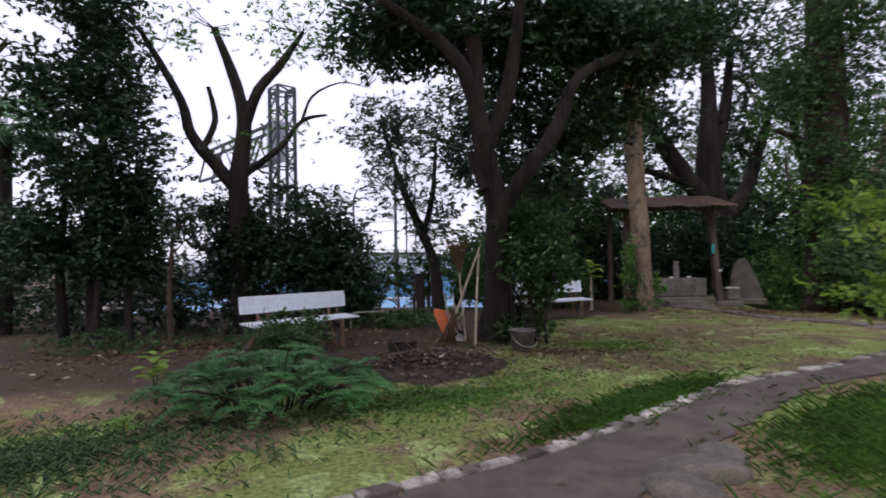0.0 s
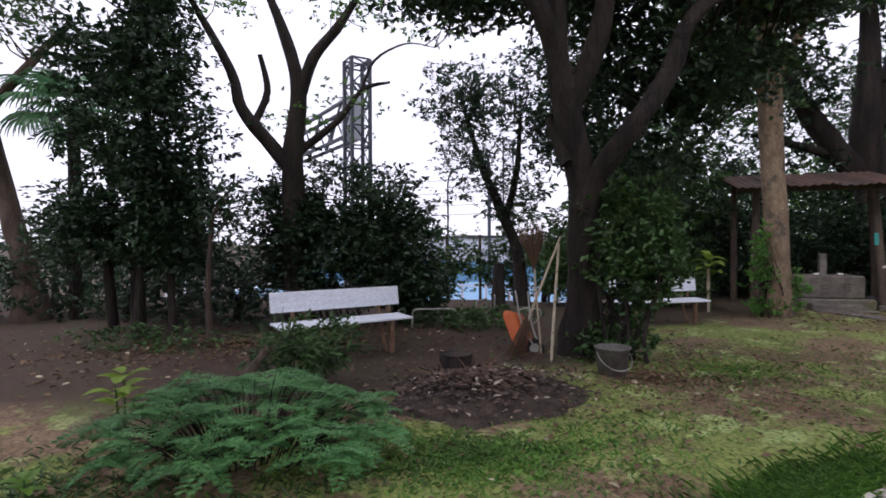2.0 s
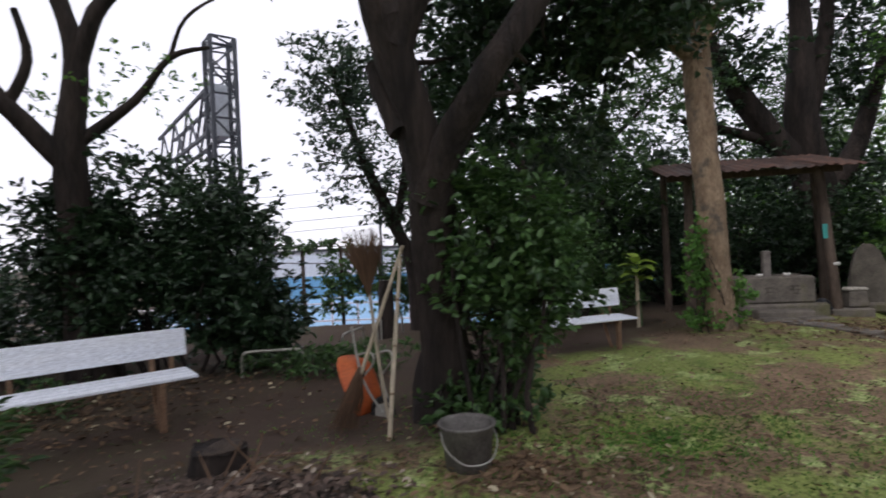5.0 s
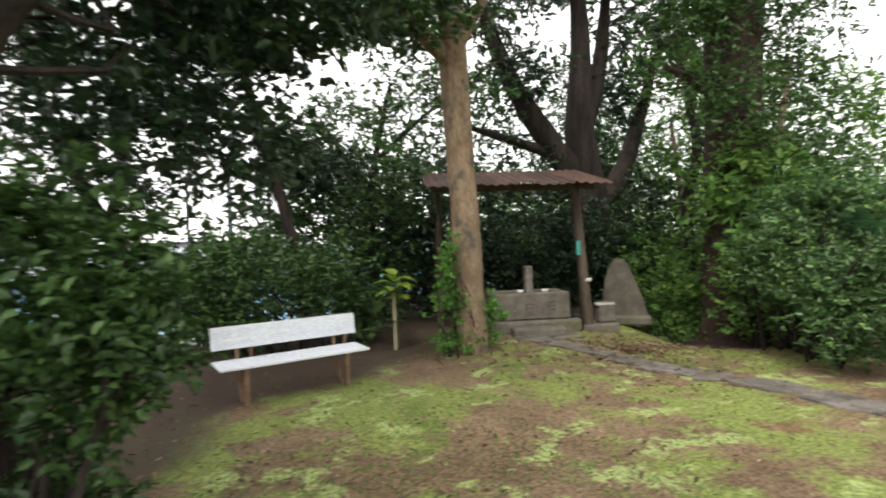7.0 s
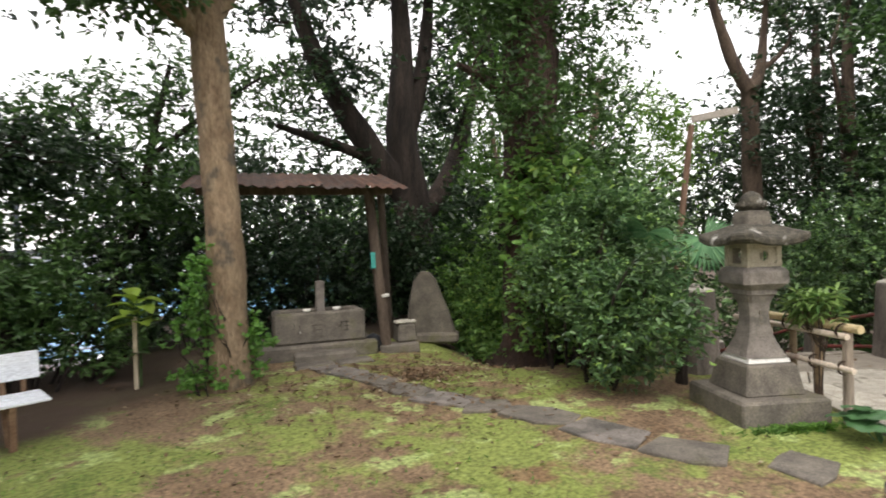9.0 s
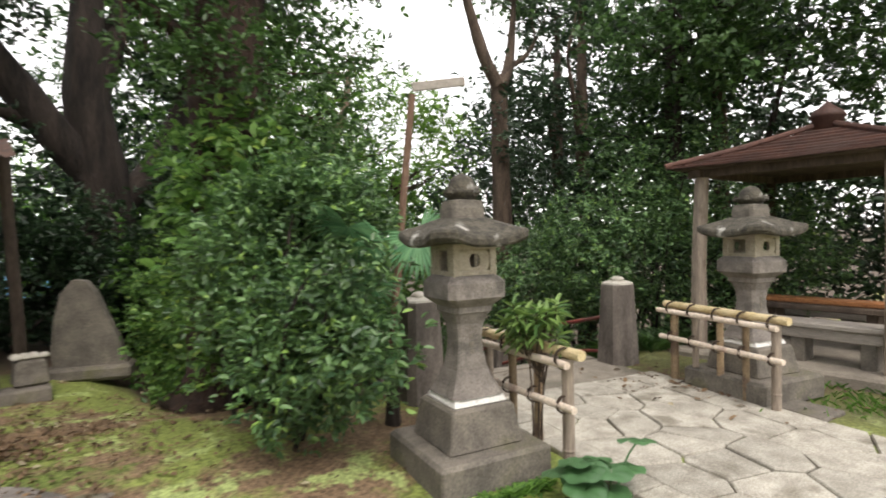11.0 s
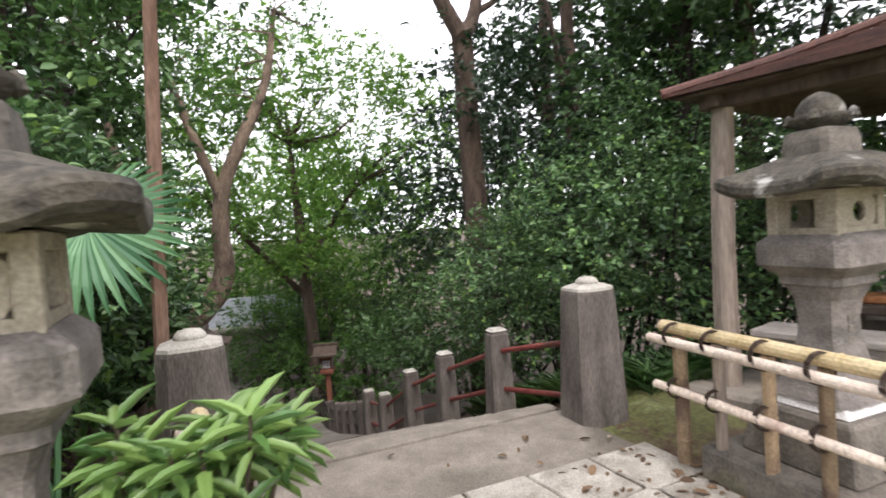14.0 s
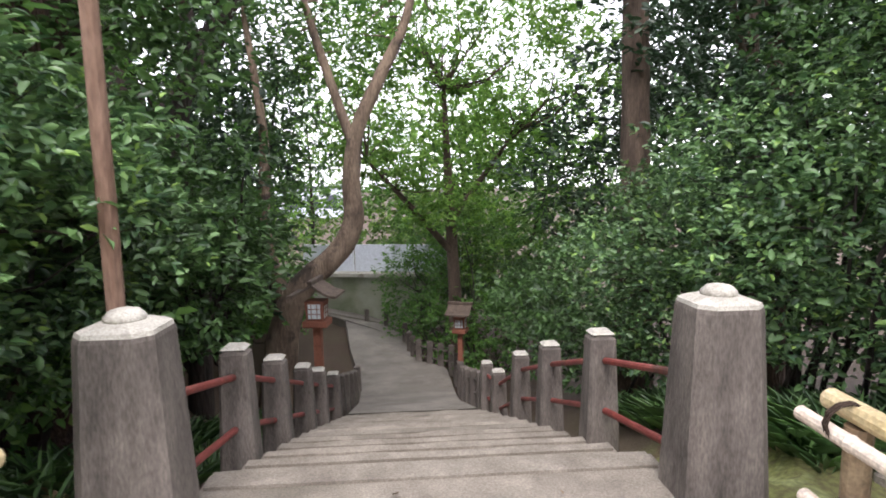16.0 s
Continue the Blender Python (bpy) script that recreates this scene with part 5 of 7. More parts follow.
# ---- shrubs and trees round the lawn ----
shrub("hedge_bush", "mixed green bush behind the second bench", (2.3, 13.6, 0), [(1.7, 13.4, 0.95, 1.0, 0.7, 0.85), (2.9, 14.1, 0.9, 0.9, 0.7, 0.85), (0.9, 13.8, 0.9, 0.8, 0.7, 0.8)], 1900, 12, 0.08, L_MID, 14, 71)
shrub("hedge_bush", "dark bush beside the stele", (10.2, 14.2, 0), [(10.2, 13.9, 1.1, 0.8, 0.8, 1.1), (10.2, 13.2, 0.8, 0.6, 0.7, 0.8), (10.1, 16.6, 1.0, 0.9, 0.9, 1.0)], 1600, 12, 0.09, L_MID, 14, 72)
shrub("hedge_bush", "dark evergreen bush behind the shelter", (6.2, 16.8, 0), [(5.0, 16.6, 1.2, 1.4, 0.9, 1.2), (7.0, 16.9, 1.1, 1.4, 0.9, 1.1), (8.4, 17.0, 1.2, 1.0, 0.9, 1.2), (3.6, 16.2, 1.2, 1.1, 0.9, 1.2)], 2400, 11, 0.11, L_DARK, 18, 73)
dead = thing("dead_trunk", pose(-0.55, 13.0, 0), "short dark dead trunk", "stump")
part("trunk", Geo().tube([(0, 0, -0.1), (0, 0, 0.5), (0.02, 0, 0.95)], [0.15, 0.13, 0.12], 12, 0.25), BARK_DARK, dead)
tree("small_oak", "small leaning oak beyond the old tree", [([(-0.1, 13.8, 0), (-0.2, 13.8, 1.2), (-0.6, 13.7, 2.2), (-1.0, 13.6, 3.2), (-1.4, 13.5, 4.6)], [0.16, 0.13, 0.11, 0.08, 0.03]), ([(-0.45, 13.75, 1.9), (-0.2, 13.6, 2.9), (-0.1, 13.5, 4.2)], [0.09, 0.07, 0.03])],
     [(-0.9, 13.5, 3.2, 1.1, 0.8, 1.0), (-0.3, 13.5, 4.4, 1.1, 0.9, 1.0), (-1.5, 13.5, 4.6, 0.9, 0.8, 0.7), (-0.3, 13.8, 2.3, 0.7, 0.6, 0.6)], 1300, 11, 0.085, BARK_DARK, L_DARK, seed=75, twig=40)
tree("leaning_oak", "slender leaning tree behind the second bench", [([(2.3, 13.9, 0), (2.2, 13.9, 1.2), (1.95, 13.85, 2.4), (1.6, 13.8, 3.8), (1.3, 13.6, 5.4)], [0.12, 0.1, 0.09, 0.08, 0.04]), ([(1.95, 13.85, 2.5), (2.2, 14, 2.9), (2.4, 14.3, 3.2)], [0.05, 0.035, 0.015])],
     [(1.0, 13.4, 4.9, 1.4, 1.0, 0.9), (2.3, 14.4, 2.9, 0.9, 0.7, 0.6), (0.7, 13.6, 3.6, 0.8, 0.7, 0.6)], 1000, 11, 0.1, BARK_DARK, L_DARK, seed=76, twig=30)

tree("backing_tree", "leafy evergreen tree behind the shelter", [([(3.6, 16.9, 0), (3.5, 16.8, 1.6), (3.6, 16.8, 3.2), (4.0, 16.8, 5.0)], [0.13, 0.1, 0.08, 0.04]), ([(3.55, 16.8, 2.4), (3.0, 16.7, 3.4), (2.5, 16.6, 4.2)], [0.06, 0.05, 0.02]), ([(3.7, 16.8, 3.4), (4.8, 17, 4.4), (5.6, 17, 5.0)], [0.06, 0.045, 0.02])],
     [(2.6, 16.6, 3.9, 1.0, 0.8, 0.8), (4.0, 16.6, 4.5, 1.1, 0.8, 0.8), (3.4, 16.6, 2.9, 1.0, 0.8, 0.7), (5.6, 17.0, 5.0, 1.1, 0.8, 0.8)], 1000, 11, 0.1, BARK_DARK, L_MID, seed=78, twig=40)

# low woods behind the lawn, beyond the pool and about the pavilion: what nobody could count
def woods(name, label, blobs, clumps, per, size, material, seed, trunks=(), spread=0.3):
    t = thing(name, pose(0, 0, 0), label, "woods", kind="stuff")
    rng = np.random.default_rng(seed)
    part("foliage", crown_mesh("foliage", blobs, clumps, per, size, material, rng, spread, 0.45, 0.45), None, t)
    g = Geo()
    for b in blobs[::2]:
        x, y = b[0] + rng.normal() * 0.4, b[1] + rng.normal() * 0.4
        z0 = gz(x, y)
        g.tube([(x, y, z0 - 0.3), (x + rng.normal() * 0.2, y, (z0 + b[2]) / 2), (b[0], b[1], b[2])], [0.09, 0.07, 0.02], 6, 0.2, False, 2)
    tagged(part("stem_work", g, BARK_DARK, t), kind="stuff")
    return t


woods("thicket", "dense dark evergreen thicket behind the lawn", [(4.0, 17.6, 2.2, 1.8, 1, 1.6), (6.4, 18.3, 3.0, 1.8, 1, 1.6), (2.2, 17.2, 1.6, 1.5, 1, 1.5), (10.3, 17.4, 1.6, 1.2, 1.2, 1.9), (10.2, 20.4, 2.5, 1.6, 1.3, 2.4), (8.2, 20, 1.6, 2.2, 1.2, 1.8), (5.0, 20, 2.4, 2.2, 1.2, 2.2), (6.0, 17.4, 0.6, 2.2, 0.8, 0.8), (9.6, 17.0, 0.7, 1.5, 0.8, 0.9)], 2300, 11, 0.16, L_DARK, 81)
woods("thicket", "shaded shrubs at the garden's edge", [(-8.0, 10.8, 0.7, 1.5, 0.8, 0.8), (-6.6, 11.4, 0.8, 1.4, 0.8, 0.9), (-10.2, 9.8, 0.8, 1.6, 1.0, 1.0), (-4.9, 11.6, 0.5, 1.3, 0.6, 0.6), (-12.5, 8, 1.2, 2, 1.5, 1.4), (-7.2, 10.6, 0.4, 1.6, 0.6, 0.6), (-5.2, 10.6, 0.5, 1.2, 0.6, 0.6), (-3.6, 11.4, 0.6, 1.0, 0.6, 0.7), (-9.5, 12.5, 1.2, 2.2, 1, 1.3), (-14, 13, 1.5, 2.5, 1, 1.6), (-6.6, 13.0, 1.0, 1.6, 0.8, 1.1)], 2600, 11, 0.12, L_DARK, 82)


# ---- hedge, pool, tower and what lies beyond ----
hedge = thing("hedge", pose(-1.0, 16.2, -0.6), "creeper-covered wire fence at the edge of the hilltop", "hedge")
for i in range(7):
    part("fence_post", Geo().box(-3.0 + i * 0.9, 0, 0.9, 0.07, 0.07, 2.6), OLD_WOOD, hedge)
for z in (1.2, 1.75, 2.15):
    part("fence_wire", Geo().tube([(-3.0, 0, z + 0.15), (0, 0, z), (2.4, 0, z - 0.05)], 0.012, 5, 0, False), OLD_WOOD, hedge)
part("creeper", crown_mesh("creeper", [(-1.3 + 0.5 * i, -0.1, 1.35, 0.4, 0.22, 0.85) for i in range(8)] + [(-3.0 + 0.45 * i, 0, 2.25, 0.35, 0.16, 0.13) for i in range(5)], 1000, 9, 0.1, L_MID, np.random.default_rng(91), 0.1, 0.6, 0.5), None, hedge)
pool = thing("swimming_pool", pose(-4, 33, -2.25), "blue outdoor swimming pool below the hill", "pool")
part("basin_edge", Geo().box(0, 0, 0.35, 30, 16, 0.7), FAR_WHITE, pool)
part("water", Geo().box(0, 0, 0.72, 28, 14, 0.06), POOL, pool)
part("deck", Geo().box(0, -10.2, 0.2, 30, 4, 0.4), FAR_RED, pool)
part("wall_band", Geo().box(0, 9.5, 1.2, 34, 0.4, 1.9), POOL, pool)
part("wall_band", Geo().box(0, 12.5, 2.0, 34, 0.4, 3.4), FAR_WHITE, pool)
fence = thing("pool_fence", pose(-4, 24.4, -2.2), "white steel pool fence", "fence")
for i in range(31):
    part("post", Geo().box(-15 + i, 0, 0.9, 0.07, 0.07, 1.9), FAR_WHITE, fence)
for z in (0.4, 1.1, 1.75):
    part("rail", Geo().box(0, 0, z, 30, 0.05, 0.06), FAR_WHITE, fence)


def lattice(parent, x, y, w, z0, z1, step, r=0.05):
    for a, b in ((-w, -w), (w, -w), (w, w), (-w, w)):
        part("leg", Geo().box(x + a, y + b, (z0 + z1) / 2, r * 2, r * 2, z1 - z0), TOWER, parent)
    z, k = z0, 0
    while z < z1 - 0.1:
        zt = min(z + step, z1)
        for a, b, c, d in ((-w, -w, w, -w), (w, -w, w, w), (w, w, -w, w), (-w, w, -w, -w)):
            p, q = ((a, b), (c, d)) if k % 2 else ((c, d), (a, b))
            part("brace", Geo().tube([(x + p[0], y + p[1], z), (x + q[0], y + q[1], zt)], r * 0.6, 4, 0, False, 1), TOWER, parent)
            part("strut", Geo().box(x + (a + c) / 2, y + (b + d) / 2, zt, max(abs(a - c), r), max(abs(b - d), r), r), TOWER, parent)
        z, k = zt, k + 1


tower = thing("railway_gantry", pose(-4.4, 15.3, -1.0, 0, 0, -48), "grey lattice steel railway mast carrying a cross beam", "mast")
lattice(tower, 0, 0, 0.25, -0.3, 7.15, 0.52, 0.042)
part("plate", Geo().box(-0.42, 0, 5.7, 0.4, 0.4, 1.15), FAR_WHITE, tower, "pale riveted plate")
for y in (-0.22, 0.22):
    for z in (5.2, 6.15):
        part("chord", Geo().box(-3.2, y, z, 5.8, 0.08, 0.09), TOWER, tower)
    for i in range(7):
        part("web", Geo().tube([(-0.6 - i * 0.8, y, 5.2 if i % 2 else 6.15), (-1.4 - i * 0.8, y, 6.15 if i % 2 else 5.2)], 0.035, 4, 0, False, 1), TOWER, tower)
street = thing("street_lamp", pose(-6.7, 42.1, -2.3), "tall grey street lamp with a curved arm", "street lamp")
part("pole", Geo().tube([(0, 0, 0), (0, 0, 6), (0.05, 0, 8.4), (0.6, 0, 9.1), (2.0, 0, 9.3)], [0.09, 0.08, 0.07, 0.06, 0.05], 8), TOWER, street)
part("lamp_head", Geo().box(2.2, 0, 9.25, 0.7, 0.2, 0.12), FAR_WHITE, street)
mast = thing("far_mast", pose(-3.2, 58, -2.3), "distant red and white lattice mast", "mast")
lattice(mast, 0, 0, 0.5, 0, 14, 2.0)


def far_block(name, label, x, y, w, d, h, storeys, bays):
    b = thing(name, pose(x, y, -2.4), label, "building")
    part("wall", Geo().box(0, 0, h / 2, w, d, h), FAR_WHITE, b)
    part("roof", Geo().box(0, 0, h + 0.15, w + 0.5, d + 0.5, 0.3), TOWER, b)
    for s in range(storeys):
        for i in range(bays):
            part("window", Geo().box(-w / 2 + (i + 0.5) * w / bays, -d / 2, (s + 0.55) * h / storeys, w / bays * 0.6, 0.08, h / storeys * 0.45), TOWER, b)


far_block("apartment_building", "pale low building beyond the pool", -14, 70, 26, 10, 4.2, 1, 10)
far_block("apartment_building", "pale distant building row", 16, 85, 30, 10, 4.0, 1, 12)
lines = thing("power_line", pose(0, 0, 0), "overhead lines on steel poles along the railway", "power line")
for x, y in ((-44, 34), (-3, 36)):
    part("pole", Geo().tube([(x, y, -2.6), (x, y, 6.4)], [0.14, 0.1], 8, 0, True, 1), TOWER, lines)
for z in (2.6, 3.2, 4.0, 4.8):
    part("wire", Geo().tube([(-44, 34, z + 0.8), (-22, 35, z), (-3, 36, z + 0.6)], 0.018, 4, 0, False, 4), TOWER, lines)


# ---- stone lanterns ----
def stone_lantern(m, label):
    t = thing("stone_lantern", m, label, "lantern", "pair of stone lanterns")
    part("base_slab", Geo().box(0, 0, 0.1, 0.92, 0.92, 0.24, None, 0.025), STONE_DARK, t)
    part("plinth", Geo().box(0, 0, 0.35, 0.62, 0.62, 0.28, None, 0.02, 0.86), STONE_DARK, t)
    part("joint", Geo().box(0, 0, 0.515, 0.45, 0.45, 0.055, None, 0.01, 0.92), CHALK, t, "whitish mortar joint")
    shaft = [(0.22, 0.54), (0.18, 0.61), (0.135, 0.71), (0.108, 0.84), (0.104, 0.93), (0.116, 1.02), (0.148, 1.09), (0.165, 1.1), (0.165, 1.14)]
    part("shaft", Geo().lathe(shaft, 32, None, 0.74), STONE, t)
    for i in range(4):
        part("inscription", Geo().box(0.0, -0.11, 0.99 - i * 0.055, 0.035, 0.006, 0.035, None, 0.001), STONE_DARK, t)
    part("platform", Geo().lathe([(0.17, 1.14), (0.235, 1.19), (0.245, 1.2), (0.245, 1.3), (0.237, 1.312), (0.21, 1.335), (0.19, 1.35)], 32, None, 0.74), STONE, t)
    # fire box: four corner posts and panels with openings
    for a in range(4):
        q = pose(0, 0, 0, 0, 0, 90 * a)
        part("corner_post", Geo().box(0.155, 0.155, 1.445, 0.06, 0.06, 0.23, q, 0.006), STONE_PALE, t)
        part("sill_rail", Geo().box(0, -0.16, 1.355, 0.26, 0.045, 0.05, q, 0.004), STONE_PALE, t)
        part("head_rail", Geo().box(0, -0.16, 1.54, 0.26, 0.045, 0.045, q, 0.004), STONE_PALE, t)
        if a % 2 == 0:
            g = Geo()
            n = 20
            vs, fs = [], []
            for y in (-0.172, -0.148):
                for r in (0, 1):
                    for k in range(n):
                        an = 2 * math.pi * k / n
                        c, s = math.cos(an), math.sin(an)
                        f = 0.048 if r == 0 else 1.0 / max(abs(c) / 0.125, abs(s) / 0.072)
                        vs.append(q @ Vector((f * c, y, 1.448 + f * s)))
            for k in range(n):
                j = (k + 1) % n
                fs += [(k, j, n + j, n + k), (2 * n + j, 2 * n + k, 3 * n + k, 3 * n + j), (j, k, 2 * n + k, 2 * n + j)]
            part("panel", g.add(vs, fs), STONE_PALE, t)
        else:
            for x in (-0.1, 0.1):
                part("jamb", Geo().box(x, -0.16, 1.448, 0.06, 0.03, 0.14, q, 0.004), STONE_PALE, t)
    # roof: hollow-curved, with lifted corners
    n, R = 48, 0.415
    prof = [(0.3, 0.15), (0.42, 0.135), (0.58, 0.105), (0.74, 0.072), (0.88, 0.043), (0.97, 0.022), (1.0, 0.0), (0.995, -0.035), (0.95, -0.05), (0.6, -0.035), (0.42, -0.025)]
    vs, fs = [], []
    for r, z in prof:
        for k in range(n):
            a = 2 * math.pi * (k + 0.5) / n
            c, s = math.cos(a), math.sin(a)
            f = 1 / max(abs(c), abs(s), 0.82)
            corner = max(0, f - 1) / 0.22
            vs.append((r * R * f * c, r * R * f * s, 1.59 + z + 0.05 * corner ** 1.5 * r ** 3))
    for i in range(len(prof) - 1):
        fs += [(i * n + k, (i + 1) * n + k, (i + 1) * n + (k + 1) % n, i * n + (k + 1) % n) for k in range(n)]
    fs += [tuple(range(n)), tuple(range(len(prof) * n - 1, (len(prof) - 1) * n - 1, -1))]
    part("roof", Geo().add(vs, fs), STONE_MOSS, t, "dark stone roof with white lichen")
    part("lotus_ring", Geo().lathe([(0.142, 1.73), (0.138, 1.8), (0.125, 1.85), (0.08, 1.862)], 28, None, 0.8), STONE_DARK, t)
    jewel = part("jewel", Geo().lathe([(0.07, 1.855), (0.105, 1.865), (0.138, 1.9), (0.145, 1.92), (0.112, 1.922), (0.112, 1.94), (0.104, 1.97), (0.08, 2.005), (0.045, 2.028), (0.008, 2.042)], 24), STONE_MOSS, t, smooth=True)
    for i in range(4):
        an = i * math.pi / 2 + 0.4
        part("petal", Geo().lathe([(0.01, 0), (0.03, 0.015), (0.02, 0.05), (0.004, 0.065)], 8, pose(0.14 * math.cos(an), 0.14 * math.sin(an), 1.885)), STONE_MOSS, jewel)
    return t


stone_lantern(pose(9.01, 9.14, 0, 0, 0, -18) @ Matrix.Diagonal((0.9, 0.9, 1, 1)), "weathered grey stone lantern on a square base beside the shrub")
stone_lantern(pose(12.18, 8.18, 0, 0, 0, -22) @ Matrix.Diagonal((0.95, 0.95, 0.995, 1)), "weathered stone lantern with a mossy roof by the pavilion")


# ---- bamboo fences ----
def cane(parent, p0, p1, r, material, name="cane", nodes=5, seed=0):
    a, b = Vector(p0), Vector(p1)
    pts, rad = [], []
    L = (b - a).length
    for i in range(nodes + 1):
        t = i / nodes
        p = a.lerp(b, t)
        d = (b - a).normalized() * 0.012
        for off, k in ((-1, 1.0), (0, 1.13), (1, 1.0)):
            if (i == 0 and off < 1) or (i == nodes and off > -1):
                continue
            pts.append(p + d * off)
            rad.append(r * k)
    pts = [a] + pts + [b]
    rad = [r] + rad + [r]
    return part(name, Geo().tube(pts, rad, 12, 0.0, True, 1), material, parent, smooth=False)


def knot(parent, p, r, axis):
    """Dark rope wound round a joint, with loose ends."""
    g = Geo()
    x = Vector(axis).normalized()
    y = x.cross(Vector((0, 0, 1))).normalized()
    z = x.cross(y)
    for k in range(3):
        c = Vector(p) + x * (k - 1) * 0.011
        g.tube([c + (y * math.cos(a) + z * math.sin(a)) * r for a in np.linspace(0, 2 * math.pi, 13)], 0.0045, 5, 0, False, 1)
    e = Vector(p) - z * r
    g.tube([e, e + Vector((0.02, 0.01, -0.06)), e + Vector((0.03, 0.0, -0.14))], 0.003, 4, 0, False)
    return part("rope_tie", g, ROPE, parent)


def bamboo_fence(m, label, L, posts):
    """Along local y from 0 to L; the canes lie on the side x > 0."""
    f = thing("bamboo_fence", m, label, "fence", "bamboo fences beside the paving")
    cane(f, (0.0, -0.1, 0.8), (0.0, L + 0.06, 0.8), 0.037, BAMBOO, "top_cane", 4)
    cane(f, (-0.07, -0.04, 0.735), (-0.07, L + 0.1, 0.735), 0.026, BAMBOO_PALE, "rail_cane", 6)
    cane(f, (-0.07, -0.1, 0.46), (-0.07, L + 0.06, 0.46), 0.025, BAMBOO_PALE, "rail_cane", 6)
    for i, y in enumerate(posts):
        r = 0.04 if i in (0, len(posts) - 1) else 0.031
        cane(f, (-0.0, y, -0.15), (0.0, y, 0.76), r, BAMBOO_POST if i % 3 else LOG, "post", 3)
        knot(f, (-0.03, y, 0.765), 0.072, (0.15, 1, 0))
        knot(f, (-0.035, y, 0.46), 0.058, (0.15, 1, 0))
    return f


bamboo_fence(pose(9.33, 8.5, 0.03, 0, 0, -15.5), "low bamboo rail fence bound with dark rope beside the lantern", 1.24, [0.03, 0.33, 0.62, 0.92, 1.2])
bamboo_fence(pose(11.57, 7.81, 0.02, 0, 0, -24.6), "low bamboo rail fence bound with dark rope before the pavilion", 1.25, [0.02, 0.32, 0.6, 0.9, 1.18])


# ---- stair posts, rails and shrine lamps ----
def gate_post(m, label):
    p = thing("gate_post", m, label, "post", "concrete posts at the stair head")
    vs, fs = [], []
    prof = [(0.215, 0.075, -0.2), (0.205, 0.07, 0.1), (0.165, 0.06, 0.98), (0.16, 0.06, 1.0)]
    for h, c, z in prof:
        vs += [(h, -h + c, z), (h, h - c, z), (h - c, h, z), (-h + c, h, z), (-h, h - c, z), (-h, -h + c, z), (-h + c, -h, z), (h - c, -h, z)]
    for r in range(3):
        fs += [(r * 8 + k, r * 8 + (k + 1) % 8, r * 8 + 8 + (k + 1) % 8, r * 8 + 8 + k) for k in range(8)]
    fs += [tuple(range(24, 32))]
    part("shaft", Geo().add(vs, fs), CONCRETE, p)
    vs, fs = [], []
    for h, c, z in ((0.16, 0.06, 1.0), (0.155, 0.058, 1.02), (0.09, 0.04, 1.045), (0.05, 0.02, 1.05)):
        vs += [(h, -h + c, z), (h, h - c, z), (h - c, h, z), (-h + c, h, z), (-h, h - c, z), (-h, -h + c, z), (-h + c, -h, z), (h - c, -h, z)]
    for r in range(3):
        fs += [(r * 8 + k, r * 8 + (k + 1) % 8, r * 8 + 8 + (k + 1) % 8, r * 8 + 8 + k) for k in range(8)]
    fs += [tuple(range(24, 32)), tuple(range(7, -1, -1))]
    part("cap", Geo().add(vs, fs), CONCRETE_CAP, p, "pale worn cap")
    part("dome", Geo().lathe([(0.085, 1.04), (0.082, 1.065), (0.06, 1.09), (0.03, 1.098), (0.001, 1.1)], 18), CONCRETE_CAP, p, smooth=True)
    return p


gate_post(pose(*on_axis(0.14, 1.38), 0, 0, STAIR_YAW) @ Matrix.Diagonal((1, 1, 0.965, 1)), "tall tapered concrete post with a domed cap at the stair head")
gate_post(pose(*on_axis(0.0, -1.3), 0, 0, STAIR_YAW) @ Matrix.Diagonal((1, 1, 0.965, 1)), "tall tapered concrete post with a domed cap and pale crust")


def rail_post(s, l, h):
    x, y, _ = on_axis(s, l)
    z = float(stair_z(np.array(s)))
    p = thing("rail_post", pose(x, y, z, 0, 0, STAIR_YAW), "square tapered concrete railing post beside the stairs", "post", "railing posts")
    g = Geo().box(0, 0, h / 2 - 0.15, 0.26, 0.24, h + 0.3, None, 0.03, 0.72)
    part("shaft", g, CONCRETE, p)
    part("top", Geo().box(0, 0, h + 0.012, 0.17, 0.155, 0.03, None, 0.012, 0.8), CONCRETE_CAP, p)
    return (x, y, z + h)


RIGHT = [(1.43, 1.27, 0.8), (2.75, 1.25, 0.82), (3.98, 1.22, 0.8), (5.12, 1.14, 0.62), (6.0, 1.1, 0.78)]
LEFT = [(1.4, -1.3, 0.78), (2.4, -1.29, 0.76), (3.75, -1.32, 0.74), (4.6, -1.3, 0.72), (5.9, -1.3, 0.7)]
for side, l0 in ((RIGHT, 1.38), (LEFT, -1.3)):
    prev = Vector(on_axis(0.1, l0, 0.95))
    for s, l, h in side:
        top = Vector(rail_post(s, l, h))
        for dz in (0.2, 0.56):
            a, b = Vector(prev), Vector(top)
            hi = 0.35 if prev.z > 0.5 else dz
            a.z -= hi if dz == 0.2 else (0.8 if prev.z > 0.5 else dz)
            b.z -= dz
            pipe = solo("rail_pipe", Geo().tube([a, b], 0.024, 10, 0, True, 1), RED_PIPE, "red-brown painted steel handrail pipe between posts", "handrail", "", "handrail pipes")
        prev = top


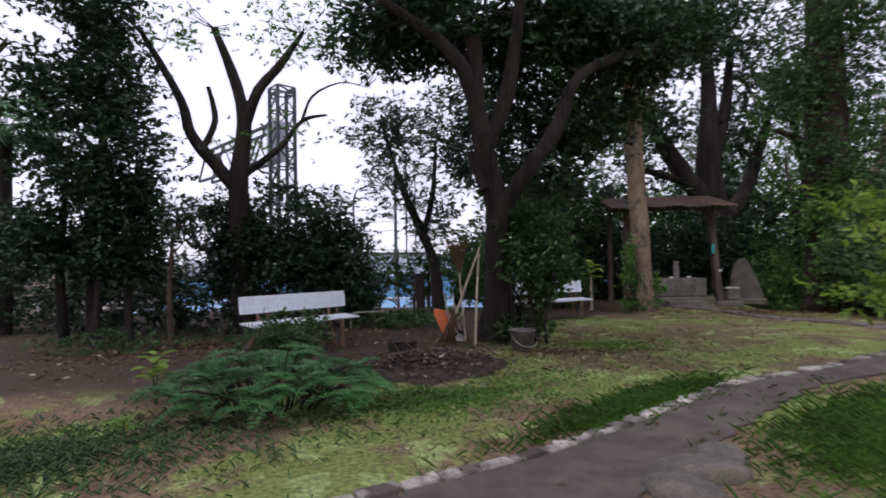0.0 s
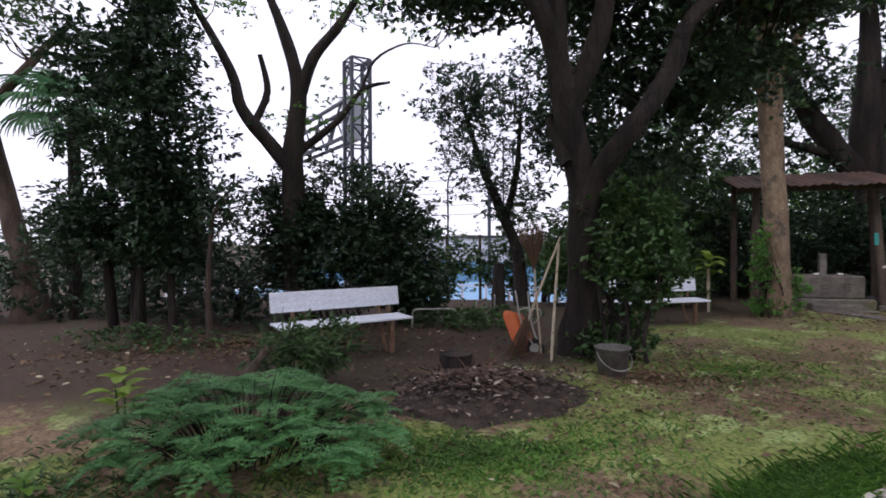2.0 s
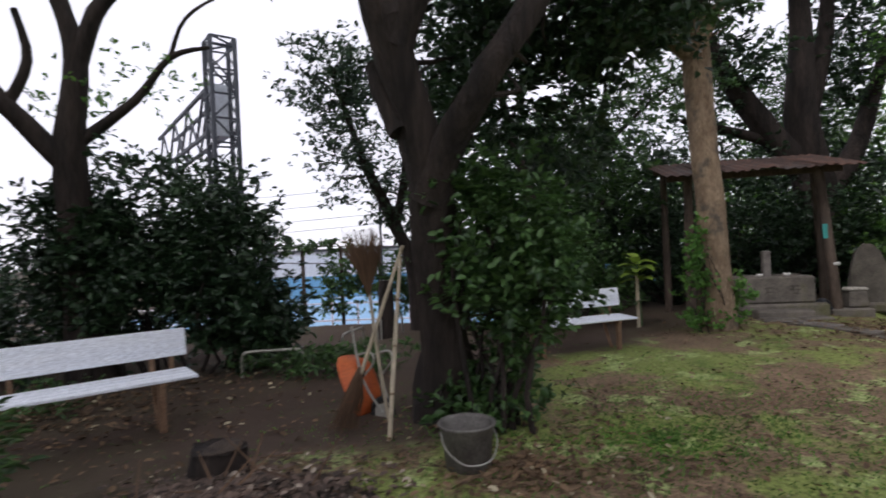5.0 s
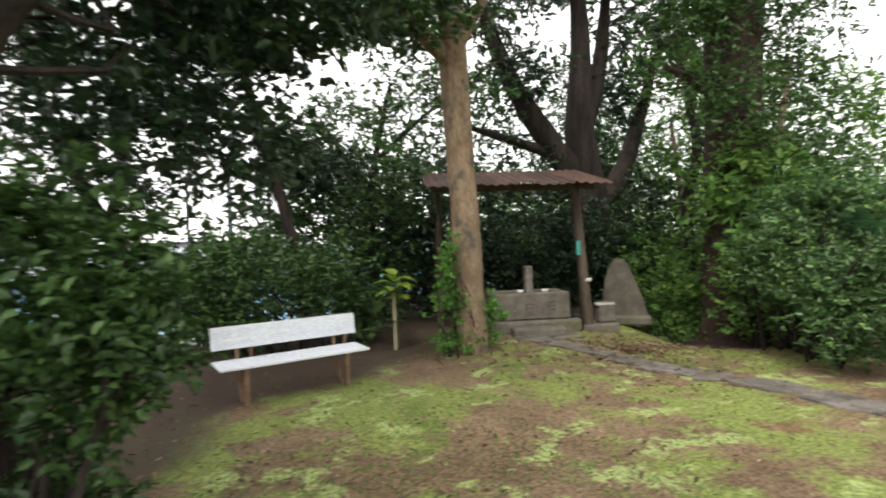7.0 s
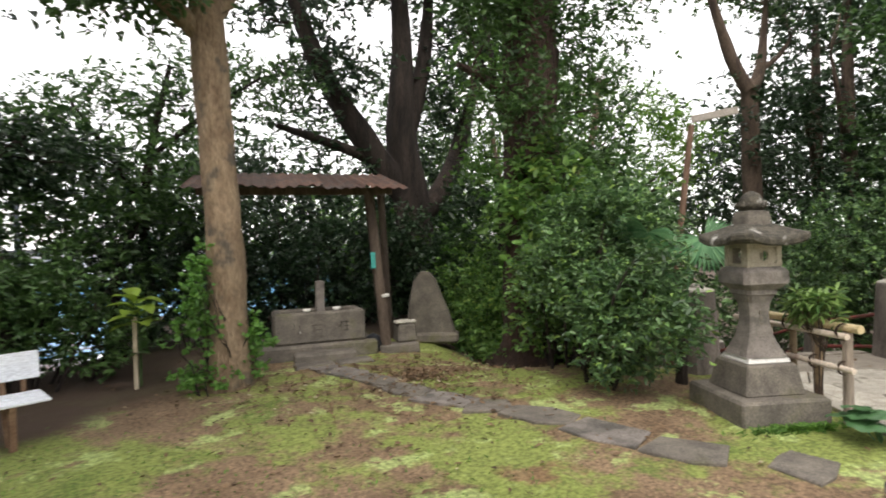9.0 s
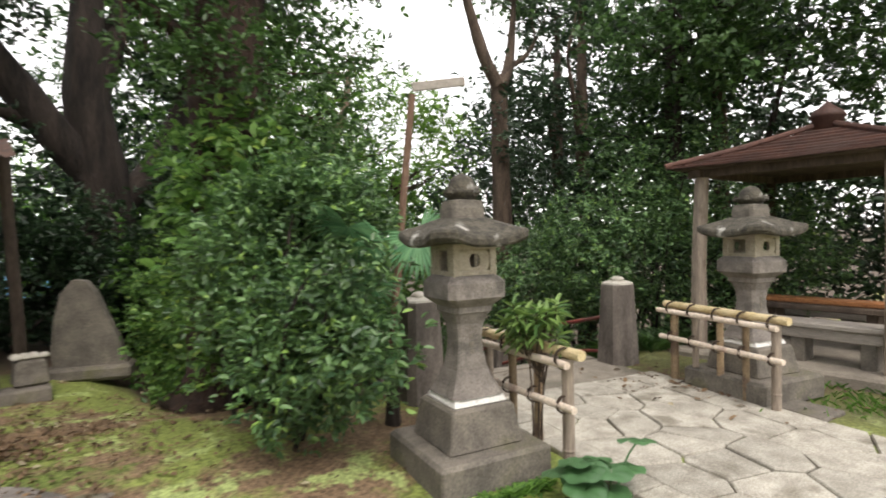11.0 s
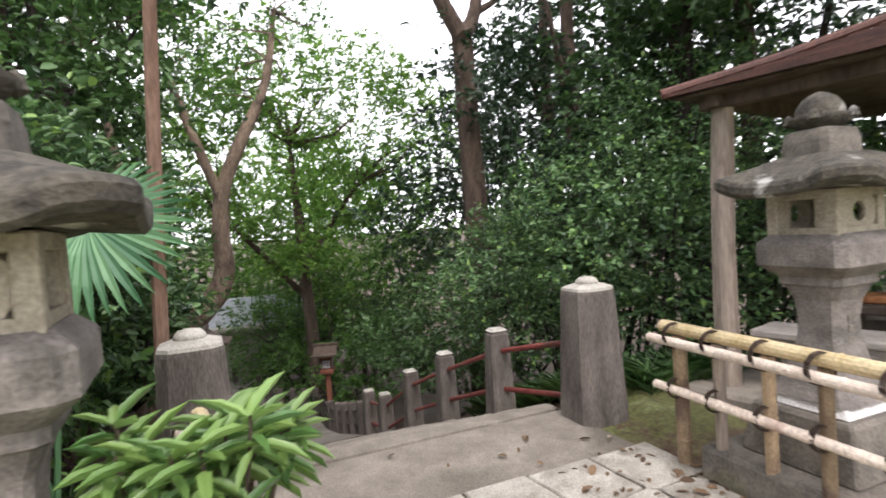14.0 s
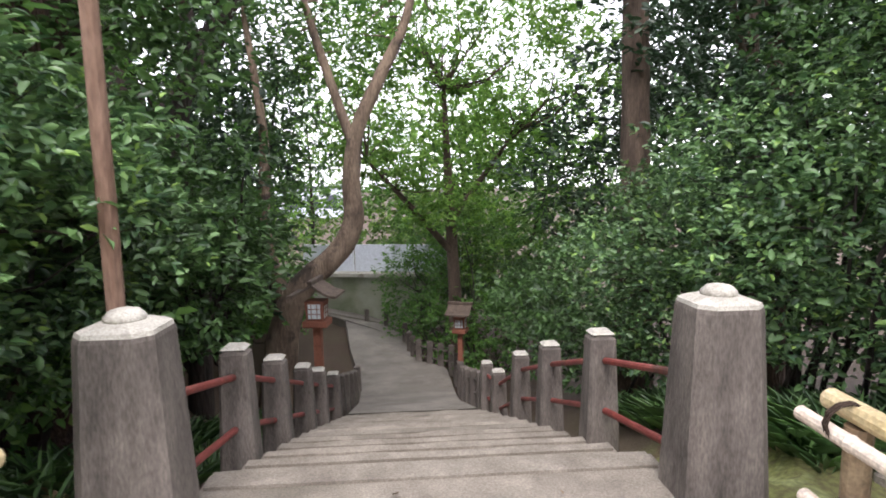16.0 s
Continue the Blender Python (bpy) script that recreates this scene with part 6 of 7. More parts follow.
def low_post(s, l):
    x, y, _ = on_axis(s, l)
    z = gz(x, y) + 0.18
    p = thing("path_post", pose(x, y, z, 0, 0, STAIR_YAW), "low dark concrete fence post beside the path", "post", "path fence posts")
    part("shaft", Geo().box(0, 0, 0.25, 0.17, 0.15, 0.8, None, 0.02, 0.85), CONCRETE, p)
    return Vector((x, y, z + 0.6))


prev = None
for s, l in [(6.6, 1.08), (7.1, 1.02), (7.6, 0.98), (8.2, 0.96), (9.2, 0.98), (10.0, 0.97), (10.9, 0.92), (11.1, 0.66), (11.4, 0.4), (11.75, 0.12), (12.2, -0.02), (12.8, -0.12)]:
    q = low_post(s, l)
    if prev is not None:
        for dz in (0.12, 0.38):
            solo("path_rail", Geo().tube([prev - Vector((0, 0, dz)), q - Vector((0, 0, dz))], 0.022, 6, 0, False, 1), CONCRETE, "thin dark fence rail beside the path", "handrail", "", "path rails")
    prev = q
for s, l in [(6.5 + 0.55 * i, -1.36 + 0.02 * i) for i in range(6)] + [(13.9, -0.25), (15.7, -0.88), (16.1, -1.55)]:
    low_post(s, l)


def shrine_lamp(m, label):
    t = thing("shrine_lamp", m, label, "lamp", "wooden lamps beside the stairs")
    part("post", Geo().box(0, 0, 0.62, 0.11, 0.11, 1.7, None, 0.012), LAMP_RED, t)
    part("bracket", Geo().box(0, 0, 1.42, 0.34, 0.3, 0.09, None, 0.01), LAMP_RED, t)
    box = part("lamp_box", Geo().box(0, 0, 1.6, 0.24, 0.22, 0.28, None, 0.008, 1.12), LAMP_RED, t)
    for a in range(4):
        q = pose(0, 0, 1.6, 0, 0, 90 * a)
        part("pane", Geo().box(0, -0.125, 0, 0.17, 0.012, 0.2, q, 0.002), PAPER, box, "pale paper pane")
        for x in (-0.04, 0.04):
            part("mullion", Geo().box(x, -0.134, 0, 0.01, 0.008, 0.2, q, 0.001), LAMP_RED, box)
        for z in (-0.035, 0.035):
            part("mullion", Geo().box(0, -0.134, z, 0.17, 0.008, 0.01, q, 0.001), LAMP_RED, box)
    # gabled roof with curved eaves
    vs, fs, n = [], [], 9
    for j, y in enumerate((-0.26, 0.26)):
        for lay in (0, 0.035):
            for i in range(n):
                u = -1 + 2 * i / (n - 1)
                vs.append((u * 0.34, y, 1.77 + lay + 0.2 * (1 - abs(u)) ** 1.4 + 0.03 * abs(u) ** 3))
    for i in range(n - 1):
        fs += [(i, 2 * n + i, 2 * n + i + 1, i + 1), (n + i, n + i + 1, 3 * n + i + 1, 3 * n + i), (i, i + 1, n + i + 1, n + i), (2 * n + i, 3 * n + i, 3 * n + i + 1, 2 * n + i + 1)]
    fs += [(0, n, 3 * n, 2 * n), (n - 1, 3 * n - 1, 4 * n - 1, 2 * n - 1)]
    roof = part("roof", Geo().add(vs, fs), OLD_WOOD, t, "dark weathered gable roof")
    part("ridge", Geo().box(0, 0, 2.02, 0.06, 0.56, 0.06), OLD_WOOD, roof)
    return t


lx, ly, _ = on_axis(5.2, -1.38)
shrine_lamp(pose(lx, ly, -1.72, 0, 0, STAIR_YAW - 8), "red wooden post lamp with a little gable roof beside the stairs")
lx, ly, _ = on_axis(9.3, 1.0)
shrine_lamp(pose(lx, ly, -3.0, 0, 0, STAIR_YAW + 70), "red wooden post lamp with a gable roof by the lower path")

pole = thing("sign_pole", pose(9.86, 10.98, gz(9.86, 10.98)), "slender peeling wooden pole with a slanting crossboard", "pole")
part("shaft", Geo().tube([(0, 0, -0.2), (0.02, -0.2, 1.6), (0.04, -0.42, 3.1)], [0.046, 0.04, 0.034], 10, 0.1), mat("red_brown_pole", (0.13, 0.075, 0.05), (0.22, 0.14, 0.1), 8, 0.9, 0.4, 50, stretch=(1, 1, 0.2)), pole)
part("crossboard", Geo().box(0.2, 0, 0, 0.55, 0.03, 0.09, pose(0.08, -0.48, 3.17, 0, -9, -30)), BENCH_WOOD, pole)


# ---- pavilion ----
PAV = pose(14.4, 7.9, 0, 0, 0, -8)
pav = thing("pavilion", PAV, "open garden pavilion with log posts and a red-brown metal roof", "pavilion")
part("floor_slab", Geo().box(0, 0, 0.02, 2.7, 2.7, 0.16, None, 0.03), STEP, pav)
for x, y, mt in ((-1.06, -0.9, LOG), (-1.08, 1.08, LOG), (1.08, 1.08, OLD_WOOD), (1.08, -1.08, LOG)):
    part("log_post", Geo().tube([(x, y, 0.0), (x * 0.99, y, 1.2), (x * 0.95, y * 0.97, 2.45)], [0.095, 0.085, 0.08], 14, 0.12), mt, pav)
for a in range(4):
    part("eave_beam", Geo().box(0, -1.05, 2.33, 2.4, 0.12, 0.14, pose(0, 0, 0, 0, 0, 90 * a)), OLD_WOOD, pav)
HALF, EZ, TZ = 1.36, 2.38, 2.8


def roof_side(a):
    q = pose(0, 0, 0, 0, 0, 90 * a)
    courses = 8
    for i in range(courses):
        u0, u1 = i / courses, (i + 1) / courses + 0.015
        vs = []
        for u, lift in ((u0, 0.03), (u1, 0.0)):
            h = HALF * (1 - u) + 0.12 * u
            z = EZ + (TZ - EZ) * (0.82 * u + 0.18 * u * u)
            vs += [(-h, -h, z + lift), (0, -h - 0.0, z + lift - 0.015 * (1 - u)), (h, -h, z + lift)]
        vs += [(x, y, z - 0.028) for x, y, z in vs]
        fs = [(0, 1, 4, 3), (1, 2, 5, 4), (6, 9, 10, 7), (7, 10, 11, 8), (0, 6, 7, 1), (1, 7, 8, 2)]
        part("roof_course", Geo().add([q @ Vector(v) for v in vs], fs), COPPER, pav)
    g = Geo().tube([q @ Vector((-HALF, -HALF, EZ + 0.04)), q @ Vector((-0.75, -0.75, EZ + 0.04 + (TZ - EZ) * 0.44)), q @ Vector((-0.12, -0.12, TZ + 0.05))], 0.035, 8, 0, True, 2)
    part("hip_ridge", g, COPPER, pav)


for a in range(4):
    roof_side(a)
part("ceiling_panel", Geo().box(0, 0, EZ - 0.01, 2.6, 2.6, 0.03), OLD_WOOD, pav)
part("finial", Geo().lathe([(0.17, TZ - 0.02), (0.17, TZ + 0.14), (0.2, TZ + 0.16), (0.16, TZ + 0.22), (0.06, TZ + 0.3), (0.005, TZ + 0.36)], 20), COPPER, pav, smooth=True)


def pav_bench(m, label):
    b = thing("plank_bench", m, label, "bench", "pavilion benches")
    part("seat", Geo().box(0, 0, 0.42, 2.1, 0.4, 0.06, None, 0.012), BENCH_WOOD, b)
    part("apron", Geo().box(0, 0, 0.33, 2.0, 0.34, 0.12, None, 0.01), BENCH_WOOD, b)
    for x in (-0.75, 0.0, 0.75):
        part("support", Geo().box(x, 0, 0.1, 0.16, 0.3, 0.36, None, 0.015), STONE_DARK, b)


pav_bench(PAV @ pose(-0.85, 0.0, 0.1, 0, 0, 90) @ Matrix.Diagonal((0.88, 1, 1, 1)), "grey weathered plank bench along the pavilion's open side")
pav_bench(PAV @ pose(0.85, 0.0, 0.1, 0, 0, 90) @ Matrix.Diagonal((0.88, 1, 1, 1)), "grey weathered plank bench at the pavilion's back")
tb = thing("low_table", PAV @ pose(0.15, 0.1, 0.1, 0, 0, 90), "low pavilion table with a varnished orange-brown board", "table")
part("tabletop", Geo().box(0, 0, 0.56, 1.5, 0.3, 0.06, None, 0.012), ORANGE_WOOD, tb)
part("tabletop_frame", Geo().box(0, 0, 0.49, 1.6, 0.5, 0.07, None, 0.012), OLD_WOOD, tb)
for x in (-0.55, 0.55):
    part("leg", Geo().box(x, 0, 0.2, 0.12, 0.3, 0.5, None, 0.012), OLD_WOOD, tb)

# ---- planting by the lantern and fence ----
def whorl_shrub(label, base, tips, seed, L=0.19):
    """Upright shoots ending in whorls of long pointed leaves."""
    rng = np.random.default_rng(seed)
    t = thing("whorl_shrub", pose(*base), label, "shrub")
    g, P, D, N, S = Geo(), [], [], [], []
    for k, (x, y, z) in enumerate(tips):
        if k % 5 == 0:
            g.tube([(x * 0.2, y * 0.2, -0.05), (x * 0.4, y * 0.4, z * 0.6), (x, y, z)], [0.009, 0.007, 0.005], 5, 0, False)
        else:
            g.tube([(tips[k - k % 5][0] * 0.4, tips[k - k % 5][1] * 0.4, tips[k - k % 5][2] * 0.6), (x * 0.8, y * 0.8, z * 0.85), (x, y, z)], [0.006, 0.005, 0.004], 5, 0, False)
        for i in range(15):
            a = i * 2.4 + rng.random() * 0.5
            el = 0.75 - 0.09 * i + rng.normal() * 0.1
            P.append((x, y, z - 0.006 * i))
            D.append((math.cos(a) * math.cos(el), math.sin(a) * math.cos(el), math.sin(el)))
            N.append((-math.cos(a) * math.sin(el) * 0.6, -math.sin(a) * math.sin(el) * 0.6, 1.0))
            S.append(L * (0.75 + 0.4 * rng.random()))
    tagged(part("stem_work", g, BARK, t), kind="stuff")
    part("foliage", quads_mesh("foliage", leaf_verts(np.array(P), np.array(D), np.array(N), np.array(S), 0.24, 0.05, 0.3), 6, LEAF_FACES, L_WHORL), None, t)


wr = np.random.default_rng(3)
whorl_shrub("fresh green shrub with whorled pointed leaves over the bamboo fence", (9.38, 8.82, 0.02), [(0.22 * wr.random() ** 0.5 * math.cos(k * 2.4), 0.22 * wr.random() ** 0.5 * math.sin(k * 2.4), 0.9 + 0.22 * wr.random()) for k in range(26)], 5, 0.115)


def leopard_plant():
    t = thing("leopard_plant", pose(9.2, 8.18, 0.0), "clump of big round glossy leaves at the fence's foot", "plant")
    rng = np.random.default_rng(8)
    m = leaf_mat("round_glossy_leaves", (0.05, 0.13, 0.05), (0.1, 0.22, 0.09), 0.35, 0.2)
    for i in range(13):
        a, r, h = rng.random() * 6.28, 0.1 + 0.24 * rng.random(), 0.1 + 0.2 * rng.random()
        x, y = r * math.cos(a), r * math.sin(a) * 0.8
        part("stalk", Geo().tube([(x * 0.2, y * 0.2, -0.03), (x * 0.6, y * 0.6, h * 0.7), (x, y, h)], 0.006, 5, 0, False), m, t)
        vs = [(0, 0, 0)]
        n = 16
        for q in (0.5, 1.0):
            for k in range(n):
                b = 0.25 + (2 * math.pi - 0.5) * k / (n - 1)
                vs.append((0.115 * q * math.cos(b + math.pi), 0.125 * q * math.sin(b + math.pi), (0.02 if q < 1 else 0.005) + 0.01 * math.sin(5 * b) * q))
        fs = [(0, 1 + k, 2 + k) for k in range(n - 1)] + [(1 + k, 1 + n + k, 2 + n + k, 2 + k) for k in range(n - 1)]
        ob = part("leaf", Geo().add(vs, fs), m, t, smooth=True)
        ob.matrix_basis = pose(x, y, h, -15 + 30 * rng.random(), 20 * rng.random(), math.degrees(a))


leopard_plant()

def swung(ob, degrees=2.3):
    """Turns a thing about the walk's last stand."""
    ob.matrix_basis = pose(10.2, 7.9, 0, 0, 0, degrees) @ pose(-10.2, -7.9, 0) @ ob.matrix_basis
    return ob


# ---- slopes beside the stairs ----
def hill_blobs(items):
    out = []
    for s, l, dz, rs, rz in items:
        x, y, _ = on_axis(s, l - 0.04 * (s + 2.4))
        out.append((x, y, gz(x, y) + dz, rs, rs, rz))
    return out


def hill_shrub(label, items, clumps, size, leaves, seed, per=12, stems=16, spread=0.11):
    b = hill_blobs(items)
    x, y = b[0][:2]
    return shrub("hillside_shrub", label, (x, y, gz(x, y)), b, clumps, per, size, leaves, stems, seed, None, spread)


hill_shrub("dense glossy dark shrubs on the slope beside the stairs", [(2.2, 3.3, 1.9, 1.2, 1.3), (1.2, 3.9, 1.3, 1.2, 1.2), (3.4, 3.0, 1.6, 1.1, 1.2), (2.0, 4.6, 2.8, 1.3, 1.2), (0.3, 4.6, 1.3, 0.9, 1.0)], 4200, 0.07, L_CAMELLIA, 101)
hill_shrub("dense dark shrubs farther down the slope", [(5.2, 3.0, 1.5, 1.2, 1.3), (7.2, 3.1, 1.5, 1.3, 1.4), (9.4, 3.5, 1.4, 1.4, 1.4), (11.6, 3.6, 1.4, 1.4, 1.5), (4.4, 4.4, 2.4, 1.4, 1.4), (6.4, 5.0, 2.6, 1.6, 1.6), (14, 3.4, 1.6, 1.5, 1.6)], 3200, 0.095, L_MID, 102)
hill_shrub("leafy evergreen shrubs on the slope by the stairs", [(2.0, -2.9, 0.7, 0.7, 0.7), (3.4, -3.1, 0.8, 0.7, 0.8), (5.0, -3.3, 0.8, 0.8, 0.8), (2.6, -3.2, 1.2, 0.6, 1.0), (4.4, -3.5, 1.1, 0.7, 1.0), (1.0, -2.7, 0.9, 0.6, 0.9)], 1350, 0.085, L_FRESH, 103)
hill_shrub("shrubs along the lower path", [(7.0, -3.1, 0.7, 0.9, 0.7), (9.0, -2.7, 0.7, 0.9, 0.7), (11.5, -2.9, 0.9, 1.2, 0.9), (6.4, -4.0, 1.1, 0.9, 1.0), (9, -4.4, 1.3, 1.2, 1.2)], 1100, 0.1, L_MAPLE, 104)
hill_shrub("bright leafy shrubs edging the lower path", [(10.5, 2.3, 0.9, 1.0, 1.3), (12.3, 1.6, 1.1, 1.1, 1.6), (14.4, 1.0, 1.3, 1.2, 1.9), (16.0, 0.9, 2.0, 1.3, 2.2), (13.4, 2.4, 2.4, 1.4, 1.8)], 1500, 0.11, L_MAPLE, 106)
hill_shrub("tall fresh-leaved shrubs overhanging the stair head", [(0.7, -2.6, 1.3, 0.5, 0.7), (0.9, -2.7, 2.3, 0.55, 0.9), (0.4, -2.7, 1.4, 0.5, 0.9), (1.6, -2.8, 2.6, 0.6, 0.8), (1.5, -2.3, 0.9, 0.5, 0.5)], 560, 0.135, L_FRESH, 105, 9)


def grass_blades(name, label, n, spot, h, material, seed, width=0.012):
    """Tufts of bent blades; spot(rng, n) gives their places."""
    rng = np.random.default_rng(seed)
    xy = spot(rng, n)
    z = ground_z(xy[:, 0], xy[:, 1])
    P = np.column_stack([xy, z - 0.005])
    a = rng.random(n) * 6.28
    D = np.column_stack([np.cos(a) * 0.6, np.sin(a) * 0.6, np.ones(n)])
    N = np.column_stack([np.cos(a), np.sin(a), np.full(n, 0.2)])
    sz = h * (0.4 + 0.9 * rng.random(n))
    V = leaf_verts(P, D, N, sz, width / h, 0.02, -0.5)
    V[..., 2] = np.maximum(V[..., 2], P[:, None, 2] - 0.02)
    return solo(name, quads_mesh(name, V, 6, LEAF_FACES, material), None, label, "grass", "stuff")


grass_blades("bamboo_grass", "dwarf bamboo grass on the slope", 5200, lambda r, n: np.array([on_axis(s, l)[:2] for s, l in zip(0.2 + 3.4 * r.random(n), 2.0 + 1.3 * r.random(n))]), 0.3, L_MID, 111, 0.022)
grass_blades("bamboo_grass", "low sedge beside the stairs", 2600, lambda r, n: np.array([on_axis(s, l)[:2] for s, l in zip(0.3 + 6 * r.random(n), -1.6 - 0.8 * r.random(n))]), 0.22, L_MID, 112, 0.02)

# trees down the slope and beyond
tx, ty = 17.0, 14.95
tree("straight_tree", "straight brown tree forking high above the stairs",
     [([(tx, ty, gz(tx, ty)), (tx, ty, 0.5), (tx - 0.05, ty, 2.8), (tx - 0.2, ty - 0.1, 5.2)], [0.33, 0.25, 0.22, 0.19]),
      ([(tx - 0.2, ty - 0.1, 5.1), (tx - 0.7, ty, 5.9), (tx - 1.3, ty, 7.2), (tx - 2.0, ty, 9)], [0.17, 0.14, 0.1, 0.05]),
      ([(tx - 0.2, ty - 0.1, 5.1), (tx + 0.35, ty, 5.8), (tx + 0.6, ty, 7.4)], [0.16, 0.13, 0.06]),
      ([(tx + 0.3, ty, 5.7), (tx + 1.1, ty, 6.2), (tx + 1.7, ty, 6.9)], [0.08, 0.06, 0.03])],
     [(tx - 1.9, ty, 9.2, 1.5, 1.2, 0.8), (tx + 0.9, ty + 0.3, 8.2, 1.7, 1.4, 0.9)], 800, 11, 0.11, BARK, L_MID, seed=121, twig=30, sides=14)
cx, cy = 13.05, 17.7
swung(tree("crooked_tree", "crooked brown tree bending over the path",
     [([(11.75, 17.3, gz(11.75, 17.3) - 0.1), (11.95, 17.2, -0.6), (12.3, 17.1, 0.0), (12.85, 17.0, 0.5), (13.1, 16.95, 1.0), (13.08, 16.95, 1.7), (13.2, 16.9, 2.5), (13.55, 16.8, 3.3), (14.1, 16.8, 4.4), (14.5, 17, 5.8)], [0.3, 0.25, 0.21, 0.19, 0.17, 0.15, 0.13, 0.11, 0.08, 0.04]),
      ([(13.15, 16.92, 2.2), (12.8, 17.1, 3.4), (12.5, 17.3, 4.6), (12.3, 17.5, 5.6)], [0.1, 0.08, 0.06, 0.03]),
      ([(12.0, 17.2, -0.5), (11.7, 17.4, 0.8), (11.8, 17.6, 2.4), (11.6, 17.7, 4.4)], [0.14, 0.11, 0.08, 0.04])],
     [(cx - 0.8, cy, 5.4, 1.6, 1.3, 1.0), (cx + 1.6, cy + 0.3, 5.9, 1.8, 1.4, 1.1), (cx + 0.4, cy, 4.2, 1.2, 1.0, 0.7)], 700, 11, 0.09, BARK_TAN, L_MAPLE, seed=122, twig=45))
mx, my = 17.0, 20.5
swung(tree("maple_tree", "bright green spreading maple below the stairs",
     [([(mx, my, gz(mx, my)), (mx - 0.1, my, -0.4), (mx - 0.2, my, 1.6), (mx - 0.3, my, 4.0)], [0.2, 0.16, 0.12, 0.05]), ([(mx - 0.1, my, -0.2), (mx - 1.4, my, 1.2), (mx - 2.4, my, 2.2)], [0.1, 0.07, 0.03]), ([(mx - 0.2, my, 0.6), (mx + 1.0, my, 2.0), (mx + 1.9, my, 3.0)], [0.1, 0.07, 0.03])],
     [(mx - 1.9, my, 2.4, 1.6, 1.4, 0.9), (mx, my, 4.0, 2.0, 1.6, 1.2), (mx + 1.7, my, 2.6, 1.5, 1.4, 1.0), (mx - 0.5, my - 0.5, 1.2, 1.4, 1.2, 0.8), (mx - 0.6, my + 0.5, 6.0, 2.2, 1.6, 1.2), (mx - 2.6, my, 4.6, 1.6, 1.3, 1.0), (18.5, 17.6, 4.3, 1.3, 1.2, 1.1), (18.0, 18.8, 5.6, 1.6, 1.3, 1.0)], 2800, 11, 0.115, BARK, L_BRIGHT, seed=123, twig=70))
swung(woods("far_woods", "sunlit bright green trees beyond the lower path", [(15.5, 30, 4.0, 2.6, 2, 2.6), (19, 31, 5.0, 3, 2, 3.0), (22, 28, 3.6, 2.8, 2, 3.0), (12, 31, 3.0, 2.6, 2, 2.2), (19.5, 25, 3.6, 1.8, 1.5, 2.4), (25, 24, 3, 3, 2, 3), (20.0, 28.5, -0.8, 2, 1.5, 1.6), (21, 25, -0.6, 3, 1.5, 1.8), (19.2, 21.5, -0.8, 1.6, 1.4, 1.4), (12.5, 27.5, -0.4, 2.2, 1.4, 1.6), (13.0, 29.5, 0.2, 2.0, 1.2, 1.6), (16.0, 29.0, 0.2, 2.0, 1.2, 1.6), (18.6, 28.0, 0.2, 1.8, 1.2, 1.5)], 3200, 10, 0.19, L_BRIGHT, 131, spread=0.35))
woods("dark_woods", "tall dark evergreen woods on the hillside behind the pavilion", [(17.6, 11.6, 3.0, 1.7, 1.5, 2.6), (19.2, 14.5, 3.0, 1.7, 1.6, 3.0), (20.5, 9.5, 2.6, 1.6, 1.6, 2.4), (19.0, 5.5, 2.2, 1.6, 1.6, 2.0), (20.6, 17.5, 3.5, 1.8, 1.8, 3.2), (17.5, 2.5, 2.4, 1.8, 1.6, 2.2), (20.0, 12.0, 6.2, 2.2, 2.0, 1.5), (17.5, 16.8, 1.8, 1.3, 1.3, 1.8), (18.2, 8.8, 5.8, 2.0, 1.8, 1.1), (18.6, 6.4, 6.4, 2.2, 1.8, 1.2), (16.8, 12.4, 1.5, 1.4, 1.3, 1.8), (21, 6.5, 1.0, 2.5, 2.0, 1.2), (18.4, 10.0, 1.4, 1.5, 1.4, 1.6), (17.6, 14.6, 4.4, 1.6, 1.3, 1.4), (18, 4.0, 5.6, 2.0, 1.6, 1.4), (17.2, 9.6, 4.4, 1.0, 1.0, 0.9), (17.2, 9.0, 1.0, 1.0, 0.9, 1.2), (17.4, 7.4, 1.2, 1.0, 0.9, 1.3), (17.0, 5.4, 1.2, 1.1, 0.9, 1.3)], 5900, 11, 0.15, L_DARK, 132)
swung(woods("slope_woods", "mixed green trees on the slope left of the stairs", [(10.7, 17.2, 0.4, 1.2, 1.2, 1.2), (10.0, 14.9, 1.2, 0.9, 1.0, 1.0), (11.2, 21.5, 0.8, 1.6, 1.4, 1.6), (10.0, 19.0, 1.4, 1.4, 1.3, 1.5), (11.8, 25.5, 1.0, 1.2, 1.2, 1.2), (12.0, 20.6, 1.2, 0.9, 1.0, 1.3), (11.9, 18.8, 0.2, 0.6, 0.7, 1.0)], 800, 11, 0.11, L_MAPLE, 133))
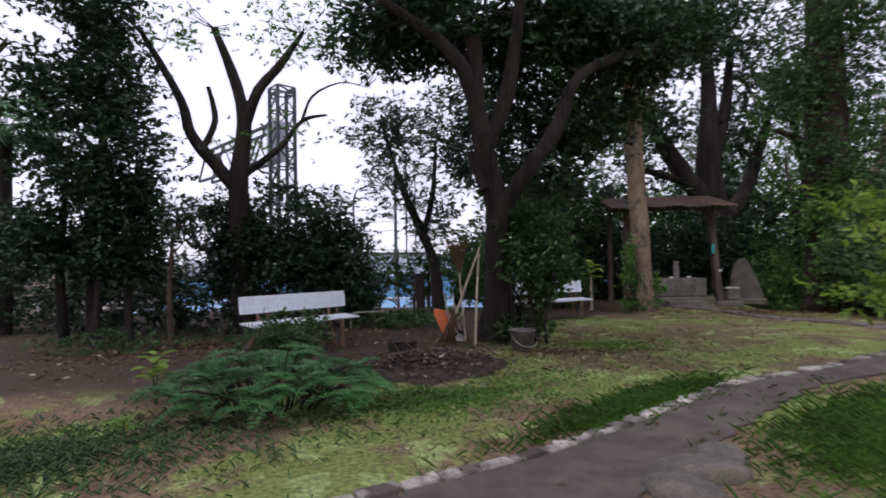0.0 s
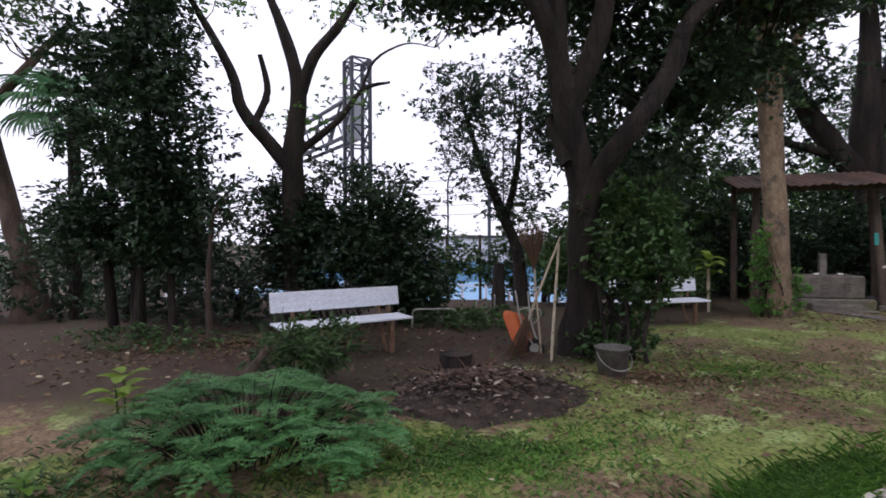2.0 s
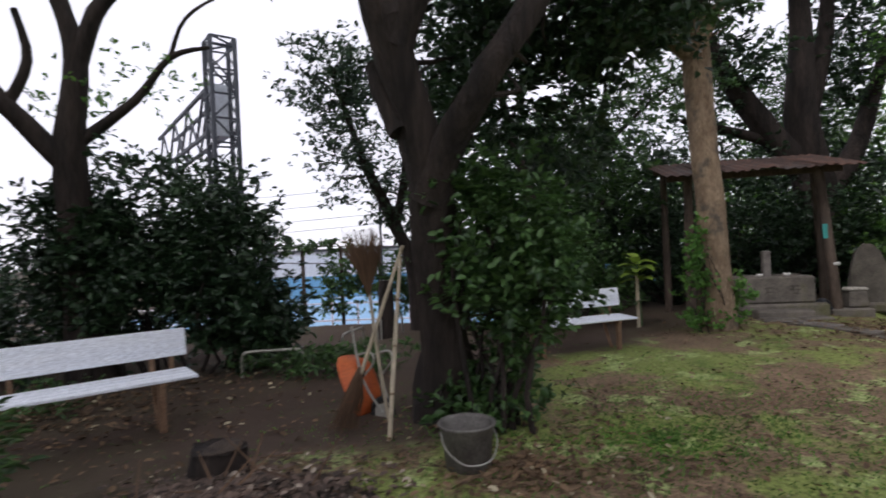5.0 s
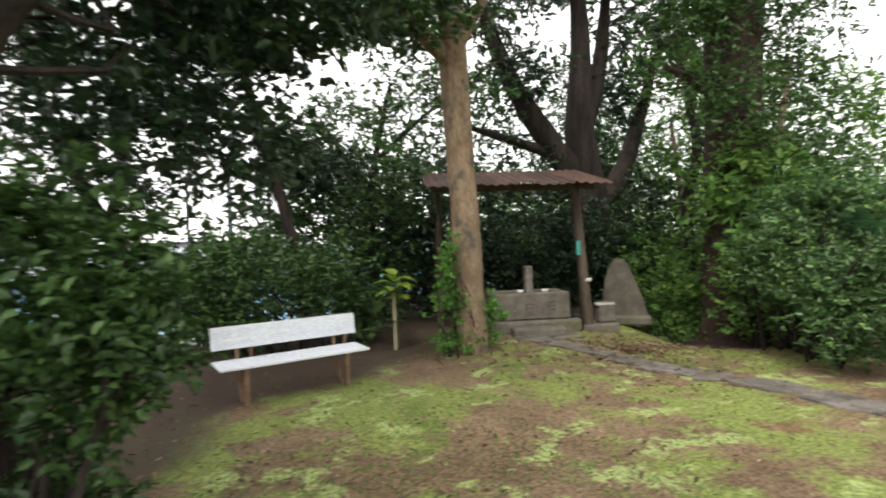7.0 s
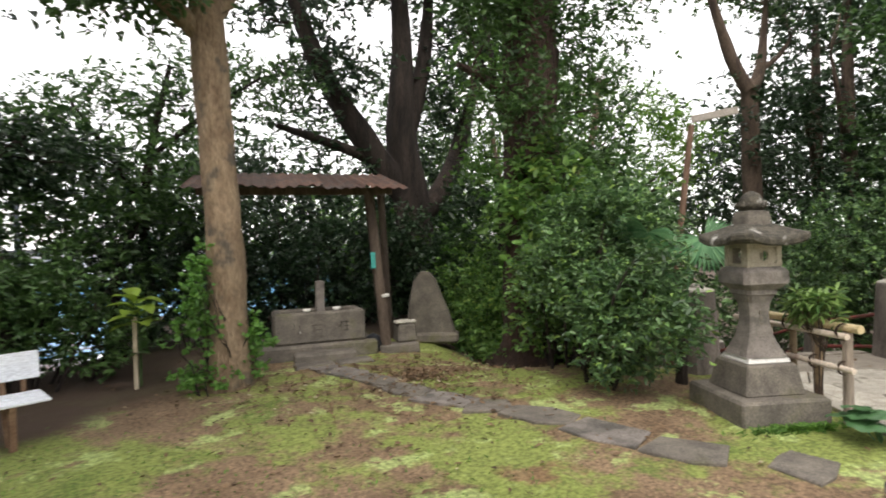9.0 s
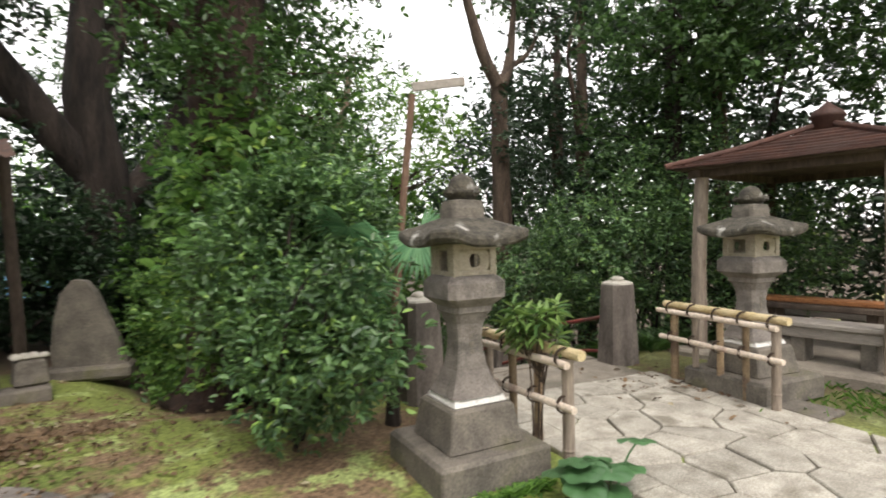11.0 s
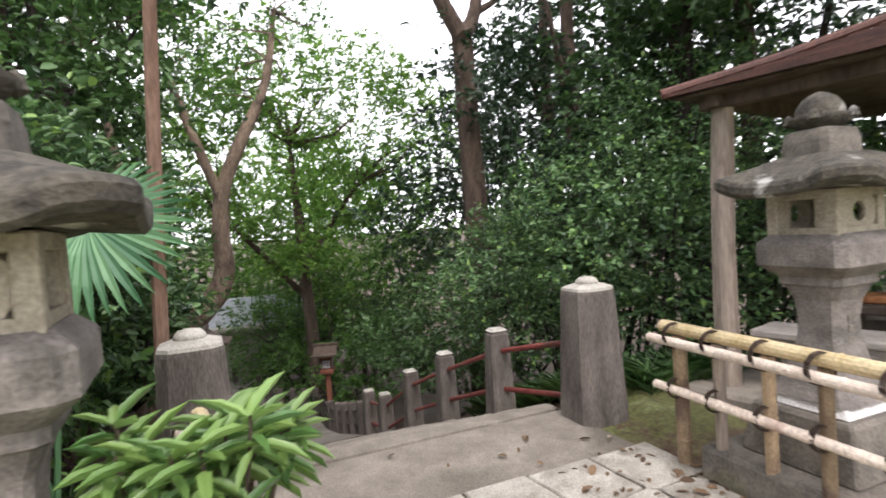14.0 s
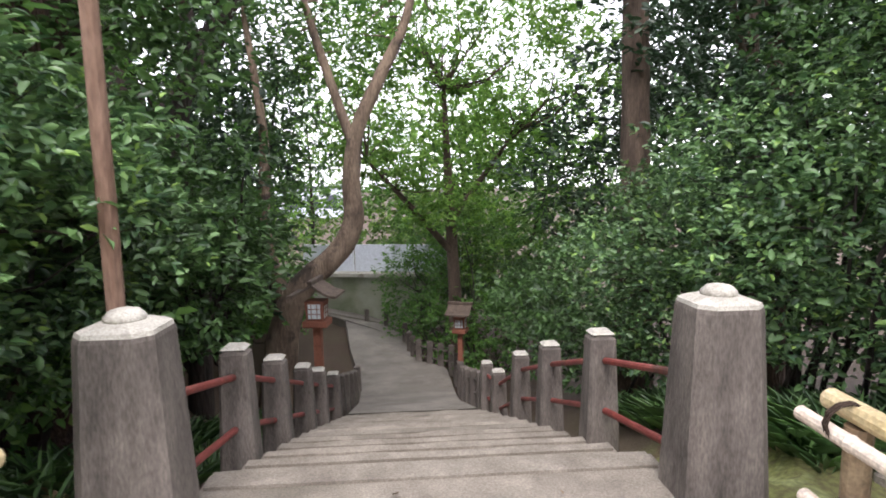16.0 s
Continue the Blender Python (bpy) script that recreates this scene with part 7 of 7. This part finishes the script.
swung(tree("slope_oak", "dark forked trunk with airy leaves above the stairs", [([(10.5, 15.7, gz(10.5, 15.7)), (10.55, 15.6, 0.6), (10.45, 15.6, 2.2), (10.65, 15.5, 3.4), (10.4, 15.5, 4.6), (10.1, 15.5, 6.4)], [0.15, 0.12, 0.11, 0.1, 0.07, 0.03]), ([(10.65, 15.5, 3.4), (11.1, 15.5, 3.7), (11.6, 15.5, 4.5)], [0.06, 0.045, 0.02])], [(10.2, 15.4, 5.2, 1.0, 0.9, 0.8), (11.5, 15.4, 4.9, 0.9, 0.8, 0.6), (10.1, 15.4, 3.2, 0.8, 0.7, 0.6)], 500, 10, 0.085, BARK_DARK, L_MAPLE, seed=126, twig=40))
for i, (x, y, r, h) in enumerate(((18.6, 13.6, 0.2, 7.5), (17.9, 10.2, 0.16, 7), (19.5, 7.2, 0.2, 7), (20.5, 15.5, 0.2, 8))):
    tree("slope_tree", "dark slender trunk in the hillside woods", [([(x, y, gz(x, y)), (x + 0.1, y, 1.5), (x - 0.1, y, 3.8), (x, y, h)], [r * 1.2, r, r * 0.85, r * 0.3]), ([(x, y, 3.2), (x - 0.9, y - 0.3, 4.4), (x - 1.4, y - 0.4, 5.6)], [r * 0.5, r * 0.35, r * 0.1])], [(x, y, h - 0.4, 1.6, 1.4, 1.0)], 320, 10, 0.13, BARK, L_DARK, seed=140 + i, twig=16)
woods("garden_woods", "evergreen trees closing the garden behind the walk", [(-6, -7, 3, 3, 2, 3), (0, -9, 3, 3, 2, 3), (6, -8, 3, 3, 2, 3), (12, -6, 3, 3, 2, 3), (17, -3, 3, 2.5, 2, 3), (-12, -2, 3, 2.5, 2.5, 3), (-15, 4, 3, 2.5, 2.5, 3)], 1000, 9, 0.3, L_DARK, 151, spread=0.4)

for i, (x, y, bl) in enumerate(((16.6, 10.6, [(16.4, 10.5, 5.3, 2.0, 1.6, 1.5), (15.4, 9.6, 4.4, 1.2, 1.0, 0.8), (14.9, 8.8, 5.4, 1.3, 1.2, 0.7), (16.8, 11.2, 3.4, 1.3, 1.2, 1.1)]), (17.4, 6.2, [(17.2, 6.4, 5.0, 2.0, 1.8, 1.5), (16.2, 5.0, 5.4, 1.8, 1.5, 1.1), (15.6, 7.6, 5.6, 1.6, 1.5, 0.8), (17.4, 5.4, 3.0, 1.2, 1.2, 1.0), (17.6, 7.6, 4.4, 1.3, 1.2, 0.9), (17.6, 7.2, 2.6, 1.0, 1.2, 0.8)]))):
    tree("pavilion_tree", "leafy evergreen tree standing behind the pavilion", [([(x, y, gz(x, y)), (x + 0.05, y, 1.6), (x - 0.1, y, 3.4), (x - 0.2, y, 5.6)], [0.22, 0.17, 0.14, 0.06]), ([(x - 0.05, y, 2.8), (x - 0.8, y - 0.4, 4.0), (x - 1.2, y - 0.6, 5.0)], [0.08, 0.06, 0.03])], bl, 1550, 11, 0.12, BARK_DARK, L_MID, seed=180 + i, twig=50)


swung(woods("valley_woods", "dense mid-green trees closing the valley below the stairs", [(18.6, 23.5, 0.6, 1.6, 1.4, 2.6), (17.6, 27.5, 1.0, 1.8, 1.5, 3.0), (20.4, 21.0, 1.6, 1.8, 1.6, 3.0), (21.6, 25.0, 2.2, 2.2, 1.8, 3.6), (19.4, 19.0, 0.4, 1.5, 1.3, 2.4), (13.4, 30.5, 1.4, 2.0, 1.4, 3.2), (10.6, 27.5, 0.6, 2.0, 1.5, 2.8), (16.2, 33.0, 1.6, 2.4, 1.6, 3.4), (20.5, 31.0, 1.6, 2.4, 1.6, 3.4), (10.4, 23.0, 1.2, 1.4, 1.3, 2.4), (24.0, 29.0, 2.0, 2.6, 2.0, 4.0), (8.6, 25.0, 0.8, 2.0, 1.5, 3.0)], 4200, 10, 0.18, L_MAPLE, 134, spread=0.32))
woods("hill_backing", "tall evergreen trees standing close behind the pavilion woods", [(23.5, 15.5, 4.5, 2.4, 2.4, 4.0), (23.5, 11.0, 4.5, 2.4, 2.4, 4.2), (23.5, 6.5, 4.5, 2.4, 2.4, 4.2), (22.5, 2.0, 4.2, 2.4, 2.4, 4.2), (24.0, 19.5, 4.5, 2.4, 2.4, 4.2), (20.5, -1.0, 4.0, 2.2, 2.2, 4.0), (21.8, 5.5, 7.0, 1.8, 1.8, 1.4)], 3600, 8, 0.26, L_DARK, 135, spread=0.35)
woods("lawn_backing", "dark evergreen trees filling the back of the lawn", [(0.9, 15.0, 1.9, 1.0, 0.8, 1.6), (2.2, 15.3, 2.2, 1.1, 0.8, 1.7), (3.6, 15.6, 2.3, 1.1, 0.8, 1.7), (11.6, 21.5, 3.4, 1.6, 1.4, 3.4), (12.6, 23.5, 4.6, 1.8, 1.4, 3.6), (10.4, 22.5, 5.6, 1.5, 1.3, 2.6), (7.4, 22.0, 3.4, 2.0, 1.4, 2.6), (4.6, 21.0, 2.6, 1.8, 1.3, 2.2)], 3000, 10, 0.15, L_MID, 136, spread=0.25)


# ---- grass and litter of the lawn ----
def patch(cx, cy, rx, ry, rot=0.0):
    def f(rng, n):
        r, a = np.minimum(np.abs(rng.normal(size=n)) * 0.52, 1.6), rng.random(n) * 6.28
        x, y = r * np.cos(a) * rx, r * np.sin(a) * ry
        c, s = math.cos(rot), math.sin(rot)
        return np.column_stack([cx + x * c - y * s, cy + x * s + y * c])
    return f


grass_blades("lawn_grass", "short bright grass at the lawn's corner", 9000, patch(-3.0, 3.6, 2.4, 1.1, 0.3), 0.07, L_MID, 161, 0.012)
grass_blades("lawn_grass", "longer grass along the path's kerb", 8000, patch(1.7, 4.85, 1.5, 0.3, 0.68), 0.09, GRASS, 162, 0.006)
grass_blades("lawn_grass", "long grass on the far side of the path", 14000, patch(3.3, 4.0, 1.5, 0.65, 0.66), 0.1, GRASS, 163, 0.006)
grass_blades("lawn_grass", "thin turf scattered over the lawn", 12000, patch(2.5, 8.0, 4.2, 2.8, 0.4), 0.035, GRASS, 164, 0.008)
grass_blades("lawn_grass", "clover and turf before the leaf heap", 9000, patch(0.0, 5.2, 1.9, 0.9, 0.4), 0.04, GRASS, 165, 0.013)
grass_blades("lawn_grass", "grass tufts beside the pavilion fence", 700, patch(12.5, 6.9, 0.9, 1.3, -0.3), 0.11, GRASS, 166, 0.008)
grass_blades("lawn_grass", "grass along the stone lantern's base", 900, patch(8.9, 8.65, 0.6, 0.1, -0.25), 0.06, GRASS, 167, 0.012)
litter("fallen_leaves", "dry leaves scattered over the lawn", 2600, patch(1.5, 7.4, 5.5, 4.0, 0.4), 0.05, L_BROWN)
litter("fallen_leaves", "dead leaves under the garden shrubs", 4200, patch(-3.6, 8.6, 4.2, 2.4, 0.5), 0.06, L_BROWN)
litter("fallen_leaves", "dead leaves about the shelter and shrubs", 2600, patch(6.8, 12.0, 3.4, 2.6, -0.4), 0.05, L_BROWN)
litter("fallen_leaves", "a few dry leaves on the paving's edge", 160, patch(11.9, 8.6, 0.8, 1.4, 0.3), 0.06, L_BROWN, lift=0.03)


# ---- pieces: kerb stones, slabs, flagstones ----
def poly_piece(poly, z0, z1, ins, name, parent, material, rng, tilt=0.004):
    """A stone from a convex outline: sides, chamfered rim, flat top."""
    P = np.array(poly)
    c = P.mean(0)
    n = len(P)
    Q = c + (P - c) * (1 - ins / max(0.05, np.linalg.norm(P - c, axis=1).mean()))
    dz = rng.normal(size=n) * tilt
    vs = [(*p, z0) for p in P] + [(*p, z1 - ins * 0.8 + d) for p, d in zip(P, dz)] + [(*q, z1 + d) for q, d in zip(Q, dz)]
    fs = [(k, (k + 1) % n, n + (k + 1) % n, n + k) for k in range(n)] + [(n + k, n + (k + 1) % n, 2 * n + (k + 1) % n, 2 * n + k) for k in range(n)] + [tuple(range(2 * n, 3 * n))]
    return part(name, Geo().add(vs, fs), material, parent)


def clip(poly, a, b, c):
    """The part of a convex outline where a x + b y <= c."""
    out = []
    for i in range(len(poly)):
        p, q = poly[i], poly[(i + 1) % len(poly)]
        dp, dq = a * p[0] + b * p[1] - c, a * q[0] + b * q[1] - c
        if dp <= 0:
            out.append(p)
        if (dp < 0) != (dq < 0) and dp != dq:
            t = dp / (dp - dq)
            out.append((p[0] + (q[0] - p[0]) * t, p[1] + (q[1] - p[1]) * t))
    return out


paving = thing("paving", pose(*on_axis(0, 0), 0, 0, STAIR_YAW), "pale crazy paving of large irregular flagstones", "paving", kind="structure")
part("bed", Geo().box(0.15, -3.9, -0.06, 2.42, 6.85, 0.12, None, 0.01), GROUT, paving)
frng = np.random.default_rng(17)
L0, L1, S0, S1 = -0.72, 1.3, -7.2, -0.47
seeds = [(L0 + (L1 - L0) * (i + 0.5 + (frng.random() - 0.5) * 0.8) / 5, S0 + (S1 - S0) * (j + 0.5 + (frng.random() - 0.5) * 0.8) / 15) for i in range(5) for j in range(15)]
for k, (x, y) in enumerate(seeds):
    cell = [(L0, S0), (L1, S0), (L1, S1), (L0, S1)]
    for j, (u, v) in enumerate(seeds):
        if j != k:
            a, b = u - x, v - y
            d = math.hypot(a, b)
            cell = clip(cell, a / d, b / d, (u * u + v * v - x * x - y * y) / 2 / d - 0.006 - 0.006 * frng.random())
            if not cell:
                break
    if len(cell) > 2:
        poly_piece(cell, -0.06, 0.035, 0.012, "flagstone", paving, FLAG, frng)
y = S0
while y < S1:
    h = 0.3 + 0.3 * frng.random()
    poly_piece([(-0.98, y), (-0.735, y), (-0.735, min(y + h, S1)), (-0.98, min(y + h, S1))], -0.06, 0.045, 0.01, "edging_stone", paving, FLAG, frng)
    y += h + 0.015
for l0, l1, s0, s1 in ((1.33, 1.75, -1.6, -0.95), (1.33, 1.7, -2.3, -1.65), (1.36, 1.8, -4.2, -3.5)):
    poly_piece([(l0, s0), (l1, s0 + 0.05), (l1 - 0.05, s1), (l0, s1)], -0.06, 0.03, 0.015, "edging_stone", paving, STONE_DARK, frng)

slabs = thing("stepping_path", pose(0, 0, 0), "old flat stepping slabs leading to the stone basin", "path", kind="structure")
SLABS = [(5.95, 12.75, 0.9, 0.4, -70), (6.2, 12.15, 0.8, 0.38, -66), (6.45, 11.55, 0.75, 0.36, -66), (6.68, 10.98, 0.7, 0.42, -60), (6.95, 10.52, 0.5, 0.42, -30), (7.2, 10.0, 0.75, 0.4, -62), (7.42, 9.35, 0.7, 0.45, -70), (7.72, 8.75, 0.6, 0.42, -60), (8.2, 8.2, 0.5, 0.4, 10), (8.5, 7.6, 0.5, 0.42, 20)]
for i, (x, y, w, d, a) in enumerate(SLABS):
    q = pose(x, y, gz(x, y), 0, 0, a)
    pts = [(-w / 2, -d / 2), (0.05, -d / 2 - 0.03), (w / 2, -d / 2 + 0.05), (w / 2 - 0.03, d / 2 - 0.03), (0, d / 2), (-w / 2 + 0.05, d / 2 - 0.05)]
    poly_piece([tuple((q @ Vector((u + frng.normal() * 0.02, v + frng.normal() * 0.02, 0)))[:2]) for u, v in pts], gz(x, y) - 0.06, gz(x, y) + 0.022, 0.012, "slab", slabs, STONE_DARK if i % 3 else STONE, frng)

kerb = thing("kerb", pose(0, 0, 0), "broken line of worn whitish kerb stones along the path", "kerb", kind="structure")
line = dense(KERB_LINE, 46)
for (x0, y0), (x1, y1) in zip(line, line[1:]):
    d = Vector((x1 - x0, y1 - y0))
    if d.length < 0.05:
        continue
    nrm = Vector((-d.y, d.x)).normalized() * (0.045 + 0.02 * frng.random())
    e = d * 0.03
    pts = [(x0 + e.x - nrm.x, y0 + e.y - nrm.y), (x1 - e.x - nrm.x, y1 - e.y - nrm.y), (x1 - e.x + nrm.x, y1 - e.y + nrm.y), (x0 + e.x + nrm.x, y0 + e.y + nrm.y)]
    poly_piece(pts, gz(x0, y0) - 0.06, gz(x0, y0) + 0.035 + 0.01 * frng.random(), 0.012, "kerb_stone", kerb, KERB, frng, 0.008)
for i, (x, y, r) in enumerate(((1.52, 3.3, 0.25), (1.75, 3.5, 0.2), (1.3, 3.02, 0.2))):
    rk = solo("flat_rock", Geo().lathe([(r * 0.9, -0.08), (r, 0.0), (r * 0.9, 0.05), (r * 0.6, 0.075), (0.01, 0.085)], 9), STONE_DARK, "flat brown rock set beside the path", "rock", "", "rocks by the path", True)
    rk.matrix_basis = pose(x, y, 0, 0, 0, 70 * i) @ Matrix.Diagonal((1.2, 0.8, 1, 1))
